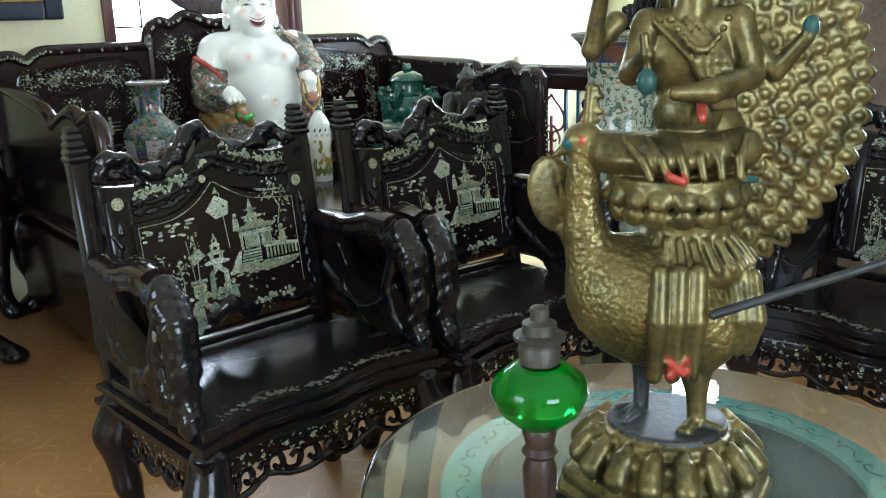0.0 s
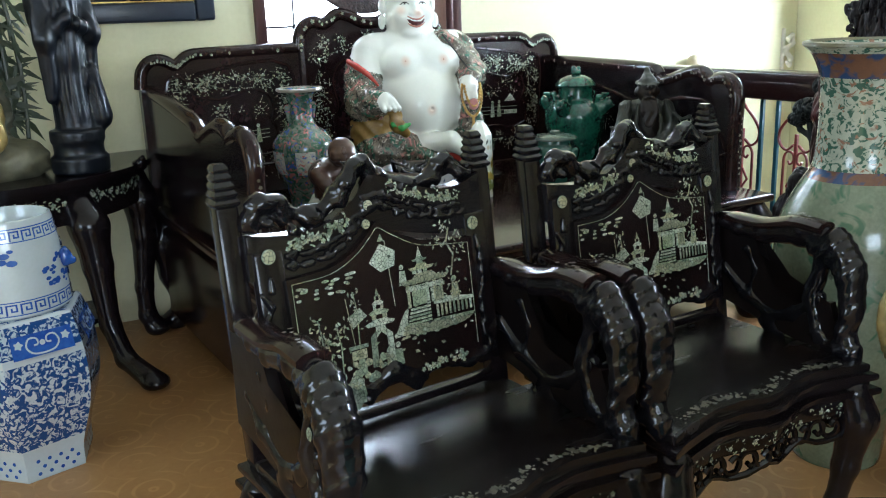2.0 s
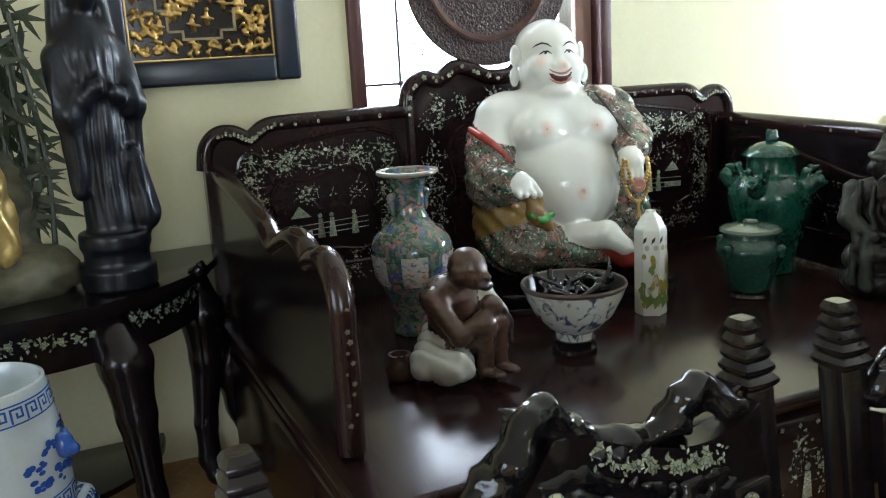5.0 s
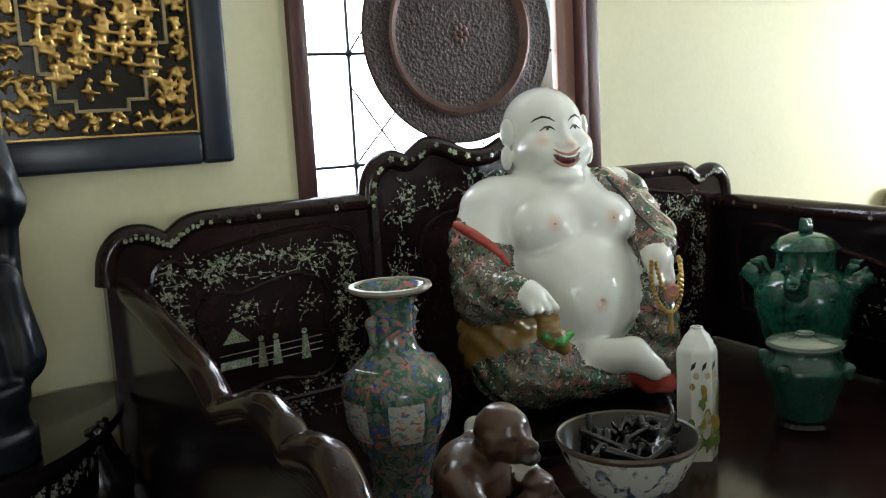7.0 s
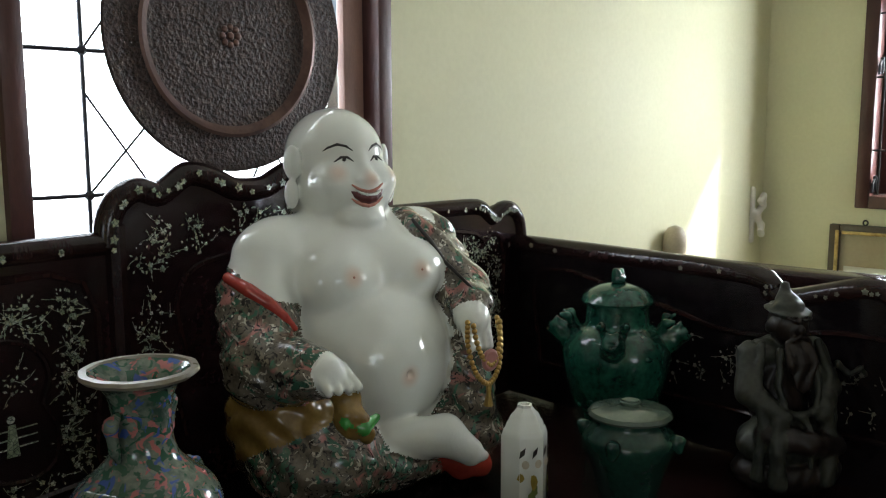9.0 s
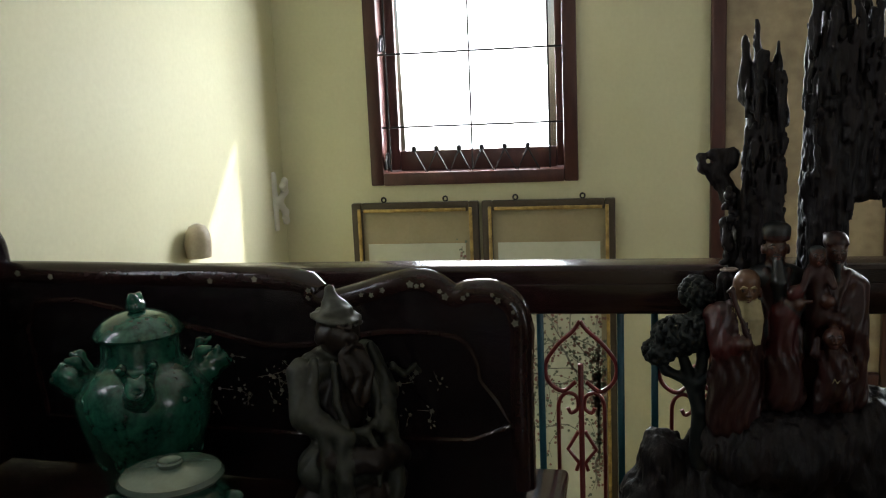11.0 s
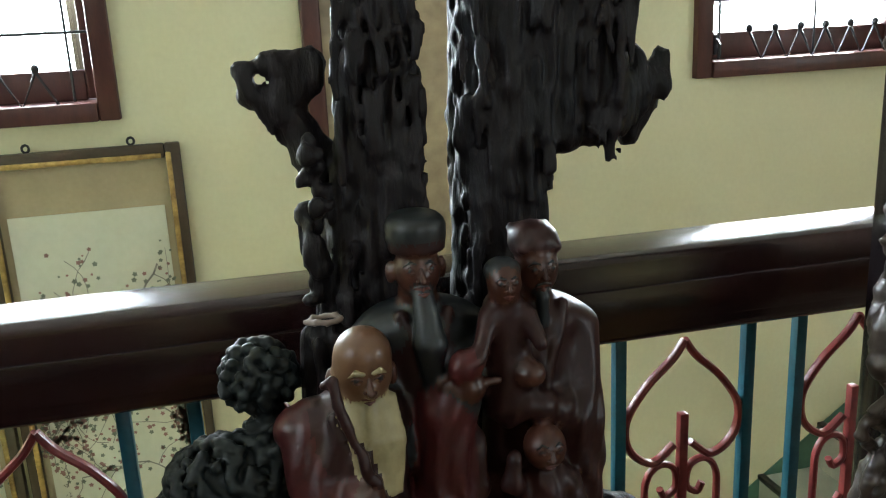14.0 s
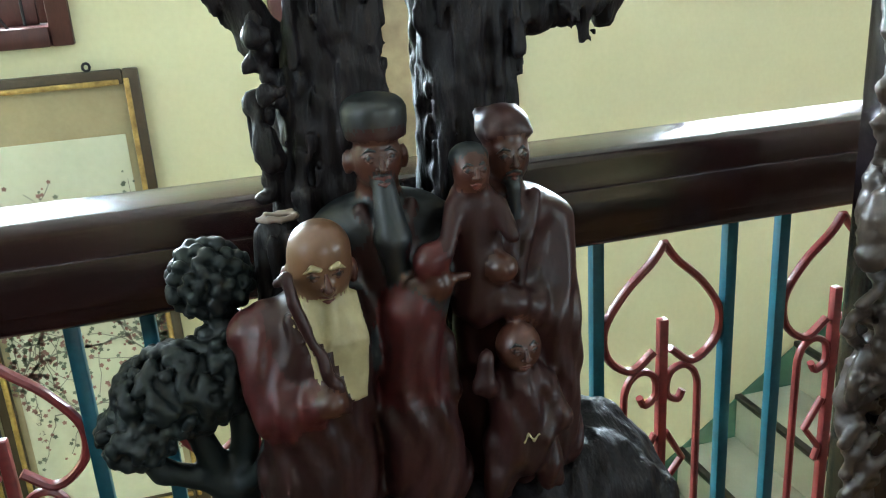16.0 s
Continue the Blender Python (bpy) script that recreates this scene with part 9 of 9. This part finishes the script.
            e.ball(at(q * 0.0036, -0.0045, -0.0004), (0.0024, 0.0022, 0.0020), 0)
            if beard:
                e.path([at(q * a, b, 0.0003) for a, b in ((0.001, -0.0085), (0.006, -0.0105), (0.009, -0.016))], [0.0014, 0.0013, 0.0006], 1)
        n = at(0, -0.004)
        e.path([at(0, 0.006, -0.0005), (n[0] - 0.0028 * w, y, z - 0.0035 * w)], [0.0016, 0.0032 * w], 0)
        e.path([at(a, b, 0.0) for a, b in ((-0.006, -0.0125), (0, -0.0120), (0.006, -0.0125))], [0.0010, 0.0016, 0.0010], 3)
        e.path([at(a, b, 0.0) for a, b in ((-0.005, -0.0155), (0, -0.0165), (0.005, -0.0155))], [0.0010, 0.0018, 0.0010], 3)
    e.path([f.onto((-0.4, y, z), (1, 0, 0), 0.0) for y, z in ((-0.068, 0.830), (-0.074, 0.826), (-0.078, 0.834), (-0.083, 0.826), (-0.088, 0.832), (-0.094, 0.830))], [0.0012], 2)
    faces = e.mesh("faces", [FACEWOOD, DARKCLOTH, BEARD, mat("carved_lip", (0.10, 0.03, 0.022), 0.4, scale=30)], 0.0012)
    t = Clay(0.008)
    t.path([(-0.04, 0.16, 0.62), (-0.06, 0.165, 0.74), (-0.055, 0.185, 0.80), (-0.06, 0.205, 0.87)], [0.03, 0.018, 0.014, 0.010])
    t.path([(-0.055, 0.185, 0.80), (-0.06, 0.235, 0.825), (-0.06, 0.255, 0.85)], [0.012, 0.010, 0.008]).path([(-0.055, 0.17, 0.78), (-0.05, 0.16, 0.86), (-0.05, 0.165, 0.95)], [0.014, 0.012, 0.010]).path([(-0.06, 0.18, 0.79), (-0.08, 0.15, 0.82), (-0.07, 0.14, 0.85)], [0.010, 0.008, 0.006])
    rng = random.Random(14)
    for c, ry, rz, n in (((-0.06, 0.206, 0.902), 0.056, 0.038, 190), ((-0.055, 0.248, 0.866), 0.033, 0.026, 80), ((-0.03, 0.172, 0.985), 0.034, 0.032, 80), ((-0.045, 0.165, 0.93), 0.024, 0.024, 40)):
        t.ball(c, (0.034, ry * 0.86, rz * 0.84))
        for k in range(n):
            b = math.acos(1 - 2 * (k + 0.5) / n)
            a = 2.39996 * k + rng.uniform(-0.15, 0.15)
            t.ball((c[0] + 0.038 * math.sin(b) * math.cos(a), c[1] + ry * math.sin(b) * math.sin(a), c[2] + rz * math.cos(b)), rng.uniform(0.0052, 0.0076), 0, k=0.001)
    pine = t.mesh("pine", [PINEWOOD], 0.0035)
    t = Clay(0.003)
    t.limb((-0.01, 0.108, 0.94), (-0.03, 0.106, 1.018), 0.022, 0.017)
    for k in range(9):
        t.limb((-0.03 + 0.016 * math.cos(0.7 * k), 0.106 + 0.016 * math.sin(0.7 * k), 1.018), (-0.02 + 0.02 * math.cos(0.7 * k), 0.108 + 0.02 * math.sin(0.7 * k), 0.95), 0.006, 0.008)
    stump = t.mesh("stump", [EBONYROOT], 0.004, gnarl)
    t = Clay(0.002)
    for k in range(8):
        a, o = 0.785 * k, 0.785 * (k + 1)
        t.limb((-0.036 + 0.010 * math.cos(a), 0.106 + (0.013 + 0.003 * (k % 3)) * math.sin(a), 1.034 + 0.002 * (k % 2)), (-0.036 + 0.010 * math.cos(o), 0.106 + 0.014 * math.sin(o), 1.034), 0.0026, 0.0034)
    cut = t.mesh("cut", [mat("pale_cut_wood", (0.26, 0.20, 0.16), 0.6, scale=30, bump=0.2)], 0.0025)
    ob = part("root_carving", joined("root_carving", [body, figures, faces, pine, stump, cut]), None)
    ob.matrix_world = m
    return tagged(ob, "blackened root carved with three robed elders and a pine", "sculpture")


root_carving(pose(4.93, 3.498, 0) @ Matrix.Diagonal((1.0, 1.0, 0.998, 1.0)))
# Panel colour lightened to hold the light falling on the screen's face.
SCREENWOOD = mat("lit_panel_wood", (0.21, 0.155, 0.115), 0.42, other=(0.09, 0.062, 0.046), scale=8, fine=70, bump=0.25)
DRAGONWOOD = mat("grey_brown_carving", (0.075, 0.053, 0.042), 0.36, other=(0.024, 0.017, 0.014), scale=14, fine=90, bump=0.25)


def dragon_screen(m):
    """A tall carved panel; local x along its face, the face at -y, its dragon post at the near end."""
    s = thing("dragon_screen", "tall dark carved screen with a dragon post and blossom relief", "screen", "", m)
    b = bmesh.new()
    box(b, (0.0, 0.0, 1.0), (0.06, 0.06, 2.0), 0.01)
    post = part("post", b, LACQUER, s)
    b = bmesh.new()
    box(b, (0.30, 0.015, 1.0), (0.56, 0.025, 1.9))
    panel = part("panel", b, SCREENWOOD, s, "brown carved panel")
    for n, c, z in (("top_rail", (0.30, 0.0, 1.97), (0.54, 0.05, 0.07)), ("bottom_rail", (0.30, 0.0, 0.10), (0.54, 0.05, 0.16)), ("far_post", (0.60, 0.0, 1.0), (0.06, 0.06, 2.0)), ("inner_moulding", (0.045, -0.01, 1.0), (0.025, 0.05, 1.8))):
        b = bmesh.new()
        box(b, c, z, 0.008)
        part(n, b, LACQUER, s)
    d = Clay(0.010)
    pts = []
    for k in range(60):
        z = 0.12 + 0.031 * k
        pts.append((-0.035 + 0.014 * math.sin(k * 0.9), -0.036 + 0.012 * math.cos(k * 0.9), z))
    d.path(pts, [0.012 + 0.004 * math.sin(k * 0.7) for k in range(60)])
    rng = random.Random(23)
    for k in range(190):
        z = rng.uniform(0.12, 1.9)
        x, y = -0.035 + rng.uniform(-0.018, 0.03), -0.04 + rng.uniform(-0.012, 0.012)
        d.path([(x, y, z), (x - rng.uniform(0.005, 0.022), y - 0.012, z + 0.022), (x + rng.uniform(-0.016, 0.01), y - 0.014, z + 0.042), (x + 0.010, y - 0.010, z + 0.034), (x + 0.004, y - 0.012, z + 0.026)], [0.008, 0.007, 0.006, 0.004, 0.003], 0, 0.002)
    for z in (0.95, 1.55):
        d.ball((-0.045, -0.055, z), (0.026, 0.022, 0.034)).ball((-0.06, -0.06, z - 0.03), (0.018, 0.016, 0.016)).path([(-0.04, -0.06, z + 0.03), (-0.05, -0.062, z + 0.06), (-0.035, -0.06, z + 0.09)], [0.008, 0.006, 0.003])
    part("dragon_carving", d.mesh("dragon_carving", [DRAGONWOOD], 0.005, lambda p, kind: 0.0012 * np.sin(p[:, 2] * 330 + 2 * np.sin(p[:, 0] * 160))), None, post, "coiling dragon in deep relief")
    f = Clay(0.004)
    for k in range(80):
        x, z = rng.uniform(0.085, 0.32), rng.uniform(0.35, 1.85)
        for j in range(5):
            a = j * 1.2566 + k
            f.ball((x + 0.017 * math.cos(a), -0.008, z + 0.017 * math.sin(a)), (0.013, 0.007, 0.013))
        f.ball((x, -0.016, z), 0.006)
        f.path([(x, -0.002, z), (x + rng.uniform(-0.05, 0.05), -0.006, z - 0.05), (x + rng.uniform(-0.04, 0.04), -0.002, z - 0.1)], [0.006, 0.005, 0.004])
        a = rng.random() * 6.28
        f.limb((x + 0.02 * math.cos(a), -0.004, z + 0.02 * math.sin(a)), (x + 0.055 * math.cos(a), -0.008, z + 0.055 * math.sin(a)), 0.009, 0.003)
    part("blossom_carving", f.mesh("blossom_carving", [DRAGONWOOD], 0.005), None, panel, "carved blossoms and leaves")
    b = bmesh.new()
    box(b, (0.30, 0.0, 0.012), (0.75, 0.22, 0.024), 0.006)
    part("foot", b, LACQUER, s)
    return s


dragon_screen(pose(4.90, 2.962, 0, 0, 0, -96))
